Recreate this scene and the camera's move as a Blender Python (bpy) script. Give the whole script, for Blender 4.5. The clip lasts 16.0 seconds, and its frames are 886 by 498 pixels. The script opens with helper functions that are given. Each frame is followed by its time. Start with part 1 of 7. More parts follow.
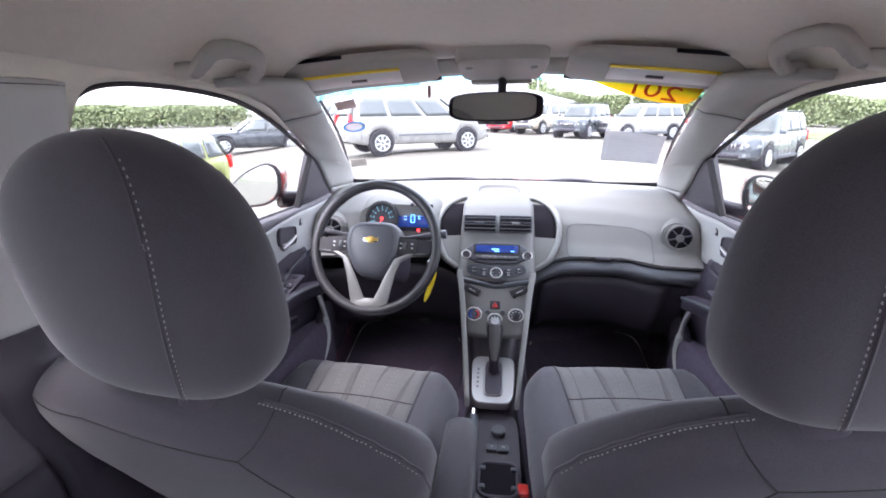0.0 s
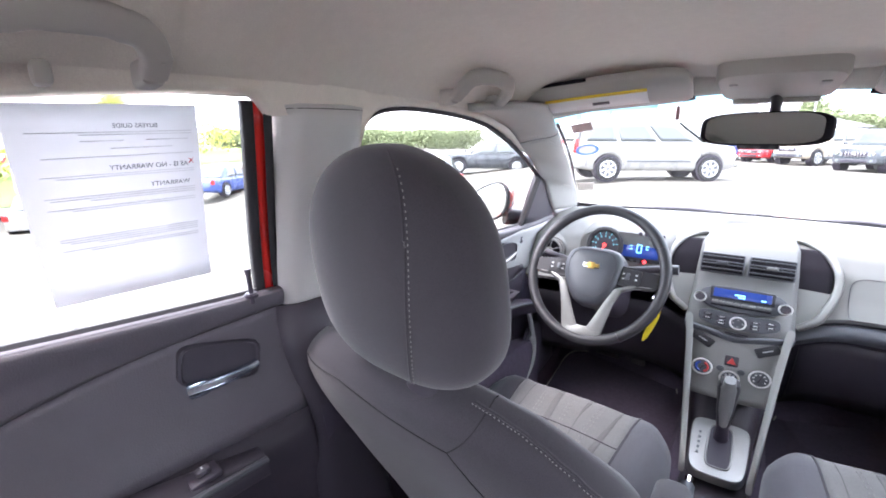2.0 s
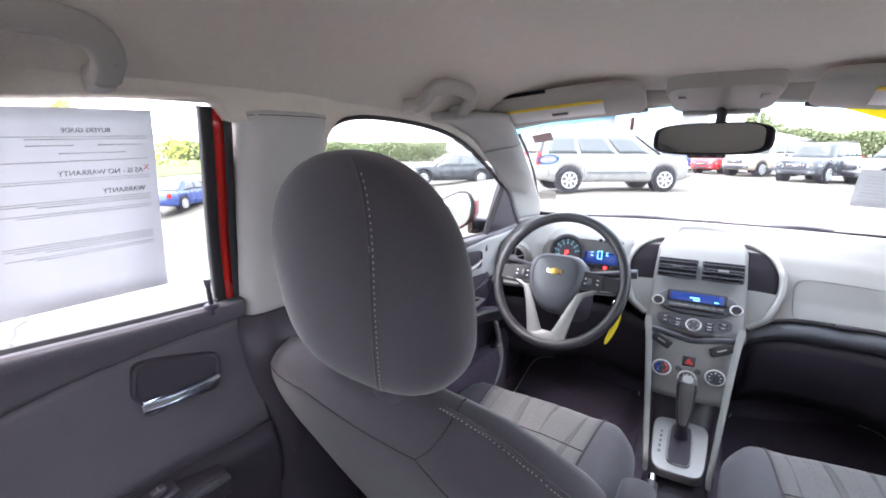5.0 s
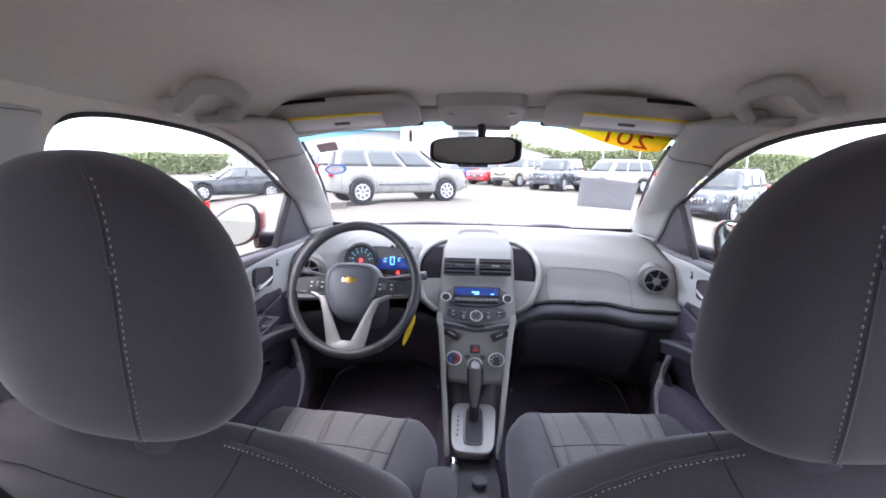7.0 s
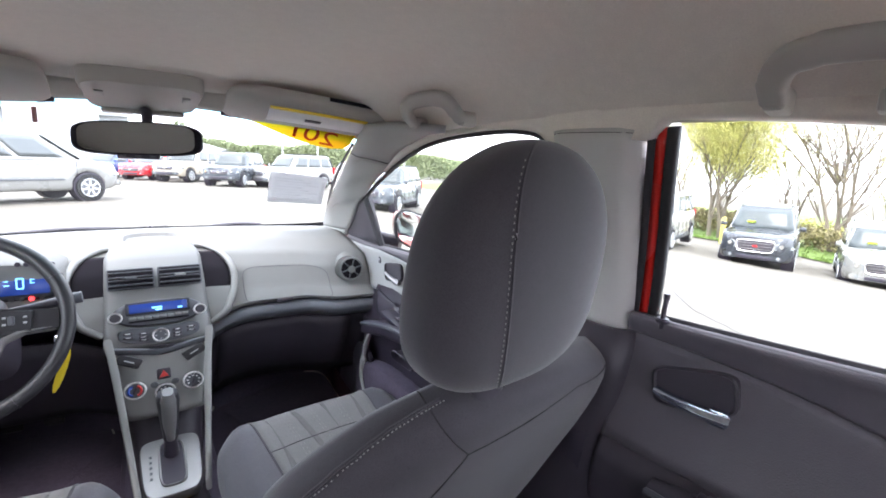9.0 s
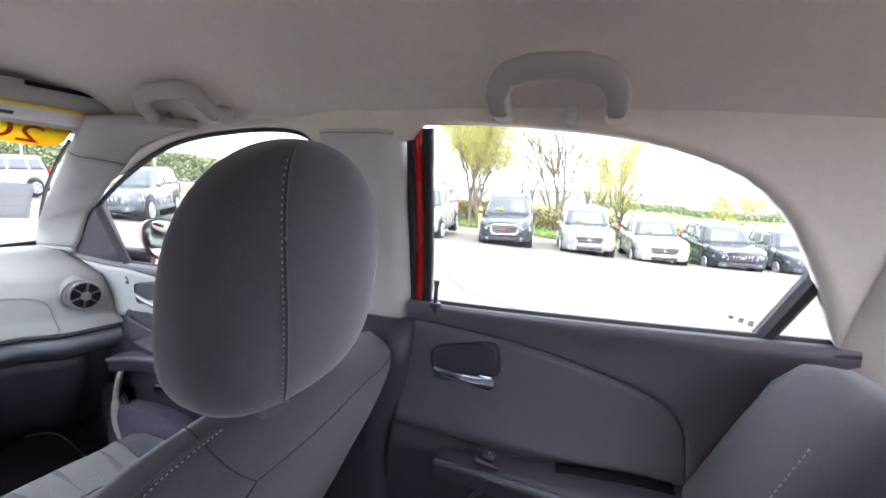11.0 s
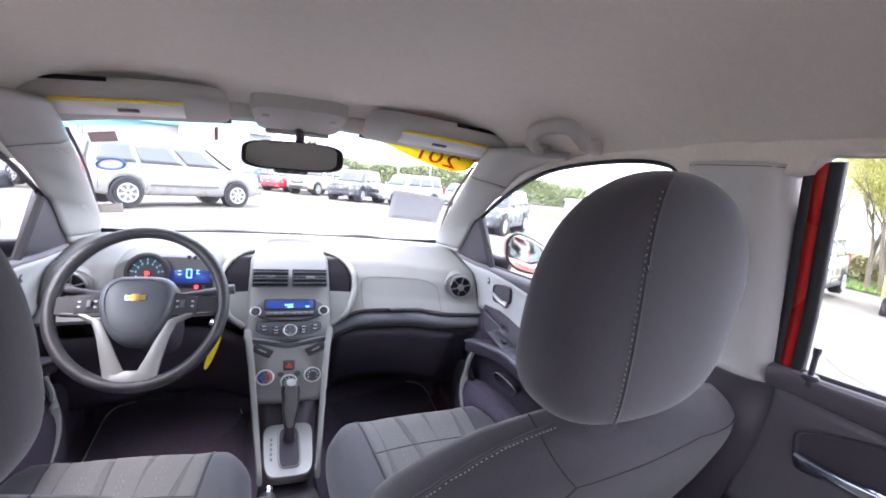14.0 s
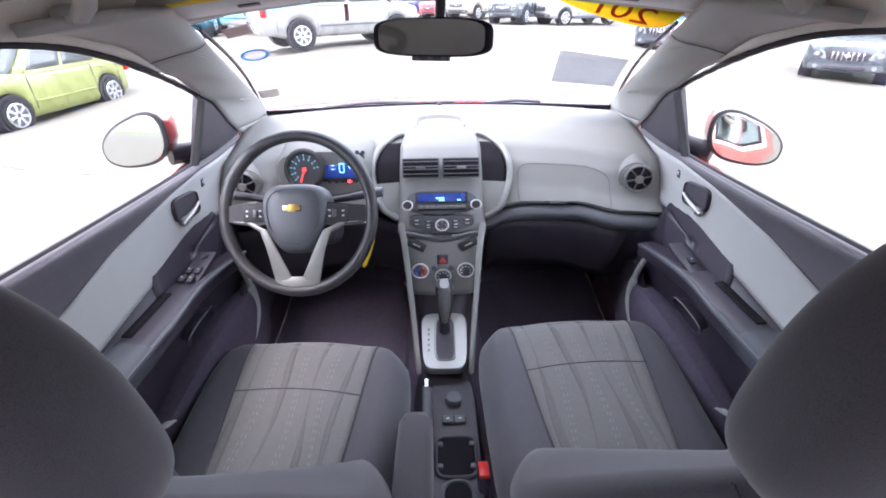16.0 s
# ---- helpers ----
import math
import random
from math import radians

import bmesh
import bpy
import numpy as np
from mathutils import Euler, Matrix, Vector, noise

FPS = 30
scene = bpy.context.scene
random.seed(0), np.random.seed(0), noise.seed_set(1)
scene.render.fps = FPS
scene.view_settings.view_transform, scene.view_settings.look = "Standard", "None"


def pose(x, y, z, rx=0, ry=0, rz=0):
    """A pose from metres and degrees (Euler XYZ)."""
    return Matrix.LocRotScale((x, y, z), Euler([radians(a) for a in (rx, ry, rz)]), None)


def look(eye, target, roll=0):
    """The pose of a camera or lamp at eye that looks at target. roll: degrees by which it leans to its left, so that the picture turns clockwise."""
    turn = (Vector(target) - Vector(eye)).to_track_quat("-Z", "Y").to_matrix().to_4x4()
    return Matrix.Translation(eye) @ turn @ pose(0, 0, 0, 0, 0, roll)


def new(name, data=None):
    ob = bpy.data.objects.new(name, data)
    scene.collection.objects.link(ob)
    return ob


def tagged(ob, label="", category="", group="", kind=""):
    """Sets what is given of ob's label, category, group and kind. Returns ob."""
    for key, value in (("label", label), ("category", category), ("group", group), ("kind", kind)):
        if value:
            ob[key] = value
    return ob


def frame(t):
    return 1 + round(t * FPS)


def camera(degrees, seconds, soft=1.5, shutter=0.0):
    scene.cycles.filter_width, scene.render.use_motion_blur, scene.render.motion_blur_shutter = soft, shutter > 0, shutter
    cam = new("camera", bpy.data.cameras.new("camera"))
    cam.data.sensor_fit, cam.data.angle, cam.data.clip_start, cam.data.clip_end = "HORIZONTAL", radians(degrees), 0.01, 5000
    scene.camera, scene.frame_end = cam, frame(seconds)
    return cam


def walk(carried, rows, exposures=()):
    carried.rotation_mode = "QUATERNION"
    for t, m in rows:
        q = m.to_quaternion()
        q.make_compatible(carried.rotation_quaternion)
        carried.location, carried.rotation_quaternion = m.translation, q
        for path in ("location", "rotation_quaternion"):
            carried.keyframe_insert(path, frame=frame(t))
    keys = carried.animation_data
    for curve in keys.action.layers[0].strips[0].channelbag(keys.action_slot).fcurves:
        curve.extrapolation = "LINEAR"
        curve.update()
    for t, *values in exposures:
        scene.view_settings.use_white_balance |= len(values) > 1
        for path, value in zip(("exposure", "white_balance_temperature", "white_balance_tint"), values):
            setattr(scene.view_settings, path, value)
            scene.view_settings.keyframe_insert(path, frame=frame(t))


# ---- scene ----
cam = camera(87.8, 16.0, soft=1.8)
# seconds, eye x y z (metres), yaw, pitch, roll (degrees)
ROWS = [
    (0.00, 0.006, 0.509, 1.203, 7.13, -16.60, 0.31),
    (0.50, 0.008, 0.505, 1.203, 14.53, -15.63, 0.61),
    (1.00, 0.002, 0.499, 1.199, 21.71, -14.69, 0.32),
    (1.50, -0.012, 0.509, 1.198, 28.00, -14.08, -0.07),
    (2.00, -0.015, 0.502, 1.197, 33.84, -13.68, -0.12),
    (2.50, -0.029, 0.494, 1.196, 42.34, -14.28, -0.50),
    (3.00, -0.036, 0.480, 1.194, 49.08, -14.02, -1.08),
    (3.50, -0.033, 0.480, 1.193, 49.36, -13.84, -0.68),
    (4.00, -0.024, 0.491, 1.193, 43.18, -13.81, -0.56),
    (4.20, -0.023, 0.492, 1.194, 39.70, -13.91, -0.29),
    (6.30, 0.011, 0.509, 1.182, 15.64, -10.45, -0.95),
    (6.50, 0.011, 0.509, 1.183, 12.73, -10.95, -1.02),
    (7.00, 0.002, 0.511, 1.181, 4.63, -10.46, -0.71),
    (7.50, -0.015, 0.515, 1.183, -5.21, -11.12, -1.58),
    (8.00, -0.023, 0.515, 1.182, -14.78, -11.08, -3.26),
    (8.50, -0.020, 0.521, 1.182, -24.06, -10.75, -2.34),
    (9.00, -0.020, 0.519, 1.179, -33.09, -10.09, -2.00),
    (9.50, -0.017, 0.516, 1.178, -42.15, -9.91, -3.07),
    (10.00, -0.010, 0.512, 1.180, -49.30, -10.14, -1.99),
    (10.20, -0.008, 0.516, 1.178, -52.83, -9.73, -1.38),
    (11.25, -0.009, 0.513, 1.183, -60.33, -9.63, -1.21),
    (12.30, -0.011, 0.510, 1.188, -50.88, -9.53, -1.04),
    (12.50, -0.016, 0.510, 1.183, -46.48, -9.25, -2.04),
    (13.00, -0.027, 0.510, 1.187, -37.81, -8.56, -2.60),
    (13.50, -0.034, 0.521, 1.185, -29.34, -8.40, -3.48),
    (14.00, -0.051, 0.513, 1.179, -19.82, -8.05, -4.62),
    (14.50, -0.049, 0.505, 1.169, -10.74, -8.37, -6.30),
    (15.00, -0.030, 0.579, 1.198, -7.17, -15.00, -3.05),
    (15.50, -0.013, 0.664, 1.256, -1.31, -22.55, -0.10),
    (16.00, -0.008, 0.710, 1.286, -0.93, -29.20, 0.79),
]
# the clip's own exposure: seconds, stops, kelvin, tint
EXPOSURES = [(t, e + 0.17, 6420, 22) if 1.8 < t < 4.5 or 8.8 < t < 11 else (t, e + 0.17, 6280, 28) for t, e in ((0.0, 2.84), (0.5, 3.0), (1.5, 3.17), (2.5, 3.45), (3.0, 3.6), (3.5, 3.25), (4.2, 3.02), (6.5, 2.85), (7.0, 2.65), (7.5, 2.55), (8.0, 2.4), (8.5, 2.45), (9.0, 2.9), (9.5, 3.2), (10.2, 3.25), (12.3, 2.2), (13.0, 2.63), (13.5, 2.98), (14.0, 3.04), (14.5, 2.75), (15.0, 2.3), (15.5, 2.45), (16.0, 2.9))]
walk(cam, [(t, pose(x, y, z, 90 + pitch, roll, yaw)) for t, x, y, z, yaw, pitch, roll in ROWS], EXPOSURES)

# ---- world and sun ----
world = bpy.data.worlds.new("sky")
scene.world = world
world.use_nodes = True
wn, wl = world.node_tree.nodes, world.node_tree.links
wn.clear()
sky_tex = wn.new("ShaderNodeTexSky")
sky_tex.sky_type = "NISHITA"
sky_tex.sun_disc = False
sky_tex.sun_elevation, sky_tex.sun_rotation = radians(60), radians(228)
sky_tex.air_density, sky_tex.dust_density, sky_tex.ozone_density = 1.0, 6.0, 1.0
sky_bg = wn.new("ShaderNodeBackground")
sky_bg.inputs["Strength"].default_value = 0.17
sky_out = wn.new("ShaderNodeOutputWorld")
# thin high cloud whitens the blue
cloud_mix = wn.new("ShaderNodeMix")
cloud_mix.data_type = "RGBA"
cloud_noise = wn.new("ShaderNodeTexNoise")
cloud_noise.inputs["Scale"].default_value = 3.0
cloud_noise.inputs["Detail"].default_value = 6.0
cloud_ramp = wn.new("ShaderNodeMapRange")
cloud_ramp.inputs["From Min"].default_value, cloud_ramp.inputs["From Max"].default_value = 0.3, 0.7
cloud_ramp.inputs["To Min"].default_value, cloud_ramp.inputs["To Max"].default_value = 0.55, 0.95
wl.new(cloud_noise.outputs["Fac"], cloud_ramp.inputs["Value"])
wl.new(cloud_ramp.outputs["Result"], cloud_mix.inputs["Factor"])
wl.new(sky_tex.outputs["Color"], cloud_mix.inputs["A"])
cloud_mix.inputs["B"].default_value = (11.0, 11.4, 12.0, 1)
wl.new(cloud_mix.outputs["Result"], sky_bg.inputs["Color"])
wl.new(sky_bg.outputs["Background"], sky_out.inputs["Surface"])

sun = new("sun", bpy.data.lights.new("sun", "SUN"))
sun.data.energy, sun.data.angle, sun.data.color = 0.7, radians(28), (1.0, 0.97, 0.92)
sun.matrix_basis = look((-9, -8, 22), (0, 0, 0))


# ---- materials ----
def mat(name, color, rough=0.6, metal=0.0, vary=0.08, scale=30.0, bump=0.0, bump_scale=400.0, spec=0.5, coat=0.0, sheen=0.0,
        emit=0.0, stain=0.0, stain_scale=2.5):
    """A principled surface with variation at two scales and a fine relief."""
    m = bpy.data.materials.new(name)
    m.use_nodes = True
    n, l = m.node_tree.nodes, m.node_tree.links
    b = n["Principled BSDF"]
    b.inputs["Roughness"].default_value, b.inputs["Metallic"].default_value = rough, metal
    b.inputs["Specular IOR Level"].default_value = spec
    b.inputs["Coat Weight"].default_value = coat
    b.inputs["Coat Roughness"].default_value = 0.08
    b.inputs["Sheen Weight"].default_value = sheen
    co = n.new("ShaderNodeTexCoord")
    small = n.new("ShaderNodeTexNoise")
    small.inputs["Scale"].default_value, small.inputs["Detail"].default_value = scale, 5.0
    big = n.new("ShaderNodeTexNoise")
    big.inputs["Scale"].default_value, big.inputs["Detail"].default_value = stain_scale, 3.0
    l.new(co.outputs["Object"], small.inputs["Vector"])
    l.new(co.outputs["Object"], big.inputs["Vector"])
    add = n.new("ShaderNodeMath")
    add.operation = "MULTIPLY_ADD"
    l.new(small.outputs["Fac"], add.inputs[0])
    add.inputs[1].default_value = 2 * vary
    add.inputs[2].default_value = 1 - vary
    add2 = n.new("ShaderNodeMath")
    add2.operation = "MULTIPLY_ADD"
    l.new(big.outputs["Fac"], add2.inputs[0])
    add2.inputs[1].default_value = 2 * (stain or vary)
    add2.inputs[2].default_value = 1 - (stain or vary)
    mul = n.new("ShaderNodeMath")
    mul.operation = "MULTIPLY"
    l.new(add.outputs[0], mul.inputs[0])
    l.new(add2.outputs[0], mul.inputs[1])
    tint = n.new("ShaderNodeVectorMath")
    tint.operation = "SCALE"
    tint.inputs[0].default_value = color[:3]
    l.new(mul.outputs[0], tint.inputs["Scale"])
    l.new(tint.outputs["Vector"], b.inputs["Base Color"])
    rr = n.new("ShaderNodeMapRange")
    rr.inputs["To Min"].default_value, rr.inputs["To Max"].default_value = max(0, rough - 0.08), min(1, rough + 0.08)
    l.new(big.outputs["Fac"], rr.inputs["Value"])
    l.new(rr.outputs["Result"], b.inputs["Roughness"])
    if bump:
        fine = n.new("ShaderNodeTexNoise")
        fine.inputs["Scale"].default_value, fine.inputs["Detail"].default_value = bump_scale, 2.0
        l.new(co.outputs["Object"], fine.inputs["Vector"])
        bp = n.new("ShaderNodeBump")
        bp.inputs["Strength"].default_value, bp.inputs["Distance"].default_value = bump, 0.002
        l.new(fine.outputs["Fac"], bp.inputs["Height"])
        l.new(bp.outputs["Normal"], b.inputs["Normal"])
    if emit:
        b.inputs["Emission Color"].default_value = (*color[:3], 1)
        b.inputs["Emission Strength"].default_value = emit
    return m


def weave(name, color, second, scale=260.0, rough=0.9, relief=0.2):
    """Woven cloth: crossed fine threads and soft uneven tone."""
    m = mat(name, color, rough, vary=0.12, scale=60, sheen=0.25, spec=0.2)
    n, l = m.node_tree.nodes, m.node_tree.links
    b = n["Principled BSDF"]
    co = n["Texture Coordinate"]
    rot = n.new("ShaderNodeMapping")
    rot.inputs["Rotation"].default_value = (0.5, 0.4, 0.785)
    l.new(co.outputs["Object"], rot.inputs["Vector"])
    vo = n.new("ShaderNodeTexVoronoi")
    vo.inputs["Scale"].default_value = scale
    l.new(rot.outputs["Vector"], vo.inputs["Vector"])
    mx = n.new("ShaderNodeMix")
    mx.data_type = "RGBA"
    old = b.inputs["Base Color"].links[0].from_socket
    l.new(vo.outputs["Distance"], mx.inputs["Factor"])
    l.new(old, mx.inputs["A"])
    mx.inputs["B"].default_value = (*second, 1)
    l.new(mx.outputs["Result"], b.inputs["Base Color"])
    bp = n.new("ShaderNodeBump")
    bp.inputs["Strength"].default_value, bp.inputs["Distance"].default_value = relief, 0.0006
    l.new(vo.outputs["Distance"], bp.inputs["Height"])
    l.new(bp.outputs["Normal"], b.inputs["Normal"])
    return m


def clear_glass(name, tint=(0.69, 0.73, 0.72), gloss=0.03):
    m = bpy.data.materials.new(name)
    m.use_nodes = True
    n, l = m.node_tree.nodes, m.node_tree.links
    n.remove(n["Principled BSDF"])
    tr, gl, mx = n.new("ShaderNodeBsdfTransparent"), n.new("ShaderNodeBsdfGlossy"), n.new("ShaderNodeMixShader")
    tr.inputs["Color"].default_value = (*tint, 1)
    gl.inputs["Roughness"].default_value = 0.02
    mx.inputs["Fac"].default_value = gloss
    l.new(tr.outputs["BSDF"], mx.inputs[1])
    l.new(gl.outputs["BSDF"], mx.inputs[2])
    l.new(mx.outputs["Shader"], n["Material Output"].inputs["Surface"])
    return m


M = dict(
    headliner=weave("headliner_cloth", (0.80, 0.748, 0.68), (0.72, 0.672, 0.614), 500),
    trim_light=mat("light_grey_trim", (0.38, 0.38, 0.365), 0.55, bump=0.15, bump_scale=700, vary=0.03),
    # same plastic as trim_light, lightened to paint daylight on the centre pillars
    trim_lit=mat("trim_lit", (0.52, 0.515, 0.50), 0.6, bump=0.15, bump_scale=700, vary=0.03),
    door_light=mat("pale_grey_door", (0.38, 0.385, 0.38), 0.6, bump=0.15, bump_scale=700, vary=0.03),
    roof_plastic=mat("roof_plastic", (0.41, 0.395, 0.37), 0.6, bump=0.15, bump_scale=700, vary=0.04),
    dash=mat("dash_grey", (0.205, 0.205, 0.20), 0.8, bump=0.25, bump_scale=600, vary=0.03, spec=0.15),
    stack=mat("stack_silver_grey", (0.20, 0.202, 0.202), 0.5, metal=0.15, vary=0.03),
    silver=mat("satin_silver", (0.24, 0.24, 0.235), 0.45, metal=0.45, vary=0.04),
    plate=mat("brushed_plate", (0.31, 0.305, 0.30), 0.40, metal=0.75, vary=0.04, scale=120),
    pad=mat("armrest_pad", (0.050, 0.055, 0.068), 0.55, bump=0.3, bump_scale=500, vary=0.06),
    chrome=mat("chrome", (0.8, 0.8, 0.8), 0.08, metal=1.0, vary=0.02),
    # charcoal and black tones hold a purple lens haze in their colour
    dark=mat("charcoal_plastic", (0.046, 0.040, 0.052), 0.5, bump=0.25, bump_scale=650, vary=0.08),
    door_dark=mat("door_charcoal", (0.100, 0.091, 0.106), 0.48, bump=0.3, bump_scale=500, vary=0.08),
    black=mat("black_plastic", (0.035, 0.029, 0.043), 0.42, vary=0.1),
    # near-black that paints the shade inside hollows; also the mirror's black housing
    void=mat("shade_and_housing_black", (0.018, 0.016, 0.020), 0.9, vary=0.1, spec=0.05),
    seam=mat("seam_thread", (0.018, 0.018, 0.02), 0.9, vary=0.1),
    rubber=mat("black_rubber", (0.024, 0.023, 0.027), 0.7, vary=0.15),
    leather=mat("wheel_leather", (0.03, 0.03, 0.034), 0.42, bump=0.35, bump_scale=300, vary=0.1),
    hub=mat("hub_plastic", (0.075, 0.08, 0.092), 0.45, bump=0.2, bump_scale=500, vary=0.05),
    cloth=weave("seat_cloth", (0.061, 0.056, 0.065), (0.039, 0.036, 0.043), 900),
    # the same seat cloth, lightened to paint daylight on the cushions
    cloth_lit=weave("seat_cloth_lit", (0.098, 0.094, 0.108), (0.064, 0.062, 0.072), 900),
    cloth_light=weave("seat_insert_cloth", (0.170, 0.165, 0.163), (0.120, 0.117, 0.117), 600),
    groove=mat("insert_groove", (0.120, 0.117, 0.117), 0.95, vary=0.15, scale=120),
    bright=mat("bright_ring", (0.68, 0.68, 0.68), 0.3, metal=0.7, vary=0.03),
    stripe=mat("stripe_yarn", (0.22, 0.215, 0.21), 0.9, vary=0.2, scale=200),
    dial_print=mat("dial_print", (0.10, 0.30, 0.36), 0.5, emit=0.15, vary=0.0),
    thread=mat("pale_thread", (0.25, 0.25, 0.24), 0.8, vary=0.1),
    # carpet colour lifted: footwell light and purple haze are painted in
    carpet=mat("carpet", (0.082, 0.066, 0.098), 0.95, bump=0.6, bump_scale=250, vary=0.3, scale=90),
    red=mat("red_paint", (0.62, 0.022, 0.015), 0.25, coat=0.8, vary=0.03),
    blue_lcd=mat("blue_display", (0.014, 0.036, 0.170), 0.25, emit=0.11, vary=0.02),
    cyan=mat("display_digits", (0.12, 0.42, 0.85), 0.3, emit=0.5, vary=0.0),
    needle=mat("red_needle", (0.8, 0.05, 0.04), 0.4, emit=0.3, vary=0.0),
    tell=mat("warning_lamp", (1.0, 0.03, 0.03), 0.4, emit=0.8, vary=0.0),
    gold=mat("gold_badge", (0.48, 0.31, 0.08), 0.4, metal=0.6, vary=0.1),
    white=mat("white_print", (0.75, 0.75, 0.75), 0.6, vary=0.02),
    grey_print=mat("grey_print", (0.42, 0.42, 0.43), 0.6, vary=0.02),
    yellow=mat("yellow_print", (0.85, 0.62, 0.02), 0.5, vary=0.04),
    hazard=mat("hazard_red", (0.55, 0.03, 0.03), 0.35, vary=0.05),
    buckle=mat("buckle_red", (0.75, 0.03, 0.02), 0.4, vary=0.05),
    glass=clear_glass("window_glass"),
    screen_glass=clear_glass("windscreen_glass", (0.45, 0.50, 0.495)),
    rear_glass=clear_glass("light_cutting_rear_glass", (0.30, 0.32, 0.32)),
    shade_glass=clear_glass("shade_band_glass", (0.24, 0.55, 0.64)),
    mirror=mat("mirror_silver", (0.62, 0.64, 0.63), 0.02, metal=1.0, vary=0.01),
    dim_mirror=mat("dimmed_mirror", (0.40, 0.43, 0.43), 0.03, metal=1.0, vary=0.01),
    shop_glass=mat("shop_glass", (0.38, 0.41, 0.43), 0.2, vary=0.1),
    pale_tint=mat("pale_car_glass", (0.06, 0.07, 0.072), 0.06, spec=0.4, vary=0.25, scale=3),
    # chrome with the sky's blue reflection put into its colour
    blue_chrome=mat("sky_tinted_chrome", (0.60, 0.70, 0.82), 0.16, metal=1.0, vary=0.04),
    tint=mat("dark_car_glass", (0.075, 0.085, 0.088), 0.05, spec=0.8, vary=0.1),
    asphalt=mat("pale_asphalt", (0.135, 0.121, 0.101), 0.9, bump=0.5, bump_scale=60, vary=0.08, scale=8, stain=0.10, stain_scale=0.25),
    crack=mat("crack_tar", (0.07, 0.066, 0.062), 0.8, vary=0.2),
    grass=mat("grass", (0.10, 0.155, 0.03), 0.9, vary=0.35, scale=3, stain=0.25, stain_scale=0.2),
    bark=mat("bark", (0.17, 0.14, 0.11), 0.9, vary=0.3, scale=12, bump=0.6, bump_scale=30),
    leaf_yellow=mat("spring_leaves", (0.40, 0.385, 0.11), 0.7, vary=0.3, scale=2),
    leaf_far=mat("hazy_leaves", (0.21, 0.245, 0.125), 0.8, vary=0.3, scale=0.4),
    bush=mat("brush", (0.19, 0.16, 0.08), 0.9, vary=0.35, scale=2),
    tyre=mat("tyre", (0.02, 0.02, 0.021), 0.85, vary=0.15),
    rim=mat("alloy_rim", (0.55, 0.56, 0.57), 0.35, metal=0.6, vary=0.05),
    lens=mat("lamp_lens", (0.22, 0.23, 0.24), 0.1, vary=0.1, scale=40),
    tail=mat("tail_lamp", (0.55, 0.02, 0.02), 0.2, vary=0.1),
    steel=mat("galvanised_pole", (0.45, 0.46, 0.47), 0.45, metal=0.4, vary=0.1),
    wall=mat("pale_wall_panel", (0.40, 0.41, 0.42), 0.7, vary=0.04, scale=1),
    glint_pink=mat("clip_glint_pink", (0.50, 0.24, 0.24), 0.5),
    paper=None,
)


def paper_material(name, face, through_light):
    """Thin sheet that lets daylight through."""
    m = mat(name, face, 0.8, vary=0.02)
    n, l = m.node_tree.nodes, m.node_tree.links
    tl, mx = n.new("ShaderNodeBsdfTranslucent"), n.new("ShaderNodeMixShader")
    tl.inputs["Color"].default_value = (*through_light, 1)
    mx.inputs["Fac"].default_value = 0.6
    l.new(n["Principled BSDF"].outputs["BSDF"], mx.inputs[1])
    l.new(tl.outputs["BSDF"], mx.inputs[2])
    l.new(mx.outputs["Shader"], n["Material Output"].inputs["Surface"])
    return m


M["paper"] = paper_material("paper_sheet", (0.60, 0.60, 0.60), (0.42, 0.42, 0.43))
M["form_paper"] = paper_material("form_sheet", (0.62, 0.62, 0.62), (0.57, 0.57, 0.595))


def paint(name, rgb):
    return mat(name, rgb, 0.28, coat=0.7, vary=0.04, scale=4)


# ---- mesh helpers ----
def part(name, bm, material, parent=None, label="", smooth=40):
    """Links a bmesh as one mesh object, under a thing or a part."""
    me = bpy.data.meshes.new(name)
    bmesh.ops.recalc_face_normals(bm, faces=bm.faces)
    bm.to_mesh(me)
    bm.free()
    me.materials.append(material)
    if smooth:
        me.shade_smooth()
        me.set_sharp_from_angle(angle=radians(smooth))
    ob = new(name, me)
    if parent is not None:
        ob.parent = parent
    if label:
        tagged(ob, label)
    return ob


def thing(name, label, category, group="", kind="", at=None):
    ob = new(name)
    ob.empty_display_size = 0.05
    if at is not None:
        ob.matrix_basis = at
    return tagged(ob, label, category, group, kind)


def box(bm, c, s, bevel=0.0, m=None, seg=2):
    """Adds a box of size s at c, turned by m, to bm."""
    tmp = bmesh.new()
    bmesh.ops.create_cube(tmp, size=1.0)
    bmesh.ops.scale(tmp, vec=s, verts=tmp.verts)
    if bevel:
        bmesh.ops.bevel(tmp, geom=list(tmp.edges), offset=min(bevel, 0.49 * min(s)), segments=seg, affect="EDGES", profile=0.5)
    t = Matrix.Translation(c) @ (m if m is not None else Matrix())
    bmesh.ops.transform(tmp, matrix=t, verts=tmp.verts)
    join(bm, tmp)
    return bm


def join(bm, tmp):
    me = bpy.data.meshes.new("tmp")
    tmp.to_mesh(me)
    tmp.free()
    bm.from_mesh(me)
    bpy.data.meshes.remove(me)
    return bm


def boxed(c, s, bevel=0.0, m=None, seg=2):
    return box(bmesh.new(), c, s, bevel, m, seg)


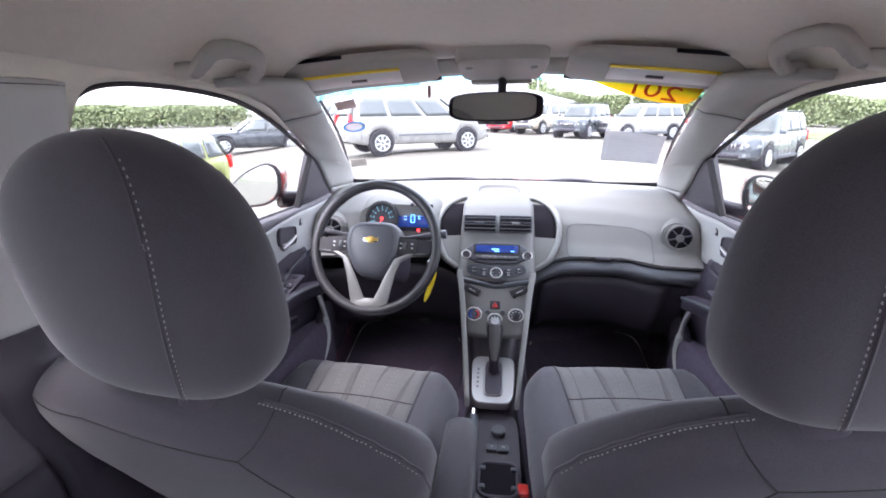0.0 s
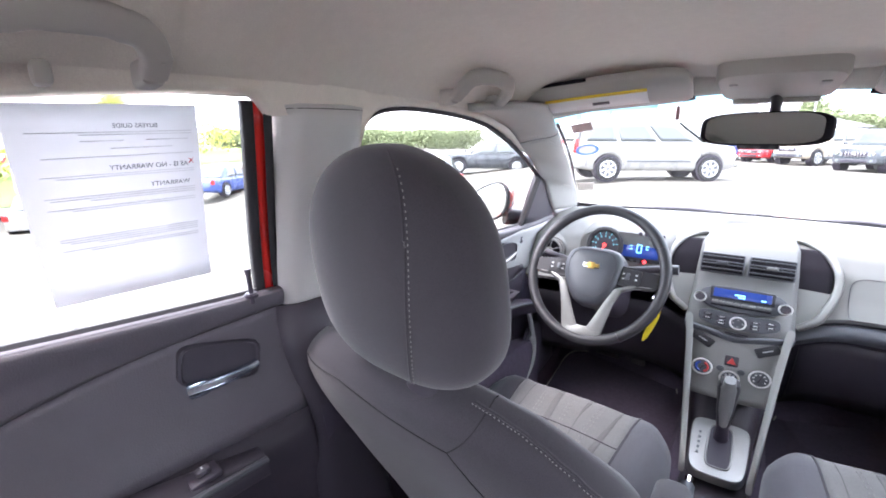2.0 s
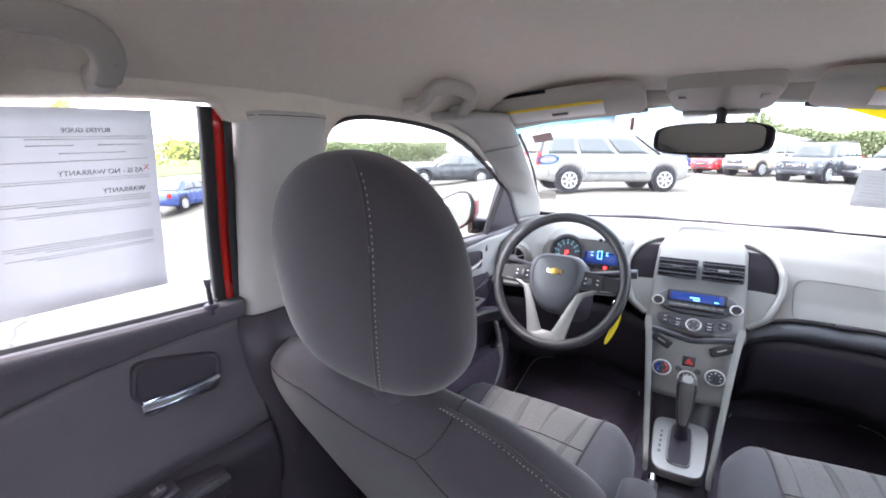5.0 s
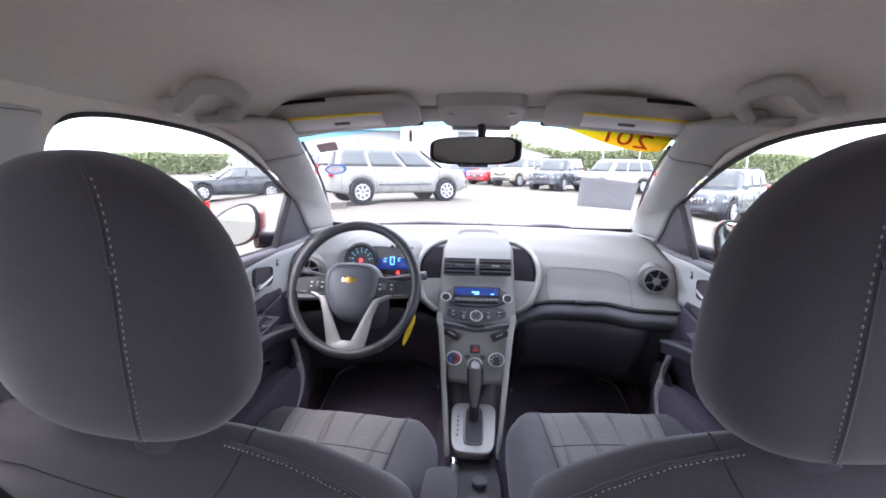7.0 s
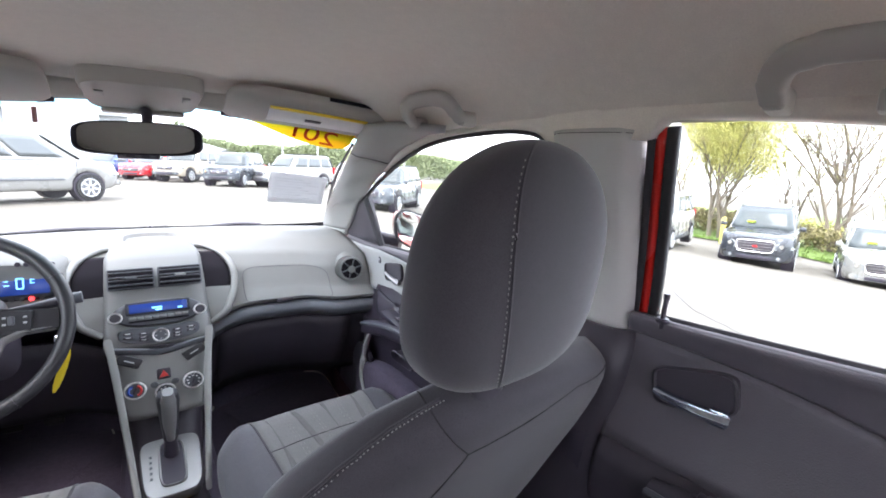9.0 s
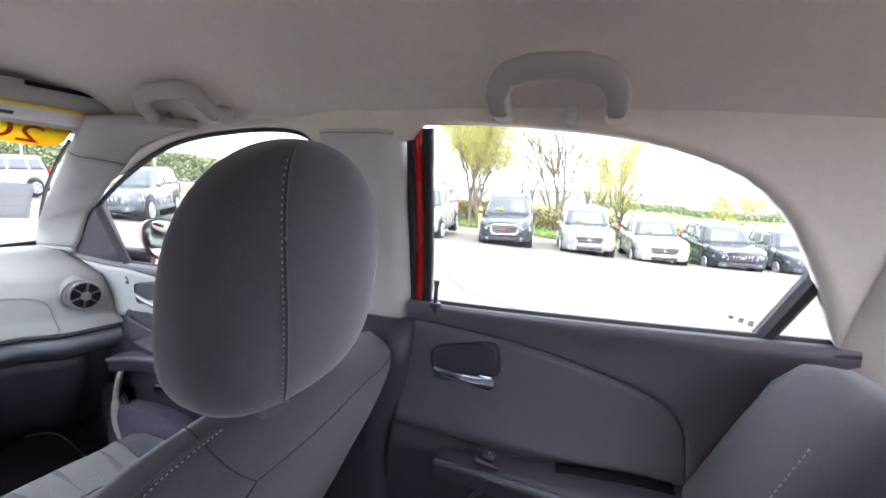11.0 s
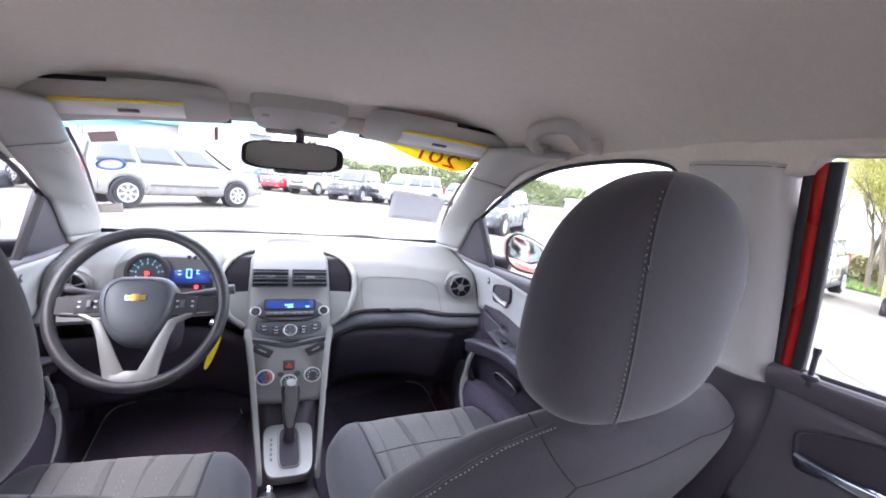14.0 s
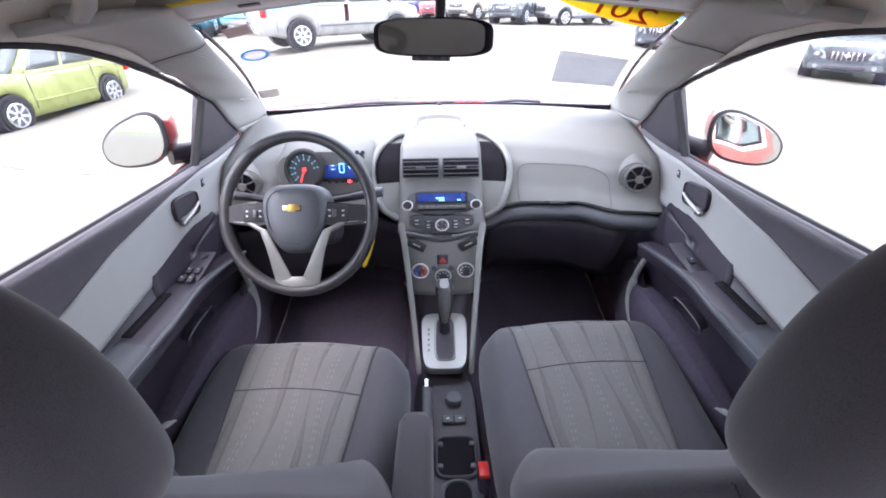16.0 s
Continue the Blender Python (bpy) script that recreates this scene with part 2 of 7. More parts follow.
def loft(rings, closed=True, cap=True, bm=None, wrap=False):
    """Skins rings of equally many points. closed: each ring is a loop; wrap: the last ring joins the first."""
    bm = bm or bmesh.new()
    rows = [[bm.verts.new(p) for p in r] for r in rings]
    n = len(rows[0])
    pairs = list(zip(rows, rows[1:])) + ([(rows[-1], rows[0])] if wrap else [])
    for a, b in pairs:
        for i in range(n if closed else n - 1):
            j = (i + 1) % n
            bm.faces.new((a[i], a[j], b[j], b[i]))
    if cap and closed and not wrap:
        bm.faces.new(rows[0][::-1])
        bm.faces.new(rows[-1])
    return bm


def sheet(f, us, vs, bm=None):
    """An open sheet of f(u, v)."""
    return loft([[f(u, v) for u in us] for v in vs], closed=False, cap=False, bm=bm)


def thick(ob, t, away=None):
    """Gives a sheet its thickness, on the side that away points to (None: on both)."""
    md = ob.modifiers.new("thickness", "SOLIDIFY")
    md.thickness, md.use_even_offset, md.offset = t, False, 0.0
    if away is not None:
        lean = sum(p.area * p.normal.dot(Vector(away)) for p in ob.data.polygons)
        md.offset = 1.0 if lean > 0 else -1.0
    return ob


def span(a, b, n):
    return [a + (b - a) * i / (n - 1) for i in range(n)]


def tube(pts, r, closed=False, n=8, bm=None, squash=1.0, taper=None):
    """A tube along pts; r a radius; taper gives a factor at 0..1."""
    pts = [Vector(p) for p in pts]
    k = len(pts)
    rings = []
    up = Vector((0, 0, 1))
    for i, p in enumerate(pts):
        a = pts[(i - 1) % k] if closed or i else pts[0]
        b = pts[(i + 1) % k] if closed or i < k - 1 else pts[-1]
        t = (b - a).normalized()
        side = t.cross(up)
        if side.length < 1e-4:
            side = t.cross(Vector((0, 1, 0)))
        side.normalize()
        nn = side.cross(t).normalized()
        rr = r * (taper(i / max(1, k - 1)) if taper else 1.0)
        rings.append([p + rr * (math.cos(2 * math.pi * j / n) * side + squash * math.sin(2 * math.pi * j / n) * nn) for j in range(n)])
    return loft(rings, closed=True, cap=not closed, bm=bm, wrap=closed)


def superloop(a, b, e, n=28):
    """A rounded rectangle with half sizes a, b; a larger e is squarer."""
    out = []
    for i in range(n):
        t = 2 * math.pi * i / n
        c, s = math.cos(t), math.sin(t)
        out.append((a * math.copysign(abs(c) ** (2 / e), c), b * math.copysign(abs(s) ** (2 / e), s)))
    return out


def lerp_table(table, u):
    """Smooth interpolation in rows (u, value)."""
    if u <= table[0][0]:
        return table[0][1]
    for (a, p), (b, q) in zip(table, table[1:]):
        if u <= b:
            s = (u - a) / (b - a)
            s = s * s * (3 - 2 * s) * 0.4 + s * 0.6
            return p + (q - p) * s
    return table[-1][1]


def disc(bm, c, r, h, m=None, n=28, bevel=0.0):
    tmp = bmesh.new()
    bmesh.ops.create_cone(tmp, cap_ends=True, segments=n, radius1=r, radius2=r, depth=h)
    if bevel:
        edges = [e for e in tmp.edges if all(len(f.verts) > 4 or True for f in e.link_faces) and abs(e.verts[0].co.z - e.verts[1].co.z) < 1e-6]
        bmesh.ops.bevel(tmp, geom=edges, offset=bevel, segments=2, affect="EDGES")
    bmesh.ops.transform(tmp, matrix=Matrix.Translation(c) @ (m if m is not None else Matrix()), verts=tmp.verts)
    return join(bm, tmp)


def stitches(pts, size=0.004, gap=0.0075, bm=None):
    """A row of thread stitches along a line of points."""
    bm = bm or bmesh.new()
    pts = [Vector(p) for p in pts]
    for a, b in zip(pts, pts[1:]):
        d = b - a
        k = max(1, int(d.length / gap))
        for i in range(k):
            c = a + d * ((i + 0.5) / k)
            q = d.to_track_quat("X", "Z").to_matrix().to_4x4()
            box(bm, c, (size, 0.0012, 0.0012), m=q)
    return bm


def text_mesh(body, size, depth=0.0005):
    cu = bpy.data.curves.new("words", "FONT")
    cu.body, cu.size, cu.extrude, cu.align_x, cu.align_y = body, size, depth, "CENTER", "CENTER"
    ob = bpy.data.objects.new("words", cu)
    scene.collection.objects.link(ob)
    me = bpy.data.meshes.new_from_object(ob.evaluated_get(bpy.context.evaluated_depsgraph_get()))
    bm = bmesh.new()
    bm.from_mesh(me)
    bpy.data.objects.remove(ob)
    bpy.data.curves.remove(cu)
    bpy.data.meshes.remove(me)
    return bm


# ---- the car's shell: roof lining, pillars, glass ----
def side_x(z):
    """Half width of the cabin's side at height z."""
    return lerp_table([(0.2, 0.66), (0.6, 0.675), (0.95, 0.69), (1.3, 0.605), (1.5, 0.55)], z)


def roof_z(x, y):
    k = max(0.0, min(1.0, (abs(x) - 0.40) / 0.035))
    return 1.425 - 0.04 * (y - 0.6) ** 2 - 0.105 * min(1.1, abs(x) / 0.6) ** 6 - 0.006 * k * k * (3 - 2 * k)


def roof_front(x):
    return 1.76 - 0.15 * (abs(x) / 0.55) ** 2


FRONT_TOP = [(0.985, 1.20), (0.998, 1.262), (1.03, 1.288), (1.12, 1.297), (1.32, 1.284), (1.45, 1.256), (1.64, 1.185), (1.83, 1.10), (1.99, 0.965)]
REAR_TOP = [(0.10, 1.0), (0.17, 1.10), (0.27, 1.222), (0.40, 1.272), (0.54, 1.294), (0.78, 1.306), (0.805, 1.298), (0.815, 1.27)]


def eased(tab):
    """Rounds the corners of a table by cutting them twice."""
    for _ in range(2):
        cut = [tab[0]]
        for a, b in zip(tab, tab[1:]):
            cut += [(a[0] * 0.75 + b[0] * 0.25, a[1] * 0.75 + b[1] * 0.25), (a[0] * 0.25 + b[0] * 0.75, a[1] * 0.25 + b[1] * 0.75)]
        tab = cut + [tab[-1]]
    return tab


FRONT_TOP, REAR_TOP = eased(FRONT_TOP), eased(REAR_TOP)


def belt_z(y):
    return 0.975 + 0.055 * max(0.0, 0.8 - y) ** 1.2 - 0.045 * max(0.0, min(1.0, (y - 0.85) / 1.0))


def build_shell():
    ceil = sheet(lambda u, v: (u, -0.30 + (roof_front(u) + 0.30) * v, roof_z(u, -0.30 + (roof_front(u) + 0.30) * v)), span(-0.615, 0.615, 41), span(0, 1, 40))
    ob = part("ceiling", ceil, M["headliner"], smooth=60)
    thick(ob, 0.03, (0, 0, 1))
    tagged(ob, "warm grey woven cloth roof lining", "headliner", kind="structure")
    # red skin above it
    skin = sheet(lambda u, v: (u, -0.32 + 2.07 * v, roof_z(u * 0.92, -0.30 + 2.0 * v) + 0.075), span(-0.66, 0.66, 17), span(0, 1, 16))
    ob = part("roof", skin, M["red"])
    thick(ob, 0.01, (0, 0, 1))
    tagged(ob, "red painted steel roof of the car", "car roof", kind="structure")
    for s in (-1, 1):
        side = "left" if s < 0 else "right"
        # rail over the doors
        def rail(u, v):
            y = u
            zt = lerp_table(REAR_TOP, y) if y < 0.905 else lerp_table(FRONT_TOP, y)
            z = zt + (1.338 - zt) * v
            return (s * (side_x(z) - 0.012 + 0.02 * v * (1 - v)), y, z)
        ob = part("trim_rail_" + side, sheet(rail, span(0.10, 1.62, 150), span(0, 1, 7)), M["headliner"])
        thick(ob, 0.02, (s, 0, 0))
        tagged(ob, "grey cloth-covered roof rail above the doors", "roof rail", kind="structure")
        # centre pillar
        def bp(u, v):
            z = 0.935 + 0.350 * v
            half = 0.088
            y = 0.915 + half * u
            bulge = 0.038 * (1 - abs(u) ** 5)
            return (s * (side_x(z) + 0.012 - bulge), y, z)
        pl = thing("pillar_centre_" + side, "pale grey plastic trim of the centre pillar", "pillar", kind="structure")
        ob = part("cover", sheet(bp, span(-1, 1, 15), span(0, 1, 20)), M["trim_lit"], pl)
        thick(ob, 0.012, (s, 0, 0))
        def low_bp(u, v):
            z = 0.28 + 0.66 * v
            return (s * (side_x(z) + 0.006 - 0.045 * (1 - abs(u) ** 5)), 0.915 + 0.104 * u, z)
        thick(part("lower_cover", sheet(low_bp, span(-1, 1, 13), span(0, 1, 8)), M["dark"], pl, "dark lower pillar cover"), 0.012, (s, 0, 0))
        part("seam", tube([bp(u, 0.985) for u in span(-0.98, 0.98, 12)], 0.0007, n=5), M["dark"], pl, "thin dark seam")
        anchor = boxed((s * 0.600, 0.93, 1.125), (0.016, 0.028, 0.06), 0.006)
        part("belt_anchor", anchor, M["black"], pl, "black seat-belt height adjuster")
        # door edge and seals behind the pillar
        for nm, y0, y1, dx, mt, lab in (("seal", 0.796, 0.812, 0.002, "rubber", "black rubber window seal"), ("door_edge", 0.812, 0.828, 0.004, "red", "red painted door edge"), ("seal", 0.828, 0.840, 0.0, "rubber", "black rubber door seal")):
            def strip(u, v, y0=y0, y1=y1, dx=dx):
                z = 0.955 + 0.335 * v
                lean = -0.02 * (1 - v)
                return (s * (side_x(z) + dx), y0 + (y1 - y0) * u - lean * 0.9 - 0.018, z)
            ob = part(nm, sheet(strip, span(0, 1, 3), span(0, 1, 14)), M[mt], pl, lab)
            thick(ob, 0.012, (s, 0, 0))
        # windscreen pillar
        def wedge(v):
            return Vector((s * (0.515 + 0.13 * v), 1.60 + 0.715 * v, 1.278 - 0.335 * v - 0.03 * v * (1 - v)))
        def dedge(v):
            y = 1.34 + 0.68 * v
            z = lerp_table([(0, 1.288), (0.2, 1.262), (0.44, 1.185), (0.72, 1.092), (1, 0.955)], v)
            return Vector((s * (0.585 + 0.085 * v), y, z))
        def ap(u, v):
            p = wedge(v).lerp(dedge(v), u)
            p.x -= s * 0.022 * math.sin(math.pi * u) * (1 - 0.3 * v)
            return p
        pa = thing("pillar_windscreen_" + side, "pale grey moulded trim of the windscreen pillar", "pillar", kind="structure")
        def joint(u):
            return 0.09 + 0.25 * u
        ob = part("cover", sheet(lambda u, v: ap(u, joint(u) + (1 - joint(u)) * v), span(0, 1, 12), span(0, 1, 24)), M["trim_light"], pa)
        thick(ob, 0.015, (s, 0, 0))
        ob = part("upper_cover", sheet(lambda u, v: ap(u, -0.10 + (joint(u) + 0.098) * v), span(0, 1, 12), span(0, 1, 10)), M["trim_light"], pa, "top of the pillar trim")
        thick(ob, 0.015, (s, 0, 0))
        part("seam", tube([ap(u, joint(u)) for u in span(0.02, 0.98, 10)], 0.0011, n=5), M["dark"], pa, "thin dark seam")
        for uu, vv in ((0.35, 0.22), (0.45, 0.72)):
            ring_ = [ap(uu + 0.11 * math.cos(a), vv + 0.0165 * math.sin(a)) + Vector((-s * 0.0012, -0.0006, 0)) for a in span(0, 2 * math.pi * 27 / 28, 28)]
            part("cap", tube(ring_, 0.0011, closed=True, n=5), M["roof_plastic"], pa, "round screw cap")
        # door window frame, black, outside the pillar
        frm = [Vector((s * (side_x(lerp_table(FRONT_TOP, y)) + 0.004), y, lerp_table(FRONT_TOP, y) - 0.004)) for y in [0.987, 0.99, 0.994, 1.0, 1.01, 1.02, 1.035] + span(1.05, 1.985, 40)]
        part("frame", tube(frm, 0.0065, n=6), M["rubber"], pa, "black rubber window channel")
        # mirror sail panel
        def sail(u, v):
            top = Vector((s * 0.643, 1.79, 1.135)).lerp(Vector((s * 0.672, 2.06, 0.985)), u)
            low = Vector((s * 0.682, 1.74, 0.935)).lerp(Vector((s * 0.685, 2.03, 0.90)), u)
            return low.lerp(top, v)
        ob = part("sail_panel", sheet(sail, span(0, 1, 8), span(0, 1, 6)), M["dark"], pa, "dark grey triangular mirror panel")
        thick(ob, 0.012, (s, 0, 0))
        post = [Vector((s * 0.686, 1.735, 0.93)), Vector((s * 0.645, 1.785, 1.10))]
        part("division_bar", tube(post, 0.012, n=6), M["rubber"], pa, "black window division bar")
        # rear quarter: division bar, cover behind
        pc = thing("pillar_rear_" + side, "grey trim of the rear pillar beside the rear seat", "pillar", kind="structure")
        bar = [Vector((s * 0.692, 0.215, 0.985)), Vector((s * 0.665, 0.155, 1.13)), Vector((s * 0.64, 0.13, 1.19))]
        part("division_bar", tube(bar, 0.016, n=8), M["rubber"], pc, "black window division bar")
        def cp(u, v):
            y = 0.105 - 1.06 * u
            z = 0.50 + (0.83 - 0.36 * max(0.0, (u - 0.38) / 0.62)) * v
            return (s * (side_x(z) - 0.012), y, z)
        ob = part("cover", sheet(cp, span(0, 1, 10), span(0, 1, 12)), M["headliner"], pc)
        thick(ob, 0.02, (s, 0, 0))
        # body side outside the doors
        outer = sheet(lambda u, v: (s * (0.785 - 0.05 * (1 - math.sin(math.pi * v))), u, 0.06 + 0.86 * v), span(-0.8, 2.45, 13), span(0, 1, 10))
        ob = part("body_side_" + side, outer, M["red"])
        thick(ob, 0.01, (s, 0, 0))
        tagged(ob, "red painted outer side of the car", "car side", kind="structure")
        def toe(u, v):
            p = ap(u, 1.0)
            return p + Vector((s * 0.035 * v, 0.12 * v, -0.085 * v))
        ob = part("toe", sheet(toe, span(0, 1, 12), span(0, 1, 4)), M["trim_light"], pa, "foot of the pillar trim")
        thick(ob, 0.015, (s, 0, 0))
    # side glass
    k = 1
    for s in (-1, 1):
        for lo, hi, tab in ((0.99, 1.99, FRONT_TOP), (0.10, 0.815, REAR_TOP)):
            def gl(u, v):
                y = lo + (hi - lo) * u
                z = (belt_z(y) - 0.02) + (lerp_table(tab, y) + 0.008 - belt_z(y) + 0.02) * v
                return (s * (side_x(z) + 0.006), y, z)
            ob = part("window_%d" % k, sheet(gl, span(0, 1, 90), span(0, 1, 8)), M["glass"])
            thick(ob, 0.004, (s, 0, 0))
            ob.visible_shadow = False
            tagged(ob, "clear side window glass of the car door", "car window", kind="structure")
            k += 1
    # header trim between roof lining and windscreen
    def head(u, v):
        x = 0.56 * u
        yf = roof_front(x)
        a = Vector((x, yf - 0.02, roof_z(x, yf) + 0.004))
        b = Vector((0.53 * u, 1.776 - 0.155 * u * u, 1.336 - 0.055 * u * u))
        return a.lerp(b, v)
    ob = part("trim_header", sheet(head, span(-1, 1, 25), span(0, 1, 5)), M["headliner"])
    thick(ob, 0.015, (0, 0.5, 1))
    tagged(ob, "grey cloth header above the windscreen", "header trim", kind="structure")
    # windscreen with shade band
    def ws(u, v):
        x = 0.60 * u
        bx, tx = 0.67 * u, 0.53 * u
        yb, yt = 2.42 - 0.11 * u * u, 1.775 - 0.155 * u * u
        zb, zt = 0.905 + 0.01 * u * u, 1.338 - 0.055 * u * u
        bow = 0.035 * math.sin(math.pi * v)
        return (bx + (tx - bx) * v, yb + (yt - yb) * v + bow * 0.55, zb + (zt - zb) * v + bow * 0.8)
    wsn = thing("windscreen", "clear curved windscreen with a blue-green shade band", "windscreen", kind="structure")
    for nm, v0, v1, mt in (("pane", 0, 0.955, "screen_glass"), ("shade_band", 0.955, 1.0, "shade_glass")):
        ob = part(nm, sheet(lambda u, v: ws(u, v0 + (v1 - v0) * v), span(-1, 1, 25), span(0, 1, 9)), M[mt], wsn)
    fr = part("frit", sheet(lambda u, v: Vector(ws(u, (0.078 + 0.035 * abs(u) ** 6) * v)) + Vector((0, -0.004, -0.005)), span(-1, 1, 41), span(0, 1, 4)), M["rubber"], wsn, "black edge of the glass")
    thick(fr, 0.002, (0, 1, 1))
    for q in (-1, 1):
        part("frit", tube([Vector(ws(q * 0.985, v)) + Vector((0, -0.004, -0.004)) for v in span(0, 0.96, 24)], 0.005, n=5), M["rubber"], wsn, "black edge of the glass")
    # rear wall that closes the cabin behind the camera, with its window
    rw = bmesh.new()
    box(rw, (0, -0.95, 0.62), (1.3, 0.05, 0.7), 0.02)
    box(rw, (0, -0.62, 0.93), (1.2, 0.62, 0.03), 0.01)
    ob = part("wall_rear", rw, M["dark"])
    tagged(ob, "dark trim of the tail of the cabin", "rear trim", kind="structure")
    # unseen pane; its dark tint is added to cut light on the seat backs
    ob = part("window_rear", sheet(lambda u, v: (u * (0.60 - 0.06 * v), -0.96 + 0.66 * v, 0.95 + 0.44 * v + 0.03 * math.sin(math.pi * v)), span(-1, 1, 9), span(0, 1, 9)), M["rear_glass"])
    tagged(ob, "rear window glass, darkened to cut the light from behind", "car window", kind="structure")
    # floor, tunnel, footwell
    fl = bmesh.new()
    box(fl, (0, 0.7, 0.20), (1.62, 3.3, 0.06), 0.01)
    box(fl, (0, 0.9, 0.27), (0.24, 2.6, 0.12), 0.05)
    ob = part("floor", fl, M["carpet"])
    tagged(ob, "black carpeted car floor", "carpet", kind="structure")
    fw = bmesh.new()
    box(fw, (0, 2.32, 0.54), (1.62, 0.06, 0.74), 0.02)
    box(fw, (0, 2.2, 0.32), (1.3, 0.34, 0.04), 0.01, Matrix.Rotation(radians(40), 4, "X"))
    for s in (-1, 1):
        box(fw, (s * 0.675, 2.13, 0.58), (0.03, 0.42, 0.62), 0.01)
    ob = part("wall_front", fw, M["carpet"])
    tagged(ob, "black carpeted bulkhead of the footwell", "bulkhead", kind="structure")
    # bonnet, cowl
    def bonnet(u, v):
        return (0.74 * u, 2.50 + 0.85 * v, 0.915 - 0.03 * u * u - 0.20 * v ** 1.6)
    ob = part("bonnet", sheet(bonnet, span(-1, 1, 21), span(0, 1, 12)), M["red"])
    thick(ob, 0.02, (0, 0, -1))
    tagged(ob, "red painted bonnet of the car", "car bonnet", kind="structure")
    ob = part("cowl", sheet(lambda u, v: (0.70 * u, 2.36 + 0.16 * v - 0.06 * u * u, 0.90 + 0.012 * v), span(-1, 1, 15), span(0, 1, 4)), M["black"])
    thick(ob, 0.02, (0, 0, -1))
    tagged(ob, "black plastic cowl below the windscreen", "cowl", kind="structure")


build_shell()


# ---- doors ----
def door_surface(s, y, z, front):
    """Inner face of a door: gently hollow above the armrest, full below."""
    x = side_x(z) - 0.006
    x -= 0.035 * math.exp(-((z - 0.69) / 0.10) ** 2)
    x -= 0.012 * math.exp(-((z - belt_z(y) + 0.012) / 0.03) ** 2)
    return s * x


def door(front, s, k):
    lo, hi = (0.86, 2.03) if front else (-0.06, 0.835)
    d = thing("door_%d" % k, "inner side of a front door with pale grey insert" if front else "charcoal plastic inner panel of a closed rear door", "car door", kind="structure")
    def zone(z0, z1, off=0.0):
        def f(u, v):
            y = lo + (hi - lo) * u
            a, b = z0(y), z1(y)
            z = a + (b - a) * v
            edge = 0.0028 * (math.sin(math.pi * v) ** 0.35 if 0 < v < 1 else 0)
            return (door_surface(s, y, z, front) - s * (off + edge), y, z)
        return sheet(f, span(0, 1, 40 if front else 120), span(0, 1, 12))
    top = lambda y: belt_z(y)
    if front:
        zu = lambda y: min(belt_z(y) - 0.012, lerp_table([(1.0, 0.80), (1.19, 0.85), (1.4, 0.893), (1.6, 0.918), (1.85, 0.93), (2.1, 0.94)], y))
        zl = lambda y: min(zu(y) - 0.004, lerp_table([(1.0, 0.785), (1.1, 0.765), (1.2, 0.757), (1.4, 0.775), (1.6, 0.795), (1.75, 0.78), (1.88, 0.80), (2.1, 0.82)], y))
        ob = part("upper_trim", zone(zu, top), M["door_dark"], d, "blue-grey plastic window sill")
        thick(ob, 0.01, (s, 0, 0))
        ob = part("insert", zone(zl, zu, 0.002), M["door_light"], d, "pale grey moulded insert")
        thick(ob, 0.01, (s, 0, 0))
        ob = part("lower_panel", zone(lambda y: 0.28, zl), M["black"], d, "charcoal lower door panel")
        thick(ob, 0.01, (s, 0, 0))
    else:
        curve = eased([(0.20, 0.66), (0.268, 0.70), (0.280, 0.78), (0.290, 0.835), (0.330, 0.868), (0.42, 0.896), (0.56, 0.923), (0.70, 0.937), (0.86, 0.945)])
        cz = lambda y: max(0.738, lerp_table(curve, y))
        ob = part("upper_trim", zone(cz, top), M["door_dark"], d)
        thick(ob, 0.01, (s, 0, 0))
        ob = part("insert", zone(lambda y: 0.735, cz, -0.0025), M["door_dark"], d, "hollow charcoal insert panel")
        thick(ob, 0.01, (s, 0, 0))
        ob = part("lower_panel", zone(lambda y: 0.28, lambda y: 0.735), M["dark"], d)
        thick(ob, 0.01, (s, 0, 0))
    def behind(u, v):
        y = lo + (hi - lo) * u
        z = 0.30 + (belt_z(y) - 0.33) * v
        return (door_surface(s, y, z, front) + s * 0.014, y, z)
    # added black sheet; keeps panel gaps dark where the body would show
    thick(part("backing", sheet(behind, span(0, 1, 16), span(0, 1, 14)), M["void"], d, "black sheet added behind the panels to keep their gaps dark"), 0.004, (s, 0, 0))
    # ledge to the glass and seal
    def ledge(u, v):
        y = lo + (hi - lo) * u
        z = belt_z(y)
        return (door_surface(s, y, z, front) + s * 0.028 * v, y, z + 0.003 * math.sin(math.pi * v))
    ob = part("sill", sheet(ledge, span(0, 1, 30), span(0, 1, 4)), M["door_dark"], d)
    thick(ob, 0.012, (0, 0, -1))
    part("seal", tube([(s * (side_x(belt_z(y)) + 0.001), y, belt_z(y) + 0.003) for y in span(lo + 0.02, hi - 0.04, 30)], 0.006, n=6), M["rubber"], d, "black window seal")
    # handle in its cup
    hy, hz = (1.625, 0.867) if front else (0.705, 0.876)
    xs = door_surface(s, hy, hz, front)
    if front:
        xs -= s * 0.007
    hw, hh = (0.052, 0.030) if front else (0.066, 0.034)
    tilt = Matrix.Rotation(radians(-14 if not front else -10) , 4, "X")
    cup = bmesh.new()
    rings = []
    for dep, sc in ((0.004, 1.06), (-0.008, 1.04), (-0.0095, 0.98), (-0.005, 0.93)):
        rings.append([Vector((xs + s * dep, hy, hz)) + (tilt @ Vector((0, p[0] * sc, p[1] * sc))) for p in superloop(hw, hh, 5, 32)])
    loft(rings, cap=False, bm=cup)
    cup.faces.new([v for v in cup.verts][-32:])
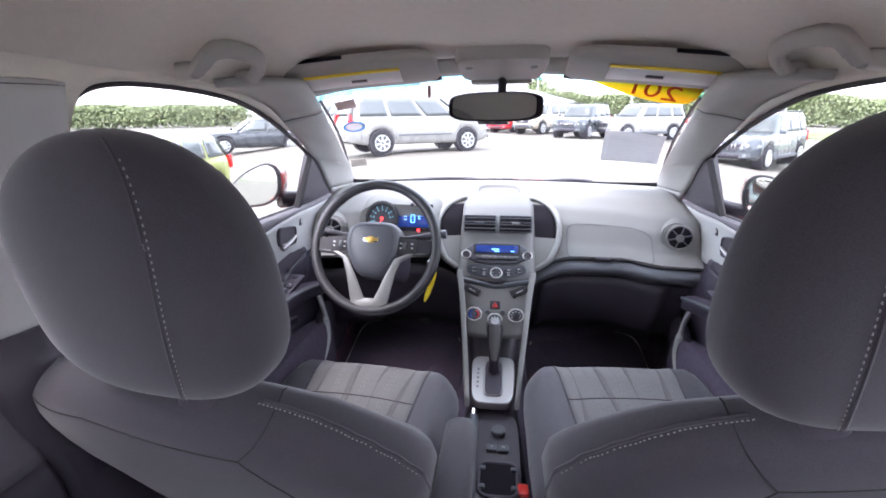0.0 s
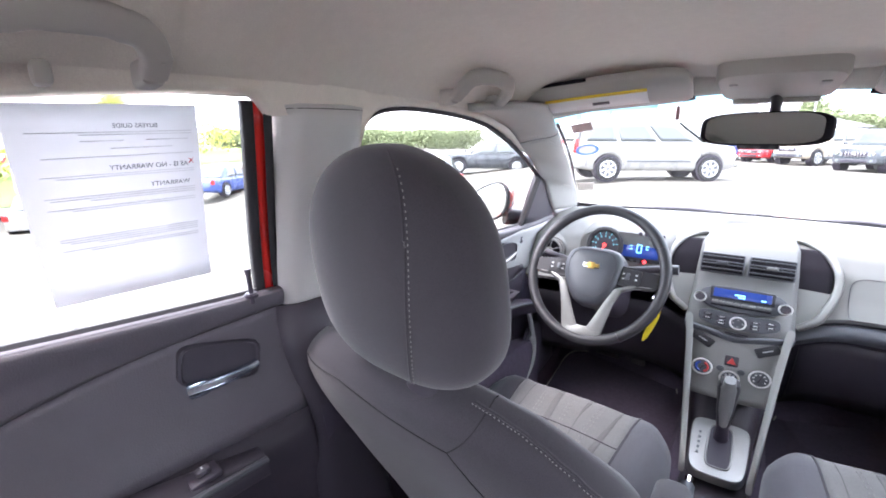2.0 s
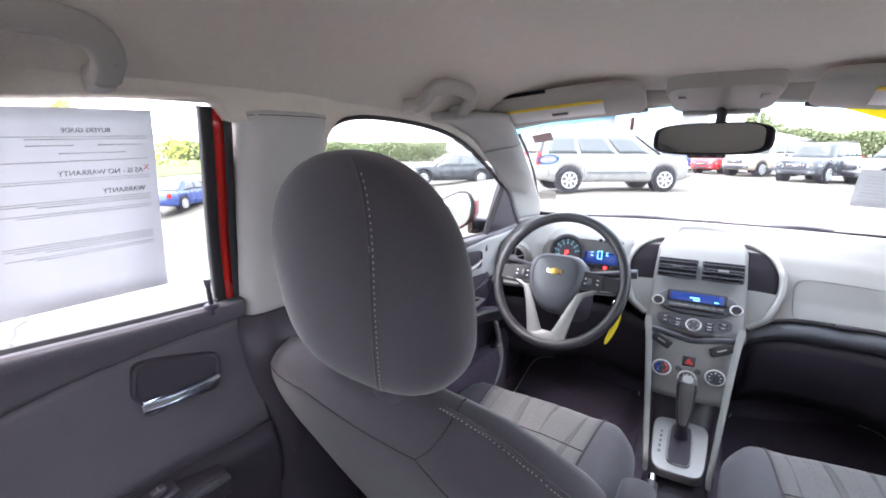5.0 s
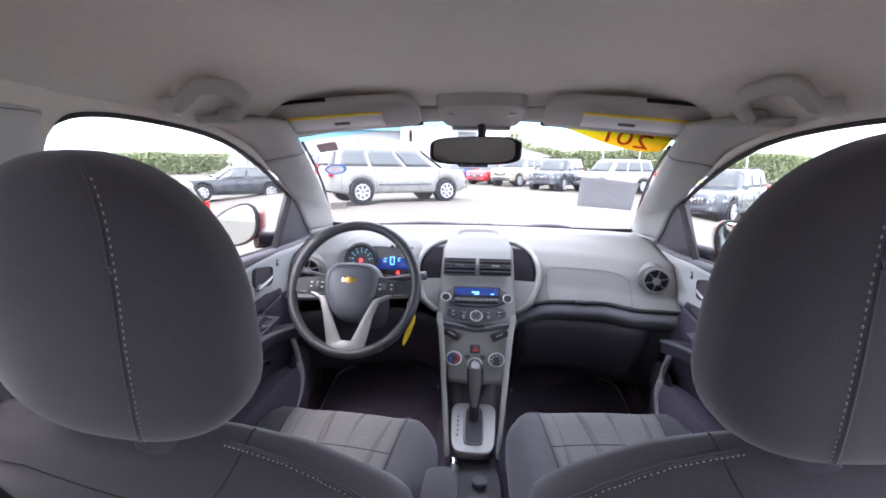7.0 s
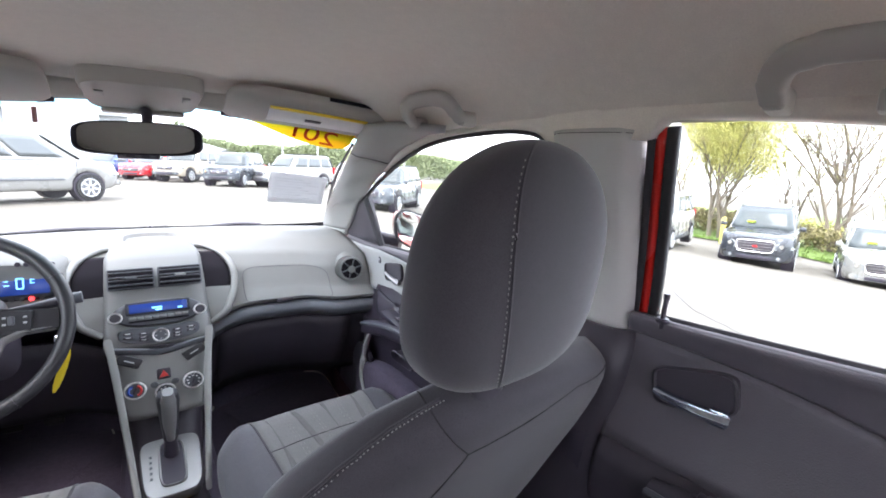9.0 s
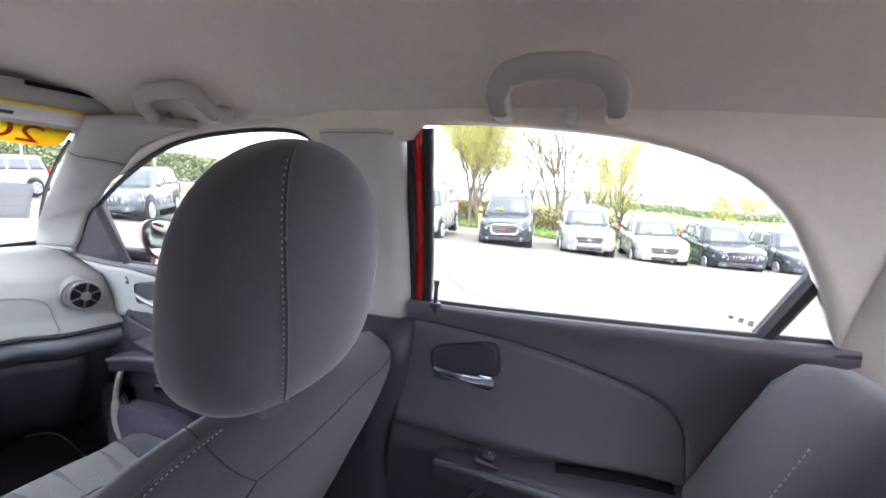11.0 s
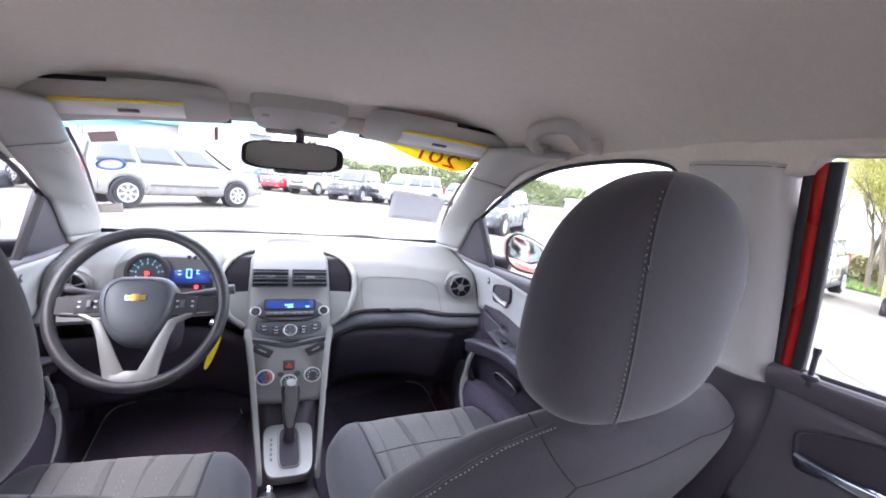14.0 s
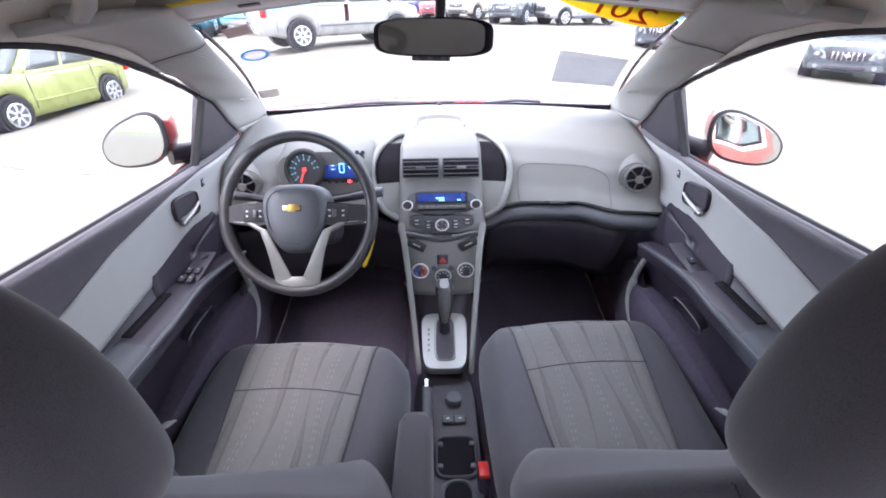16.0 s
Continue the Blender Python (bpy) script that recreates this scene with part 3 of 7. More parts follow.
    hd = part("handle_cup", cup, M["dark"], d, "dark recessed handle cup")
    pull = bmesh.new()
    path = [Vector((xs - s * (0.010 + (0.004 if front else 0.010) * math.sin(math.pi * t)), hy - (0.050 if front else 0.062) + (0.094 if front else 0.120) * t, hz - 0.026 + (0.016 if front else 0.004) * t)) for t in span(0, 1, 9)]
    tube(path, 0.0080 if front else 0.0135, n=10, bm=pull, squash=0.8, taper=lambda t: 1.1 - 0.45 * t)
    box(pull, path[1], (0.012, 0.024, 0.022) if front else (0.014, 0.032, 0.028), 0.005)
    part("handle", pull, M["blue_chrome"] if not front else M["plate"], d, "chrome door handle")
    # armrest
    if front:
        ay = span(1.08, 1.70, 16)
        cz = lambda y: 0.752 - 0.07 * max(0, (y - 1.40) / 0.3) ** 1.5
        wid = lambda y: 0.044 - 0.018 * max(0, (y - 1.35) / 0.35)
    else:
        ay = span(0.16, 0.72, 16)
        cz = lambda y: 0.752 - 0.035 * max(0, (y - 0.35) / 0.35) ** 1.4
        wid = lambda y: 0.046 - 0.026 * max(0, (y - 0.45) / 0.27)
    rings = []
    for y in ay:
        w, zc = wid(y), cz(y)
        xw = abs(door_surface(s, y, zc, front))
        rings.append([Vector((s * (xw + 0.005 - w + p[0]), y, zc - 0.022 + p[1])) for p in superloop(w, 0.024, 4, 18)])
    part("armrest", loft(rings), M["black"] if front else M["dark"], d, "charcoal padded armrest")
    if front:
        pad = []
        for y in span(1.07, 1.25, 8):
            w, zc = wid(y) * 1.06, cz(y)
            xw = abs(door_surface(s, y, zc, front))
            pad.append([Vector((s * (xw + 0.004 - w + q[0]), y, zc - 0.018 + q[1])) for q in superloop(w, 0.026, 3.5, 18)])
        part("armrest_pad", loft(pad), M["pad"], d, "blue-grey padded armrest end")
    ridge = [Vector((s * (abs(door_surface(s, y, cz(y), front)) + 0.005 - 2 * wid(y)), y, cz(y) - 0.006)) for y in ay]
    part("armrest_edge", tube(ridge, 0.006, n=8), M["hub"], d, "smooth armrest edge")
    sy0, sl = (1.27, 0.14) if front else (0.30, 0.20)
    # black sheet laid on the armrest; its colour paints the slot's shade
    slot = sheet(lambda u, v: (s * (abs(door_surface(s, 0, cz(sy0 + sl * u), front)) - 0.008 - 0.022 * v), sy0 + sl * u, cz(sy0 + sl * u) + 0.0045), span(0, 1, 10), span(0, 1, 3))
    thick(part("pull_slot", slot, M["void"], d, "flat black sheet painted for the shade of the pull slot"), 0.003, (0, 0, -1))
    # switch plate, pull pocket, bright edge
    sy = 1.50 if front else 0.62
    zc = cz(sy)
    xw = abs(door_surface(s, sy, zc, front))
    if front:
        # dark rounded field round the switches
        field = sheet(lambda u, v: (lambda y, z: Vector((s * (abs(door_surface(s, y, z, True)) - 0.004), y, z)))(1.56 + 0.165 * v * math.cos(u), 0.765 + (0.085 * math.sin(u) + 0.02 * math.cos(u)) * v), span(0, 2 * math.pi, 36), span(0.05, 1, 7))
        thick(part("switch_field", field, M["black"], d, "dark rounded field behind the switches"), 0.004, (s, 0, 0))
    pm = Matrix.Rotation(radians(8 if front else 6), 4, "X")
    plate = part("switch_plate", boxed((s * (xw - 0.03), sy, zc + 0.006), (0.05, 0.15, 0.014) if front else (0.034, 0.052, 0.010), 0.004, pm), M["black"], d, "gloss black switch plate")
    nsw = ([(-0.035, 0.011), (-0.035, -0.011), (0.0, 0.011), (0.0, -0.011)] if s < 0 else [(0.0, 0.0)]) if front else [(0.0, 0.0)]
    for oy, ox in nsw:
        part("switch", boxed((s * (xw - 0.03) + ox, sy + oy, zc + 0.016), (0.016, 0.024, 0.010), 0.004, pm), M["dark"], plate)
        part("switch_mark", boxed((s * (xw - 0.03) + ox, sy + oy, zc + 0.0215), (0.005, 0.003, 0.001), 0, pm), M["grey_print"], plate)
    if front and s < 0:
        part("mirror_knob", disc(bmesh.new(), (s * (xw - 0.03), sy + 0.055, zc + 0.018), 0.010, 0.014, pm, bevel=0.002), M["dark"], plate)
    pocket = bmesh.new()
    rings = []
    for dep, sc in ((0.0, 1.0), (-0.006, 1.02), (-0.008, 0.92), (0.02, 0.82)):
        rings.append([Vector((s * (xw - wid(sy - 0.12) * 1.0 - 0.03 + dep), sy - 0.10 + p[0] * sc, zc - 0.065 + p[1] * sc)) for p in superloop(0.06, 0.014, 3, 20)])
    loft(rings, cap=False, bm=pocket)
    pocket.faces.new(list(pocket.verts)[-20:])
    part("pull_pocket", pocket, M["black"], d, "dark grab pocket under the armrest")
    # map pocket and speaker
    rings = []
    py0, py1 = (1.15, 1.82) if front else (0.18, 0.68)
    for y in span(py0, py1, 18):
        t = (y - py0) / (py1 - py0)
        h = 0.05 + 0.11 * math.sin(math.pi * min(1, t * 0.8 + 0.1))
        w = 0.035 * math.sin(math.pi * t) ** 0.5 + 0.008
        rings.append([Vector((s * (0.655 - 0.5 * w + p[0]), y, 0.40 + p[1] * 1.0)) for p in superloop(w, h, 4, 16)])
    part("map_pocket", loft(rings), M["carpet"] if front else M["dark"], d, "charcoal moulded door pocket")
    if front:
        bend = eased([(1.700, 0.640), (1.718, 0.54), (1.700, 0.44), (1.58, 0.385), (1.38, 0.450), (1.20, 0.530)])
        arc = [Vector((s * (0.640 - 0.030 * math.sin(math.pi * i / (len(bend) - 1)) ** 0.5), q[0], q[1])) for i, q in enumerate(bend)]
        part("pocket_rim", tube(arc, 0.013, n=8, squash=0.7, taper=lambda k: 0.75 + 0.45 * math.sin(math.pi * min(1.0, k * 1.15)) if k < 0.85 else 0.85 - 0.9 * (k - 0.85) / 0.15 * 0.6), M["door_light"], d, "pale grey curved pocket rim")
        spk = bmesh.new()
        disc(spk, (s * 0.628, 1.74, 0.49), 0.085, 0.012, Matrix.Rotation(radians(90), 4, "Y"), 36, 0.004)
        part("speaker_grille", spk, M["black"], d, "round black speaker grille")
        lk = boxed((door_surface(s, 1.73, 0.888, True) - s * 0.003, 1.73, 0.888), (0.008, 0.016, 0.026), 0.003)
        part("lock_switch", lk, M["dark"], d, "small dark lock switch")
        part("switch_mark", boxed((door_surface(s, 1.73, 0.888, True) - s * 0.0075, 1.73, 0.889), (0.001, 0.005, 0.008)), M["grey_print"], d)
    else:
        pin = disc(bmesh.new(), (s * 0.668, 0.776, 0.995), 0.0042, 0.06)
        disc(pin, (s * 0.668, 0.776, 1.022), 0.0055, 0.010)
        disc(pin, (s * 0.668, 0.776, 0.980), 0.012, 0.008, bevel=0.002)
        part("lock_pin", pin, M["black"], d, "black door lock pin")
        ring = [Vector((s * 0.632, 0.55 + 0.10 * math.cos(a), 0.60 + 0.085 * math.sin(a))) for a in span(0.3, 3.3, 16)]
        part("pocket_rim", tube(ring, 0.006, n=6), M["door_dark"], d)
    return d


k = 1
for s in (-1, 1):
    for fr in (True, False):
        door(fr, s, k)
        k += 1


# ---- dashboard ----
def dash_profile(x):
    """Front-to-back section of the dash at x: (y, z) from the windscreen to the lower edge."""
    a = min(1.0, abs(x) / 0.66)
    pull = 0.02 * math.exp(-((abs(x) - 0.36) / 0.2) ** 2)
    edge = 1.86 - 0.075 * a ** 3
    endp = 0.06 * max(0.0, min(1.0, (abs(x) - 0.42) / 0.12)) ** 2 * (3 - 2 * max(0.0, min(1.0, (abs(x) - 0.42) / 0.12)))
    pull += endp
    dip = 0.055 * math.exp(-((abs(x) - 0.10) / 0.09) ** 2)
    return [(2.42 - 0.11 * a * a, 0.90), (2.37 - 0.10 * a * a, 0.932), (2.30 - 0.09 * a * a, 0.946), (2.18 - 0.08 * a * a, 0.945 - 0.006 * a), (2.07 - 0.08 * a * a, 0.935 - 0.012 * a),
            (1.985 - 0.075 * a * a - pull, 0.905 - 0.015 * a), (1.94 - 0.07 * a * a - pull, 0.86 - 0.012 * a), (1.905 - 0.065 * a * a - pull, 0.80 - 0.01 * a), (edge - pull + 0.005, 0.755 + 0.01 * a - dip), (edge - pull + 0.012, 0.742 + 0.01 * a - dip)]


def dash_point(x, t):
    pr = dash_profile(x)
    f = t * (len(pr) - 1)
    i = min(int(f), len(pr) - 2)
    w = f - i
    return Vector((x, pr[i][0] + (pr[i + 1][0] - pr[i][0]) * w, pr[i][1] + (pr[i + 1][1] - pr[i][1]) * w))


def build_dash():
    d = thing("dashboard", "pale grey moulded dashboard with a dark lower half", "dashboard")
    ob = part("upper_panel", sheet(lambda u, t: dash_point(u, t), span(-0.665, 0.665, 61), span(0, 1, 46)), M["dash"], d, smooth=60)
    thick(ob, 0.012, (0, 1, -1))
    # dark strip below it and the lower dash
    def strip(u, v):
        p = dash_point(u, 1.0)
        return (p.x, p.y - 0.004 + 0.006 * v - 0.024 * math.sin(math.pi * v), p.z - 0.002 - 0.055 * v)
    ob = part("strip", sheet(strip, span(0.11, 0.665, 26), span(0, 1, 7)), M["hub"], d, "blue-grey strip under the upper panel")
    thick(ob, 0.01, (0, 1, 0))
    def lower(u, v):
        p = dash_point(u, 1.0)
        return (p.x, p.y + 0.03 + 0.14 * v ** 1.6, p.z - 0.055 - 0.30 * v)
    ob = part("lower_panel", sheet(lower, span(-0.665, 0.665, 40), span(0, 1, 8)), M["dark"], d, "black lower dash")
    thick(ob, 0.012, (0, 1, -1))
    part("edge_line", tube([Vector(lower(u, 0.0)) + Vector((0, -0.02, -0.004)) for u in span(0.14, 0.655, 24)], 0.006, n=6), M["dark"], d)
    gb = part("glovebox", sheet(lambda u, v: Vector(lower(0.16 + 0.42 * u, 0.06 + 0.8 * v)) + Vector((0, -0.015, 0)), span(0, 1, 14), span(0, 1, 8)), M["dark"], d, "black glovebox lid")
    thick(gb, 0.012, (0, 1, 0))
    part("latch", boxed((0.386, 1.905, 0.625), (0.07, 0.014, 0.012), 0.005), M["hub"], gb, "grey glovebox latch")
    # seams of the airbag cover
    def seam_pt(x, t):
        return dash_point(x, t) + Vector((0, -0.002, 0.001))
    loop = []
    for i in range(40):
        a = 2 * math.pi * i / 40
        c, sn = math.cos(a), math.sin(a)
        px = 0.378 + 0.135 * math.copysign(abs(c) ** 0.35, c)
        tt = 0.79 - 0.125 * math.copysign(abs(sn) ** 0.35, sn)
        loop.append(seam_pt(px, min(0.905, tt)))
    part("airbag_seam", tube(loop, 0.0009, closed=True, n=5), M["dark"], d, "fine seam of the airbag cover")
    part("airbag_notch", boxed(dash_point(0.365, 0.945) + Vector((0, -0.004, 0)), (0.055, 0.012, 0.010), 0.004), M["dark"], d, "small dark notch")
    part("badge_mark", boxed(dash_point(0.575, 1.0) + Vector((0, -0.018, -0.026)), (0.03, 0.003, 0.010), 0.002), M["dark"], d)
    # top tray, light sensor, defroster lines
    tray = bmesh.new()
    rings = []
    for h, sc in ((0.002, 1.0), (0.010, 0.99), (0.012, 0.93), (-0.004, 0.85)):
        rings.append([dash_point(p[0] * sc, 0.44 - p[1] * sc) + Vector((0, 0, h)) for p in superloop(0.085, 0.065, 3.2, 32)])
    loft(rings, cap=False, bm=tray)
    tray.faces.new(list(tray.verts)[-32:])
    part("top_tray", tray, M["dash"], d, "shallow grey tray on top")
    part("light_sensor", disc(bmesh.new(), dash_point(0, 0.2) + Vector((0, 0, 0.004)), 0.008, 0.012, bevel=0.003), M["black"], d, "small black light sensor")
    part("defroster_slot", tube([dash_point(x, 0.13) + Vector((0, 0, 0.001)) for x in span(-0.55, 0.55, 30)], 0.006, n=6, squash=0.4), M["dark"], d, "long dark demister slot")
    # round end vents
    for s in (-1, 1):
        c = Vector((s * 0.590, 1.792, 0.848))
        m = Matrix.Rotation(radians(90), 4, "X") @ Matrix.Rotation(radians(s * -14), 4, "Y")
        v = part("round_vent", disc(bmesh.new(), c + Vector((0, 0.045, 0)), 0.047, 0.09, m, 36, 0.006), M["dash"], d, "round air vent")
        part("ring", tube([c + m.to_3x3() @ Vector((0.040 * math.cos(a), 0.040 * math.sin(a), 0.002)) for a in span(0, 2 * math.pi * 35 / 36, 36)], 0.004, closed=True, n=8), M["silver"], v, "satin silver ring")
        part("well", disc(bmesh.new(), c + Vector((0, 0.0, 0)), 0.038, 0.004, m, 32), M["void"], v)
        bl = bmesh.new()
        for j in range(6):
            a = j * math.pi / 3 + 0.3
            box(bl, c + m.to_3x3() @ Vector((0.023 * math.cos(a), 0.023 * math.sin(a), 0.005)), (0.028, 0.004, 0.008), 0.001, m @ Matrix.Rotation(a, 4, "Z"))
        part("vane", bl, M["hub"], v, "dark vent vanes")
        part("hub", disc(bmesh.new(), c + m.to_3x3() @ Vector((0, 0, 0.009)), 0.013, 0.008, m, 24, 0.003), M["silver"], v, "silver hub")
        sg = bmesh.new()
        for j in range(5):
            p = dash_point(s * (0.575 + 0.008 * j), 0.62 + 0.022 * j) + Vector((0, -0.001, 0.002))
            box(sg, p, (0.014, 0.003, 0.004), 0.001)
        part("side_demister", sg, M["black"], d, "small slotted side demister")
    # instrument pod
    pod = part("instrument_pod", loft([[Vector((-0.360 + p[0] * sc, yy, 0.862 + p[1] * sc)) for p in superloop(0.138, 0.070, 3, 36)] for yy, sc in ((1.99, 1.15), (1.90, 1.06), (1.845, 1.0), (1.838, 0.96))]), M["dash"], d, "grey hooded instrument pod")
    c = Vector((-0.405, 1.830, 0.880))
    tilt = Matrix.Rotation(radians(75), 4, "X")
    dial = part("rev_counter", disc(bmesh.new(), c, 0.052, 0.012, tilt, 40, 0.002), M["black"], pod, "round analogue dial")
    part("bezel", tube([c + tilt.to_3x3() @ Vector((0.053 * math.cos(a), 0.053 * math.sin(a), 0.006)) for a in span(0, 2 * math.pi * 39 / 40, 40)], 0.009, closed=True, n=8), M["rubber"], dial, "deep black bezel")
    tk = bmesh.new()
    for j in range(9):
        a = radians(225 - 27 * j)
        box(tk, c + tilt.to_3x3() @ Vector((0.041 * math.cos(a), 0.041 * math.sin(a), 0.0068)), (0.010, 0.0028, 0.001), 0, tilt @ Matrix.Rotation(a, 4, "Z"))
        box(tk, c + tilt.to_3x3() @ Vector((0.030 * math.cos(a), 0.030 * math.sin(a), 0.0068)), (0.004, 0.006, 0.001), 0, tilt)
    part("scale", tk, M["dial_print"], dial, "dim teal scale")
    nd = bmesh.new()
    a = radians(250)
    box(nd, c + tilt.to_3x3() @ Vector((0.016 * math.cos(a), 0.016 * math.sin(a), 0.010)), (0.044, 0.005, 0.002), 0.001, tilt @ Matrix.Rotation(a, 4, "Z"))
    disc(nd, c + tilt.to_3x3() @ Vector((0, 0, 0.010)), 0.0065, 0.004, tilt)
    part("needle", nd, M["needle"], dial, "red needle")
    lc = Vector((-0.296, 1.842, 0.876))
    lm = Matrix.Rotation(radians(-15), 4, "X")
    hs = part("display_housing", boxed(lc + Vector((0, 0.008, 0)), (0.136, 0.02, 0.086), 0.010, lm), M["rubber"], pod, "black display housing")
    part("display", boxed(lc + Vector((0, -0.004, 0.004)), (0.116, 0.004, 0.060), 0.003, lm), M["blue_lcd"], hs, "blue backlit display")
    dg = bmesh.new()
    for ox, oz, w, h in ((-0.009, 0, 0.004, 0.034), (0.009, 0, 0.004, 0.034), (0, 0.017, 0.020, 0.004), (0, -0.017, 0.020, 0.004), (0.034, 0.012, 0.012, 0.003), (0.034, 0.0, 0.012, 0.003), (0.030, 0.006, 0.003, 0.010), (-0.036, 0.010, 0.012, 0.003), (-0.036, -0.004, 0.014, 0.003)):
        box(dg, lc + Vector((ox * 0.72, -0.0075 + 0.27 * oz * 0.72, 0.004 + oz * 0.72)), (w * 0.72, 0.001, h * 0.72), 0, lm)
    part("digits", dg, M["cyan"], hs, "bright blue speed digit")
    wl_ = bmesh.new()
    for j in range(5):
        disc(wl_, lc + Vector((-0.04 + 0.020 * j, -0.008, -0.036)), 0.006, 0.006, Matrix.Rotation(radians(75), 4, "X"), 14)
    part("warning_lamp_sockets", wl_, M["rubber"], hs)
    part("warning_lamp", disc(bmesh.new(), lc + Vector((0.02, -0.0115, -0.036)), 0.0055, 0.003, Matrix.Rotation(radians(75), 4, "X"), 14), M["tell"], hs, "lit red warning lamp")
    for j in range(5):
        part("pod_lamp", disc(bmesh.new(), lc + Vector((0.0 + 0.017 * j, -0.003, 0.052 - 0.001 * j)), 0.006, 0.008, Matrix.Rotation(radians(75), 4, "X"), 14), M["black"], pod)
    return d


def stack_pt(x, v, lift=0.0):
    """Face of the centre stack: v from 0 (top) to 1 (foot)."""
    v = lerp_table([(0, 0), (0.12, 0.13), (0.245, 0.315), (0.405, 0.53), (0.487, 0.61), (0.59, 0.725), (0.668, 0.79), (0.795, 0.90), (0.868, 0.94), (0.915, 0.972), (1, 1.05)], v)
    y = lerp_table([(0, 1.985), (0.12, 1.935), (0.3, 1.895), (0.62, 1.84), (0.8, 1.80), (1, 1.745), (1.06, 1.725)], v)
    z = lerp_table([(0, 0.948), (0.12, 0.905), (0.3, 0.855), (0.62, 0.745), (0.8, 0.67), (1, 0.53), (1.06, 0.49)], v)
    return Vector((x, y - lift * 0.93 + 0.6 * x * x, z + lift * 0.36))


def build_stack():
    st = thing("centre_stack", "silver-grey centre stack with radio, vents and climate knobs", "centre console")
    def half(v):
        return lerp_table([(0, 0.085), (0.1, 0.108), (0.35, 0.112), (0.62, 0.118), (0.72, 0.112), (0.86, 0.098), (1, 0.082)], v)
    ob = part("face", sheet(lambda u, v: stack_pt(u * half(v), v, 0.002 - 0.008 * abs(u) ** 6), span(-1, 1, 21), span(0, 0.66, 26)), M["stack"], st, "grey upper face")
    thick(ob, 0.04, (0, 1, -0.4))
    def low(u, v):
        dip = 0.05 * (1 - abs(u) ** 1.5) * (1 - v)
        return stack_pt(u * half(0.64 + 0.36 * v), min(1, 0.645 + 0.355 * v + dip), 0.008 - 0.008 * abs(u) ** 6)
    ob = part("climate_panel", sheet(low, span(-1, 1, 21), span(0, 1, 14)), M["silver"], st, "satin silver climate panel")
    thick(ob, 0.03, (0, 1, -0.4))
    nrm = Matrix.Rotation(radians(-22), 4, "X")
    chin = bmesh.new()
    rings = []
    for u in span(-1, 1, 21):
        c = stack_pt(u * 0.118, 0.655 + 0.055 * (1 - abs(u) ** 1.5), 0.012)
        rings.append([c + Vector((0, 0.010 * math.cos(a) * 0.8, 0.010 * math.sin(a))) for a in span(0, 2 * math.pi * 7 / 8, 8)])
    part("chin", loft(rings, bm=chin), M["hub"], st, "dark rounded chin")
    # twin vents
    for s in (-1, 1):
        v = part("air_vent", boxed(stack_pt(s * 0.0535, 0.245, 0.012), (0.100, 0.012, 0.062), 0.006, nrm), M["hub"], st, "slatted air vent")
        part("well", boxed(stack_pt(s * 0.0535, 0.245, 0.0165), (0.092, 0.006, 0.053), 0.002, nrm), M["void"], v)
        for j in range(4):
            part("slat", boxed(stack_pt(s * 0.0535, 0.198 + 0.031 * j, 0.021), (0.092, 0.010, 0.0035), 0.001, nrm), M["hub"], v)
        part("tab", boxed(stack_pt(s * 0.0535, 0.245, 0.028), (0.024, 0.008, 0.008), 0.002, nrm), M["hub"] if s < 0 else M["silver"], v)
    # radio
    r = part("radio", loft([[stack_pt(p[0] * sc, 0.452 - p[1] * sc * 2.1, lift) for p in superloop(0.092, 0.042, 3.4, 36)] for lift, sc in ((0.006, 1.02), (0.0165, 1.0), (0.0185, 0.97), (0.0185, 0.75), (0.0185, 0.5), (0.0185, 0.25), (0.0185, 0.03))]), M["hub"], st, "dark grey radio panel")
    part("display_frame", boxed(stack_pt(0, 0.405, 0.0205), (0.138, 0.004, 0.034), 0.002, nrm), M["rubber"], r, "black display frame")
    part("display", boxed(stack_pt(0, 0.405, 0.0222), (0.124, 0.003, 0.025), 0.002, nrm), M["blue_lcd"], r, "blue radio display")
    for ox, dv, w, h in ((-0.055, 0.0, 0.006, 0.005), (0.054, 0.02, 0.006, 0.003), (-0.046, -0.006, 0.006, 0.005), (-0.033, -0.012, 0.012, 0.003), (-0.004, 0.004, 0.022, 0.004), (0.0, 0.022, 0.014, 0.004), (0.046, -0.006, 0.012, 0.004), (0.046, 0.022, 0.010, 0.004)):
        part("digit", boxed(stack_pt(ox, 0.405 + dv, 0.0242), (w, 0.001, h), 0, nrm), M["cyan"], r)
    for s in (-1, 1):
        km = Matrix.Rotation(radians(68), 4, "X")
        kb = part("knob", disc(bmesh.new(), stack_pt(s * 0.090, 0.465, 0.024), 0.0120, 0.024, km, 28, 0.003), M["dark"], r)
        part("knob_ring", tube([stack_pt(s * 0.090, 0.465, 0.034) + km.to_3x3() @ Vector((0.0132 * math.cos(a), 0.0132 * math.sin(a), 0)) for a in span(0, 2 * math.pi * 27 / 28, 28)], 0.0022, closed=True, n=6), M["bright"], kb, "chrome knob ring")
    for j in range(8):
        part("preset_key", boxed(stack_pt(-0.056 + 0.016 * j, 0.487, 0.021), (0.0145, 0.006, 0.009), 0.002, nrm), M["stack"], r)
    part("cd_slot", boxed(stack_pt(0, 0.516, 0.0205), (0.128, 0.004, 0.0045), 0.001, nrm), M["void"], r)
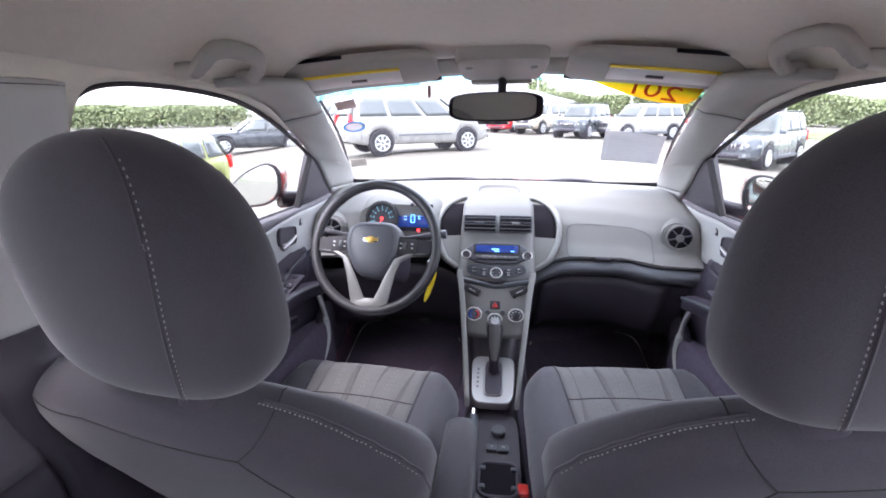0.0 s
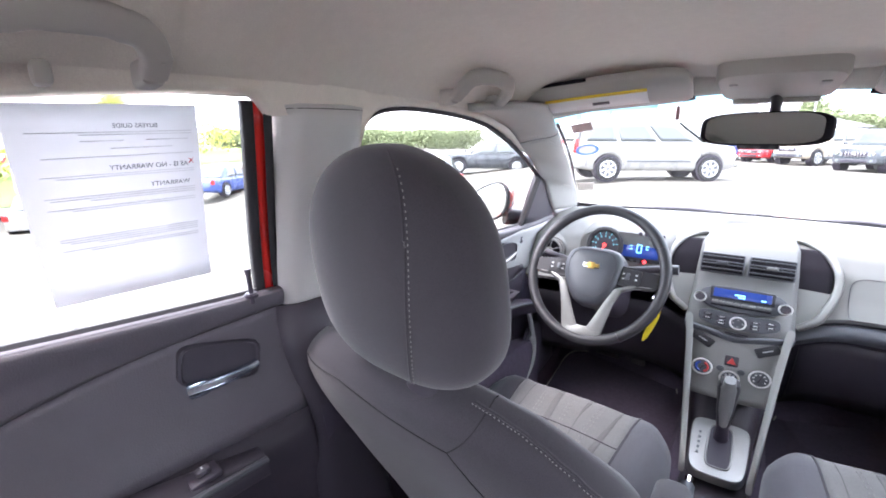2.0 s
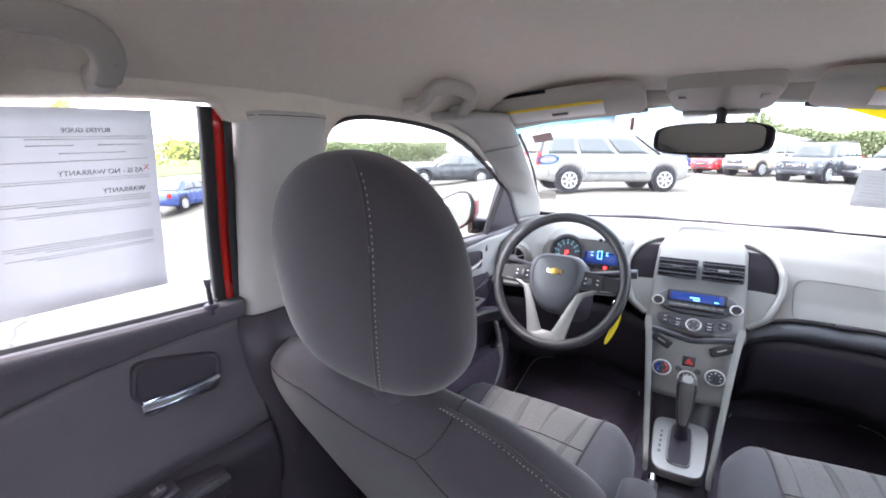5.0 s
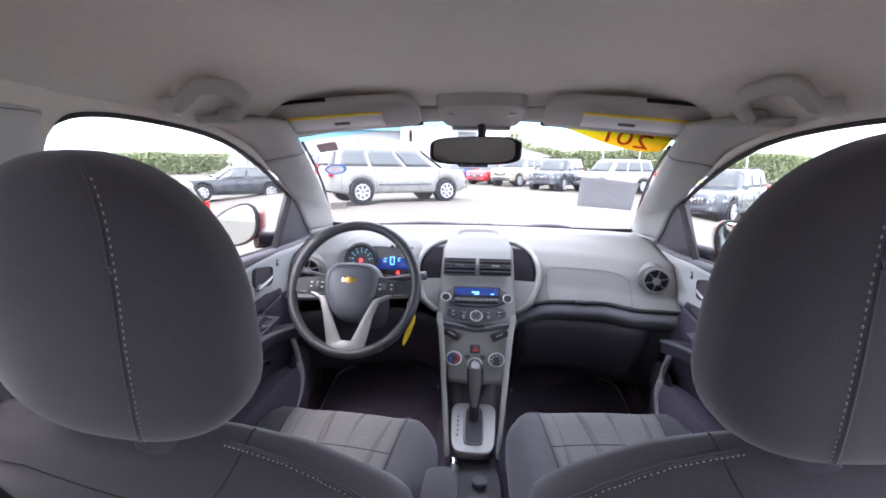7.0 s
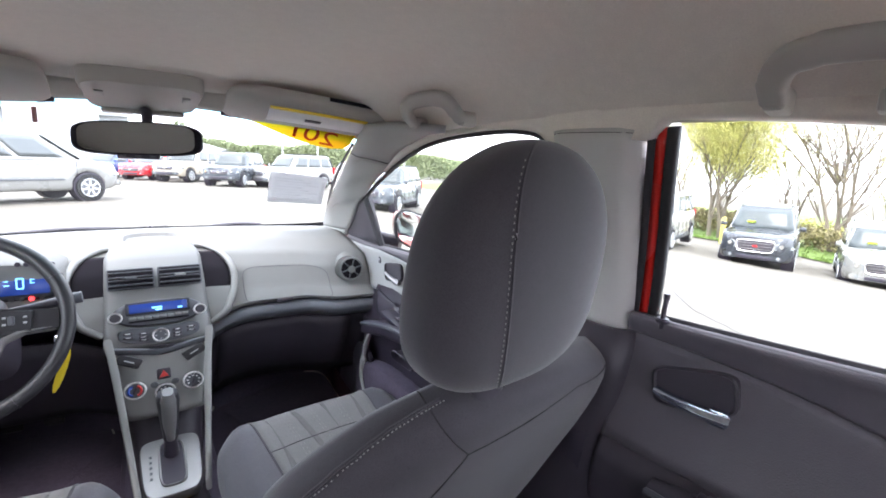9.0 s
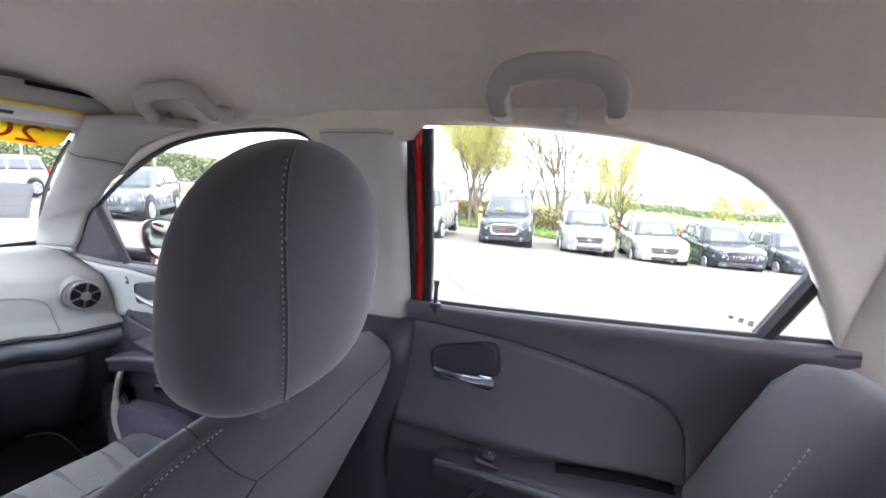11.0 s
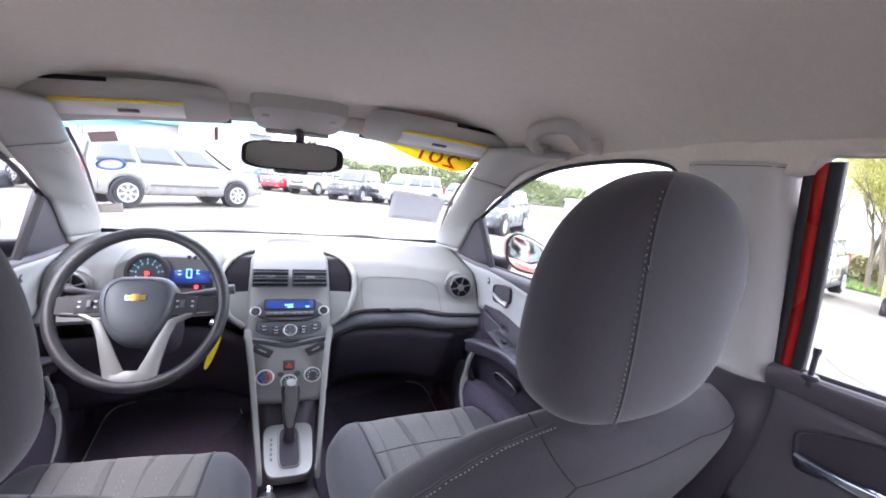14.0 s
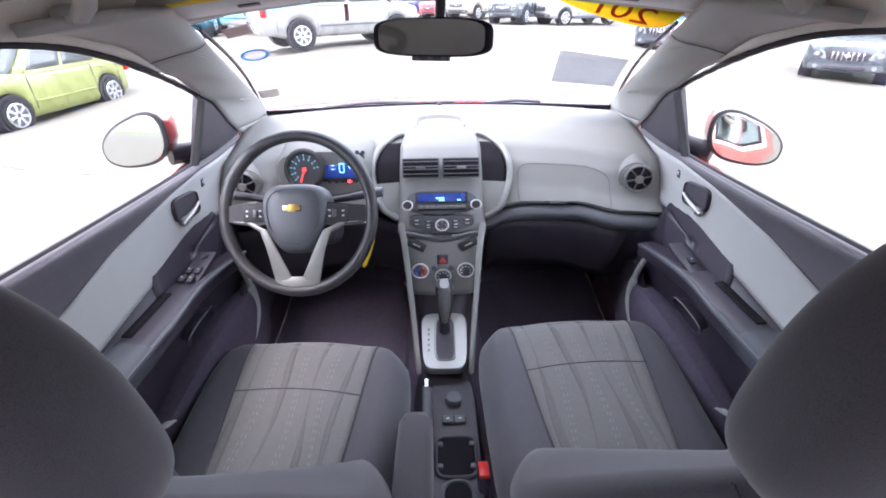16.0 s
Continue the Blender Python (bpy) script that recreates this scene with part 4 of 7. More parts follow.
    # button arc with round selector
    bpn = part("button_panel", loft([[stack_pt(p[0] * sc, 0.592 - p[1] * sc * 2.3 - 0.25 * abs(p[0]) ** 2 * 8, lift) for p in superloop(0.088, 0.019, 3.4, 36)] for lift, sc in ((0.008, 1.0), (0.0155, 0.98), (0.0158, 0.75), (0.0158, 0.5), (0.0158, 0.25), (0.0158, 0.03))]), M["hub"], st, "dark grey button panel")
    for s in (-1, 1):
        for cx in (0.036, 0.067):
            for j in range(3 if cx < 0.05 else 2):
                part("button", boxed(stack_pt(s * cx, 0.572 + 0.020 * j - 1.4 * cx * cx, 0.0185), (0.020, 0.004, 0.0065), 0.0015, nrm), M["dark"], bpn)
                part("button_mark", boxed(stack_pt(s * cx, 0.572 + 0.020 * j - 1.4 * cx * cx, 0.0215), (0.010, 0.001, 0.002), 0, nrm), M["white"], bpn)
    km = Matrix.Rotation(radians(68), 4, "X")
    part("selector", disc(bmesh.new(), stack_pt(0, 0.59, 0.022), 0.019, 0.016, km, 32, 0.003), M["hub"], bpn)
    part("selector_ring", tube([stack_pt(0, 0.59, 0.030) + km.to_3x3() @ Vector((0.0165 * math.cos(a), 0.0165 * math.sin(a), 0)) for a in span(0, 2 * math.pi * 31 / 32, 32)], 0.0024, closed=True, n=6), M["bright"], bpn, "chrome selector ring")
    for a in (0, 90, 180, 270):
        part("selector_mark", boxed(stack_pt(0, 0.59, 0.0305) + km.to_3x3() @ Vector((0.010 * math.cos(radians(a)), 0.010 * math.sin(radians(a)), 0)), (0.0035, 0.0012, 0.0035), 0, nrm), M["grey_print"], bpn)
    part("slot", boxed(stack_pt(0, 0.668, 0.020), (0.05, 0.006, 0.005), 0.001, nrm), M["black"], st, "narrow dark slot")
    # climate knobs and switches
    for x, v, rr, face in ((-0.061, 0.860, 0.021, "hazard"), (0.061, 0.860, 0.021, "dark"), (0.0, 0.893, 0.020, "dark")):
        kb = part("climate_knob", disc(bmesh.new(), stack_pt(x, v, 0.018), rr, 0.022, km, 32, 0.003), M["hub"], st, "dark climate knob")
        part("knob_ring", tube([stack_pt(x, v, 0.024) + km.to_3x3() @ Vector((rr * math.cos(a), rr * math.sin(a), 0)) for a in span(0, 2 * math.pi * 31 / 32, 32)], 0.003, closed=True, n=6), M["bright"], kb, "chrome ring")
        if face == "hazard":
            for s2, mt in ((-1, "blue_lcd"), (1, "hazard")):
                part("scale", tube([stack_pt(x, v, 0.031) + km.to_3x3() @ Vector((s2 * 0.013 * math.cos(a), 0.013 * math.sin(a), 0)) for a in span(-1.2, 1.2, 9)], 0.003, n=5), M[mt], kb)
        else:
            mk = bmesh.new()
            for j in range(7):
                a = radians(-30 + 40 * j)
                box(mk, stack_pt(x, v, 0.0305) + km.to_3x3() @ Vector((0.013 * math.cos(a), 0.013 * math.sin(a), 0)), (0.004, 0.003, 0.001), 0, km)
            part("scale", mk, M["white"], kb)
        part("pointer", boxed(stack_pt(x, v, 0.031), (0.004, 0.003, 0.018), 0.001, nrm @ Matrix.Rotation(0.4, 4, "Y")), M["black"], kb)
    for x in (-0.022, 0.022):
        part("push_button", disc(bmesh.new(), stack_pt(x, 0.846, 0.012), 0.008, 0.010, km, 20, 0.002), M["hub"], st)
    tri_ = bmesh.new()
    tv = [stack_pt(0, 0.795, 0.014) + nrm.to_3x3() @ Vector((a, -0.004, b)) for a, b in ((-0.010, -0.008), (0.010, -0.008), (0.0, 0.010))]
    tb = [p + nrm.to_3x3() @ Vector((0, 0.012, 0)) for p in tv]
    loft([tv, tb], bm=tri_)
    hz_ = part("hazard_switch", boxed(stack_pt(0, 0.795, 0.006), (0.030, 0.014, 0.030), 0.004, nrm), M["dark"], st, "dark hazard switch")
    part("triangle", tri_, M["hazard"], hz_, "red triangle")
    for s in (-1, 1):
        part("switch_block", boxed(stack_pt(s * 0.069, 0.762 - 0.03, 0.015), (0.052, 0.012, 0.026), 0.003, nrm @ Matrix.Rotation(s * -0.5, 4, "Y")), M["rubber"], st, "black angled switch block")
        part("switch_mark", boxed(stack_pt(s * 0.069, 0.762 - 0.03, 0.0225), (0.022, 0.001, 0.003), 0, nrm @ Matrix.Rotation(s * -0.5, 4, "Y")), M["grey_print"], st)
    # side bins with silver surrounds, drawn at the widened width and set back to the drawing's
    for s in (-1, 1):
        def on(x, t, fwd=0.0, up=0.0):
            q = dash_point(s * x, t) + Vector((0, -fwd, up))
            return Vector((q.x / 1.17, q.y, q.z))
        def outer(t):
            if t < 0.72:
                q = max(0.0, (t - 0.50) / 0.22) ** (1 / 1.3)
                return 0.120 + 0.098 * math.sin(q * math.pi / 2) ** 0.7
            return 0.218 - 0.076 * ((t - 0.72) / 0.27) ** 1.7
        # flat sheets on the dash; the black one paints the bin's shaded hollow
        bn = part("bin", sheet(lambda u, v: on(0.115 + (outer(0.555 + 0.225 * v) - 0.013 - 0.115) * u, 0.555 + 0.225 * v, 0.009, 0.006), span(0, 1, 8), span(0, 1, 14)), M["void"], st, "flat black sheet painted for the side bin's shaded hollow")
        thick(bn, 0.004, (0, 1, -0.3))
        part("bin_floor", sheet(lambda u, v: on(0.115 + (outer(0.765 + 0.16 * v) - 0.008 - 0.115) * u, 0.765 + 0.16 * v, 0.012 + 0.004 * v, 0.004), span(0, 1, 8), span(0, 1, 6)), M["dash"], st, "grey floor of the bin")
        arc = [on(outer(t), t, 0.011 + 0.012 * max(0, t - 0.72) / 0.27, 0.006) for t in [0.50 + 0.22 * (k / 13) ** 1.3 for k in range(14)] + [0.72 + 0.27 * k / 12 for k in range(1, 13)]]
        part("surround", tube(arc, 0.0095, n=10), M["silver"], st, "satin silver bin surround")
    # side legs to the tunnel
    for s in (-1, 1):
        rings = []
        for t in span(0, 1, 16):
            c = Vector((s * (0.108 - 0.043 * t ** 0.8), 1.80 - 0.29 * t, 0.70 - 0.30 * t - 0.02 * math.sin(math.pi * t)))
            w = 0.0085 - 0.002 * t
            rings.append([c + Vector((w * q[0], 0.012 * q[1] * 0.5, 0.012 * q[1])) for q in superloop(1, 1, 3, 12)])
        part("leg", loft(rings), M["silver"], st, "slim silver side leg")
    # body between
    part("tunnel_cover", loft([[Vector((p[0], y, z + p[1])) for p in superloop(w, h, 4, 24)] for y, z, w, h in ((1.86, 0.46, 0.09, 0.13), (1.72, 0.325, 0.070, 0.075), (1.60, 0.305, 0.066, 0.075), (1.46, 0.275, 0.080, 0.07), (1.1, 0.29, 0.088, 0.06), (0.9, 0.29, 0.085, 0.06))]), M["dark"], st, "charcoal tunnel cover")
    for ob in st.children_recursive:   # the stack is widened from its drawing to fit the camera's view
        for v in ob.data.vertices:
            v.co.x *= 1.17
    return st


def build_shifter():
    sh = thing("gear_selector", "automatic gear selector with a silver gate", "gear lever")
    tilt = Matrix.Rotation(radians(11), 4, "X")
    c = Vector((0.0, 1.608, 0.416))
    plate = loft([[c + tilt.to_3x3() @ Vector((p[0] * sc * (1 + 0.6 * max(-0.09, p[1]) * 1.2), p[1] * sc, h)) for p in superloop(0.071, 0.099, 5, 32)] for h, sc in ((-0.02, 1.02), (0.0, 1.0), (0.004, 0.96))])
    part("gate_plate", plate, M["plate"], sh, "brushed silver gate plate")
    part("slot", loft([[c + tilt.to_3x3() @ Vector((p[0] + 0.002, p[1] + 0.004, h)) for p in superloop(0.027, 0.070, 5, 24)] for h in (0.003, 0.006)]), M["black"], sh, "black gate slot")
    part("slot_rim", tube([c + tilt.to_3x3() @ Vector((p[0] + 0.002, p[1] + 0.004, 0.0055)) for p in superloop(0.030, 0.073, 5, 32)], 0.0026, closed=True, n=6), M["plate"], sh, "bright slot rim")
    mk = bmesh.new()
    for j in range(5):
        box(mk, c + tilt.to_3x3() @ Vector((-0.048, 0.036 - 0.018 * j, 0.0055)), (0.006, 0.007, 0.001), 0, tilt)
    part("position_marks", mk, M["hub"], sh)
    b, t_ = c + tilt.to_3x3() @ Vector((0.002, 0.035, 0)), Vector((0.002, 1.640, 0.600))
    part("boot", tube([b, b.lerp(t_, 0.35)], 0.017, n=10, taper=lambda t: 1.2 - 0.4 * t), M["black"], sh)
    part("knob", loft([[b.lerp(t_, v) + Vector((p[0], p[1] * 0.9, 0)) for p in superloop(w, w2, 3, 20)] for v, w, w2 in ((0.30, 0.017, 0.018), (0.5, 0.021, 0.023), (0.8, 0.025, 0.028), (0.95, 0.027, 0.030), (1.04, 0.023, 0.026), (1.08, 0.010, 0.014))]), M["leather"], sh, "dark leather knob")
    part("knob_cap", loft([[b.lerp(t_, v) + Vector((p[0], p[1] - 0.009, 0)) for p in superloop(w, 0.022, 3, 16)] for v, w in ((0.34, 0.010), (0.6, 0.017), (0.97, 0.021), (1.09, 0.013))]), M["stack"], sh, "silver-grey knob front")
    # handbrake, socket, switches, cup holder
    hb = thing("handbrake", "charcoal handbrake lever with a silver button", "handbrake")
    part("lever", tube([(-0.052, 1.16, 0.36), (-0.053, 1.30, 0.385), (-0.053, 1.44, 0.41)], 0.018, n=12, taper=lambda t: 1.15 - 0.25 * t), M["hub"], hb)
    part("button", tube([(-0.053, 1.44, 0.411), (-0.053, 1.462, 0.414)], 0.011, n=12), M["chrome"], hb, "chrome release button")
    cs = thing("tunnel_console", "charcoal console with socket, switches and cup holder", "console")
    part("top", loft([[Vector((0.020 + p[0], 1.300 + p[1], z)) for p in superloop(0.062 * sc, 0.215 * sc, 6, 28)] for z, sc in ((0.30, 1.03), (0.352, 1.0), (0.358, 0.98))]), M["dark"], cs)
    part("socket", disc(bmesh.new(), (0.022, 1.440, 0.362), 0.021, 0.022, None, 28, 0.003), M["hub"], cs, "round socket cover")
    for x in (0.004, 0.036):
        part("rocker_switch", boxed((x, 1.378, 0.361), (0.030, 0.022, 0.012), 0.003), M["hub"], cs)
        part("switch_mark", boxed((x, 1.378, 0.368), (0.008, 0.003, 0.001)), M["white"], cs)
    part("cup_ring", tube([(0.022 + p[0], 1.278 + p[1], 0.360) for p in superloop(0.050, 0.052, 4.5, 36)], 0.005, closed=True, n=8), M["dark"], cs, "dark cup holder rim")
    # flat black plates here paint the shade inside both cup holders
    part("cup_well", loft([[Vector((0.022 + p[0], 1.278 + p[1], z)) for p in superloop(0.048, 0.050, 4.5, 36)] for z in (0.3575, 0.361)]), M["void"], cs, "flat black plate painted for the shade in the cup holder")
    for ox, oy in ((-0.040, 0.030), (0.040, 0.030), (-0.040, -0.026), (0.040, -0.026)):
        part("cup_finger", boxed((0.022 + ox, 1.278 + oy, 0.363), (0.014, 0.013, 0.008), 0.003), M["hub"], cs, "grey cup holder finger")
    part("rear_cup", tube([(0.022 + p[0], 1.185 + p[1], 0.360) for p in superloop(0.036, 0.034, 2.2, 32)], 0.005, closed=True, n=8), M["hub"], cs, "second round cup holder")
    part("rear_cup_well", disc(bmesh.new(), (0.022, 1.185, 0.358), 0.034, 0.005), M["void"], cs)
    bk = thing("belt_buckle", "black seat-belt buckle with a red release button", "belt buckle")
    part("case", boxed((0.082, 1.215, 0.345), (0.028, 0.06, 0.09), 0.008, Matrix.Rotation(radians(-20), 4, "X")), M["black"], bk)
    part("button", boxed((0.082, 1.226, 0.390), (0.024, 0.046, 0.010), 0.003, Matrix.Rotation(radians(-20), 4, "X")), M["buckle"], bk, "red release button")
    ar = thing("seat_armrest", "charcoal cloth folding armrest on the driver's seat", "armrest")
    part("pad", loft([[Vector((-0.066 + p[0], y, z + p[1])) for p in superloop(w, h, 3.2, 20)] for y, z, w, h in ((0.93, 0.55, 0.030, 0.035), (1.0, 0.552, 0.036, 0.045), (1.15, 0.545, 0.037, 0.045), (1.24, 0.54, 0.036, 0.040), (1.262, 0.538, 0.026, 0.026))]), M["cloth"], ar)


def build_wheel():
    w = thing("steering_wheel", "black leather steering wheel with silver spokes", "steering wheel")
    c = Vector((-0.368, 1.608, 0.854))
    m = Matrix.Rotation(radians(60), 4, "X")   # wheel plane
    R = m.to_3x3()
    P = lambda a, r, h=0.0: c + R @ Vector((r * math.cos(a), r * math.sin(a), h))
    n = 72
    rings = []
    for i in range(n):
        a = 2 * math.pi * i / n
        grip = 1.0 + 0.10 * (math.exp(-((math.degrees(a) - 40) / 14) ** 2) + math.exp(-((math.degrees(a) - 140) / 14) ** 2))
        rings.append([P(a, 0.191 + 0.0150 * grip * math.cos(t), 0.0150 * grip * math.sin(t)) for t in span(0, 2 * math.pi * 13 / 14, 14)])
    part("rim", loft(rings, wrap=True), M["leather"], w, "black stitched leather rim", smooth=70)
    for a in (28, 152, 238, 302):
        t = radians(a)
        part("rim_seam", tube([P(t, 0.191 + 0.0160 * math.cos(q), 0.0160 * math.sin(q)) for q in span(0, 2 * math.pi * 11 / 12, 12)], 0.001, closed=True, n=4), M["dark"], w)
    # hub pad: shield shape
    def shield(a, sc):
        cs, sn = math.cos(a), math.sin(a)
        x = 0.083 * math.copysign(abs(cs) ** 0.55, cs) * sc
        y = (0.062 if sn > 0 else 0.100) * math.copysign(abs(sn) ** 0.7, sn) * sc
        x *= 1.0 - (0.40 * (-y / 0.100) ** 1.5 if y < 0 else 0.0)
        return x, y + 0.005
    part("hub_pad", loft([[c + R @ Vector((*shield(2 * math.pi * i / 40, sc), h)) for i in range(40)] for h, sc in ((-0.03, 1.05), (0.008, 1.04), (0.024, 0.97), (0.032, 0.86), (0.036, 0.5), (0.037, 0.1))]), M["hub"], w, "dark grey airbag pad", smooth=60)
    part("pad_seam", tube([c + R @ Vector((*shield(2 * math.pi * i / 40, 0.80), 0.0335)) for i in range(40)], 0.0009, closed=True, n=4), M["black"], w)
    bow = bmesh.new()
    box(bow, c + R @ Vector((0, 0.010, 0.0385)), (0.042, 0.010, 0.004), 0.001, m)
    box(bow, c + R @ Vector((0, 0.010, 0.0388)), (0.018, 0.018, 0.004), 0.001, m)
    part("badge", bow, M["gold"], w, "gold cross-shaped badge")
    part("badge_rim", boxed(c + R @ Vector((0, 0.010, 0.0368)), (0.047, 0.013, 0.003), 0.001, m), M["chrome"], w)
    for s in (-1, 1):
        # upper spokes with keys
        sp = [[c + R @ Vector((s * x, y + (0.030 if j < 2 else -0.026) * k, h + (0.008 if j in (1, 2) else -0.006))) for j in range(4)] for x, y, k, h in ((0.058, -0.002, 1.0, 0.012), (0.11, -0.006, 0.95, 0.010), (0.176, -0.004, 0.72, 0.0))]
        part("spoke", loft(sp), M["rubber"], w, "dark spoke with switch pad")
        part("key_pad", boxed(c + R @ Vector((s * 0.104, -0.002, 0.017)), (0.060, 0.042, 0.008), 0.005, m @ Matrix.Rotation(s * -0.08, 4, "Z")), M["rubber"], w, "black switch pad")
        part("key_roller", boxed(c + R @ Vector((s * 0.100, -0.002, 0.023)), (0.011, 0.018, 0.006), 0.002, m), M["hub"], w)
        for ox, oy in ((0.018, 0.006), (0.018, -0.006), (-0.016, 0.007), (-0.016, -0.007)):
            part("key_mark", boxed(c + R @ Vector((s * (0.104 + ox), -0.002 + oy, 0.0215)), (0.006, 0.004, 0.001), 0, m), M["grey_print"], w)
        # silver spoke that sweeps down to the rim
        path = [(0.160, -0.024, 0.004, 0.010), (0.115, -0.028, 0.014, 0.010), (0.080, -0.045, 0.018, 0.011), (0.062, -0.085, 0.016, 0.014), (0.047, -0.128, 0.010, 0.019), (0.030, -0.175, 0.004, 0.026)]
        rings = []
        for x, y, h, wd in path:
            q = c + R @ Vector((s * x, y, h))
            rings.append([q + R @ Vector((s * wd * p[0], 0.4 * wd * p[1] * (1 if y > -0.06 else 0.2), 0.006 * p[1])) for p in superloop(1, 1, 3, 12)])
        part("silver_spoke", loft(rings), M["silver"], w, "satin silver spoke")
    part("lower_bridge", boxed(c + R @ Vector((0, -0.172, 0.005)), (0.088, 0.034, 0.012), 0.005, m), M["silver"], w, "silver spoke bridge")
    # column, stalks, ignition, key with yellow tag
    col = thing("steering_column", "dark column shroud with stalks", "steering column")
    part("shroud", loft([[c + R @ Vector((p[0], p[1] - 0.02, h)) for p in superloop(a, b, 3, 20)] for h, a, b in ((-0.02, 0.045, 0.05), (-0.08, 0.055, 0.06), (-0.26, 0.06, 0.07))]), M["dark"], col)
    for s in (-1, 1):
        part("stalk", tube([c + R @ Vector((s * 0.05, 0.03, -0.05)), c + R @ Vector((s * 0.12, 0.04, -0.055)), c + R @ Vector((s * 0.195, 0.052, -0.05))], 0.009, n=10, taper=lambda t: 0.8 + 0.45 * t), M["dark"], col, "dark control stalk")
        part("stalk_knob", tube([c + R @ Vector((s * 0.185, 0.05, -0.05)), c + R @ Vector((s * 0.212, 0.053, -0.049))], 0.013, n=14), M["hub"], col)
    ky = thing("ignition_key", "key with a yellow paper tag in the ignition", "key")
    part("key", tube([(-0.215, 1.70, 0.772), (-0.195, 1.675, 0.768)], 0.010, n=10), M["chrome"], ky)
    part("tag", loft([[Vector((-0.19 + 0.009 * p[0] - 0.036 * v, 1.66 - 0.01 * v, 0.755 - 0.095 * v + 0.004 * p[1])) for p in superloop(0.35 + 0.65 * math.sin(math.pi * v) ** 0.5, 0.4, 3, 10)] for v in span(0, 1, 8)]), M["yellow"], ky, "yellow tag")
    kn = thing("light_switch", "round headlamp switch on the lower dash", "knob")
    part("knob", disc(bmesh.new(), (-0.545, 1.80, 0.782), 0.021, 0.02, Matrix.Rotation(radians(80), 4, "X"), 28, 0.003), M["hub"], kn)
    part("ring", tube([Vector((-0.545 + 0.021 * math.cos(a), 1.789, 0.782 + 0.021 * math.sin(a))) for a in span(0, 2 * math.pi * 23 / 24, 24)], 0.003, closed=True, n=6), M["chrome"], kn)
    for x, wd in ((-0.30, 0.05), (-0.42, 0.09)):
        pd = thing("pedal", "black rubber foot pedal", "pedal", "pedals")
        part("pad", boxed((x, 2.06, 0.38), (wd, 0.02, 0.07), 0.006, Matrix.Rotation(radians(-35), 4, "X")), M["rubber"], pd)
        part("arm", tube([(x, 2.07, 0.40), (x, 2.15, 0.60)], 0.009, n=6), M["black"], pd)


build_dash()
build_stack()
build_shifter()
build_wheel()


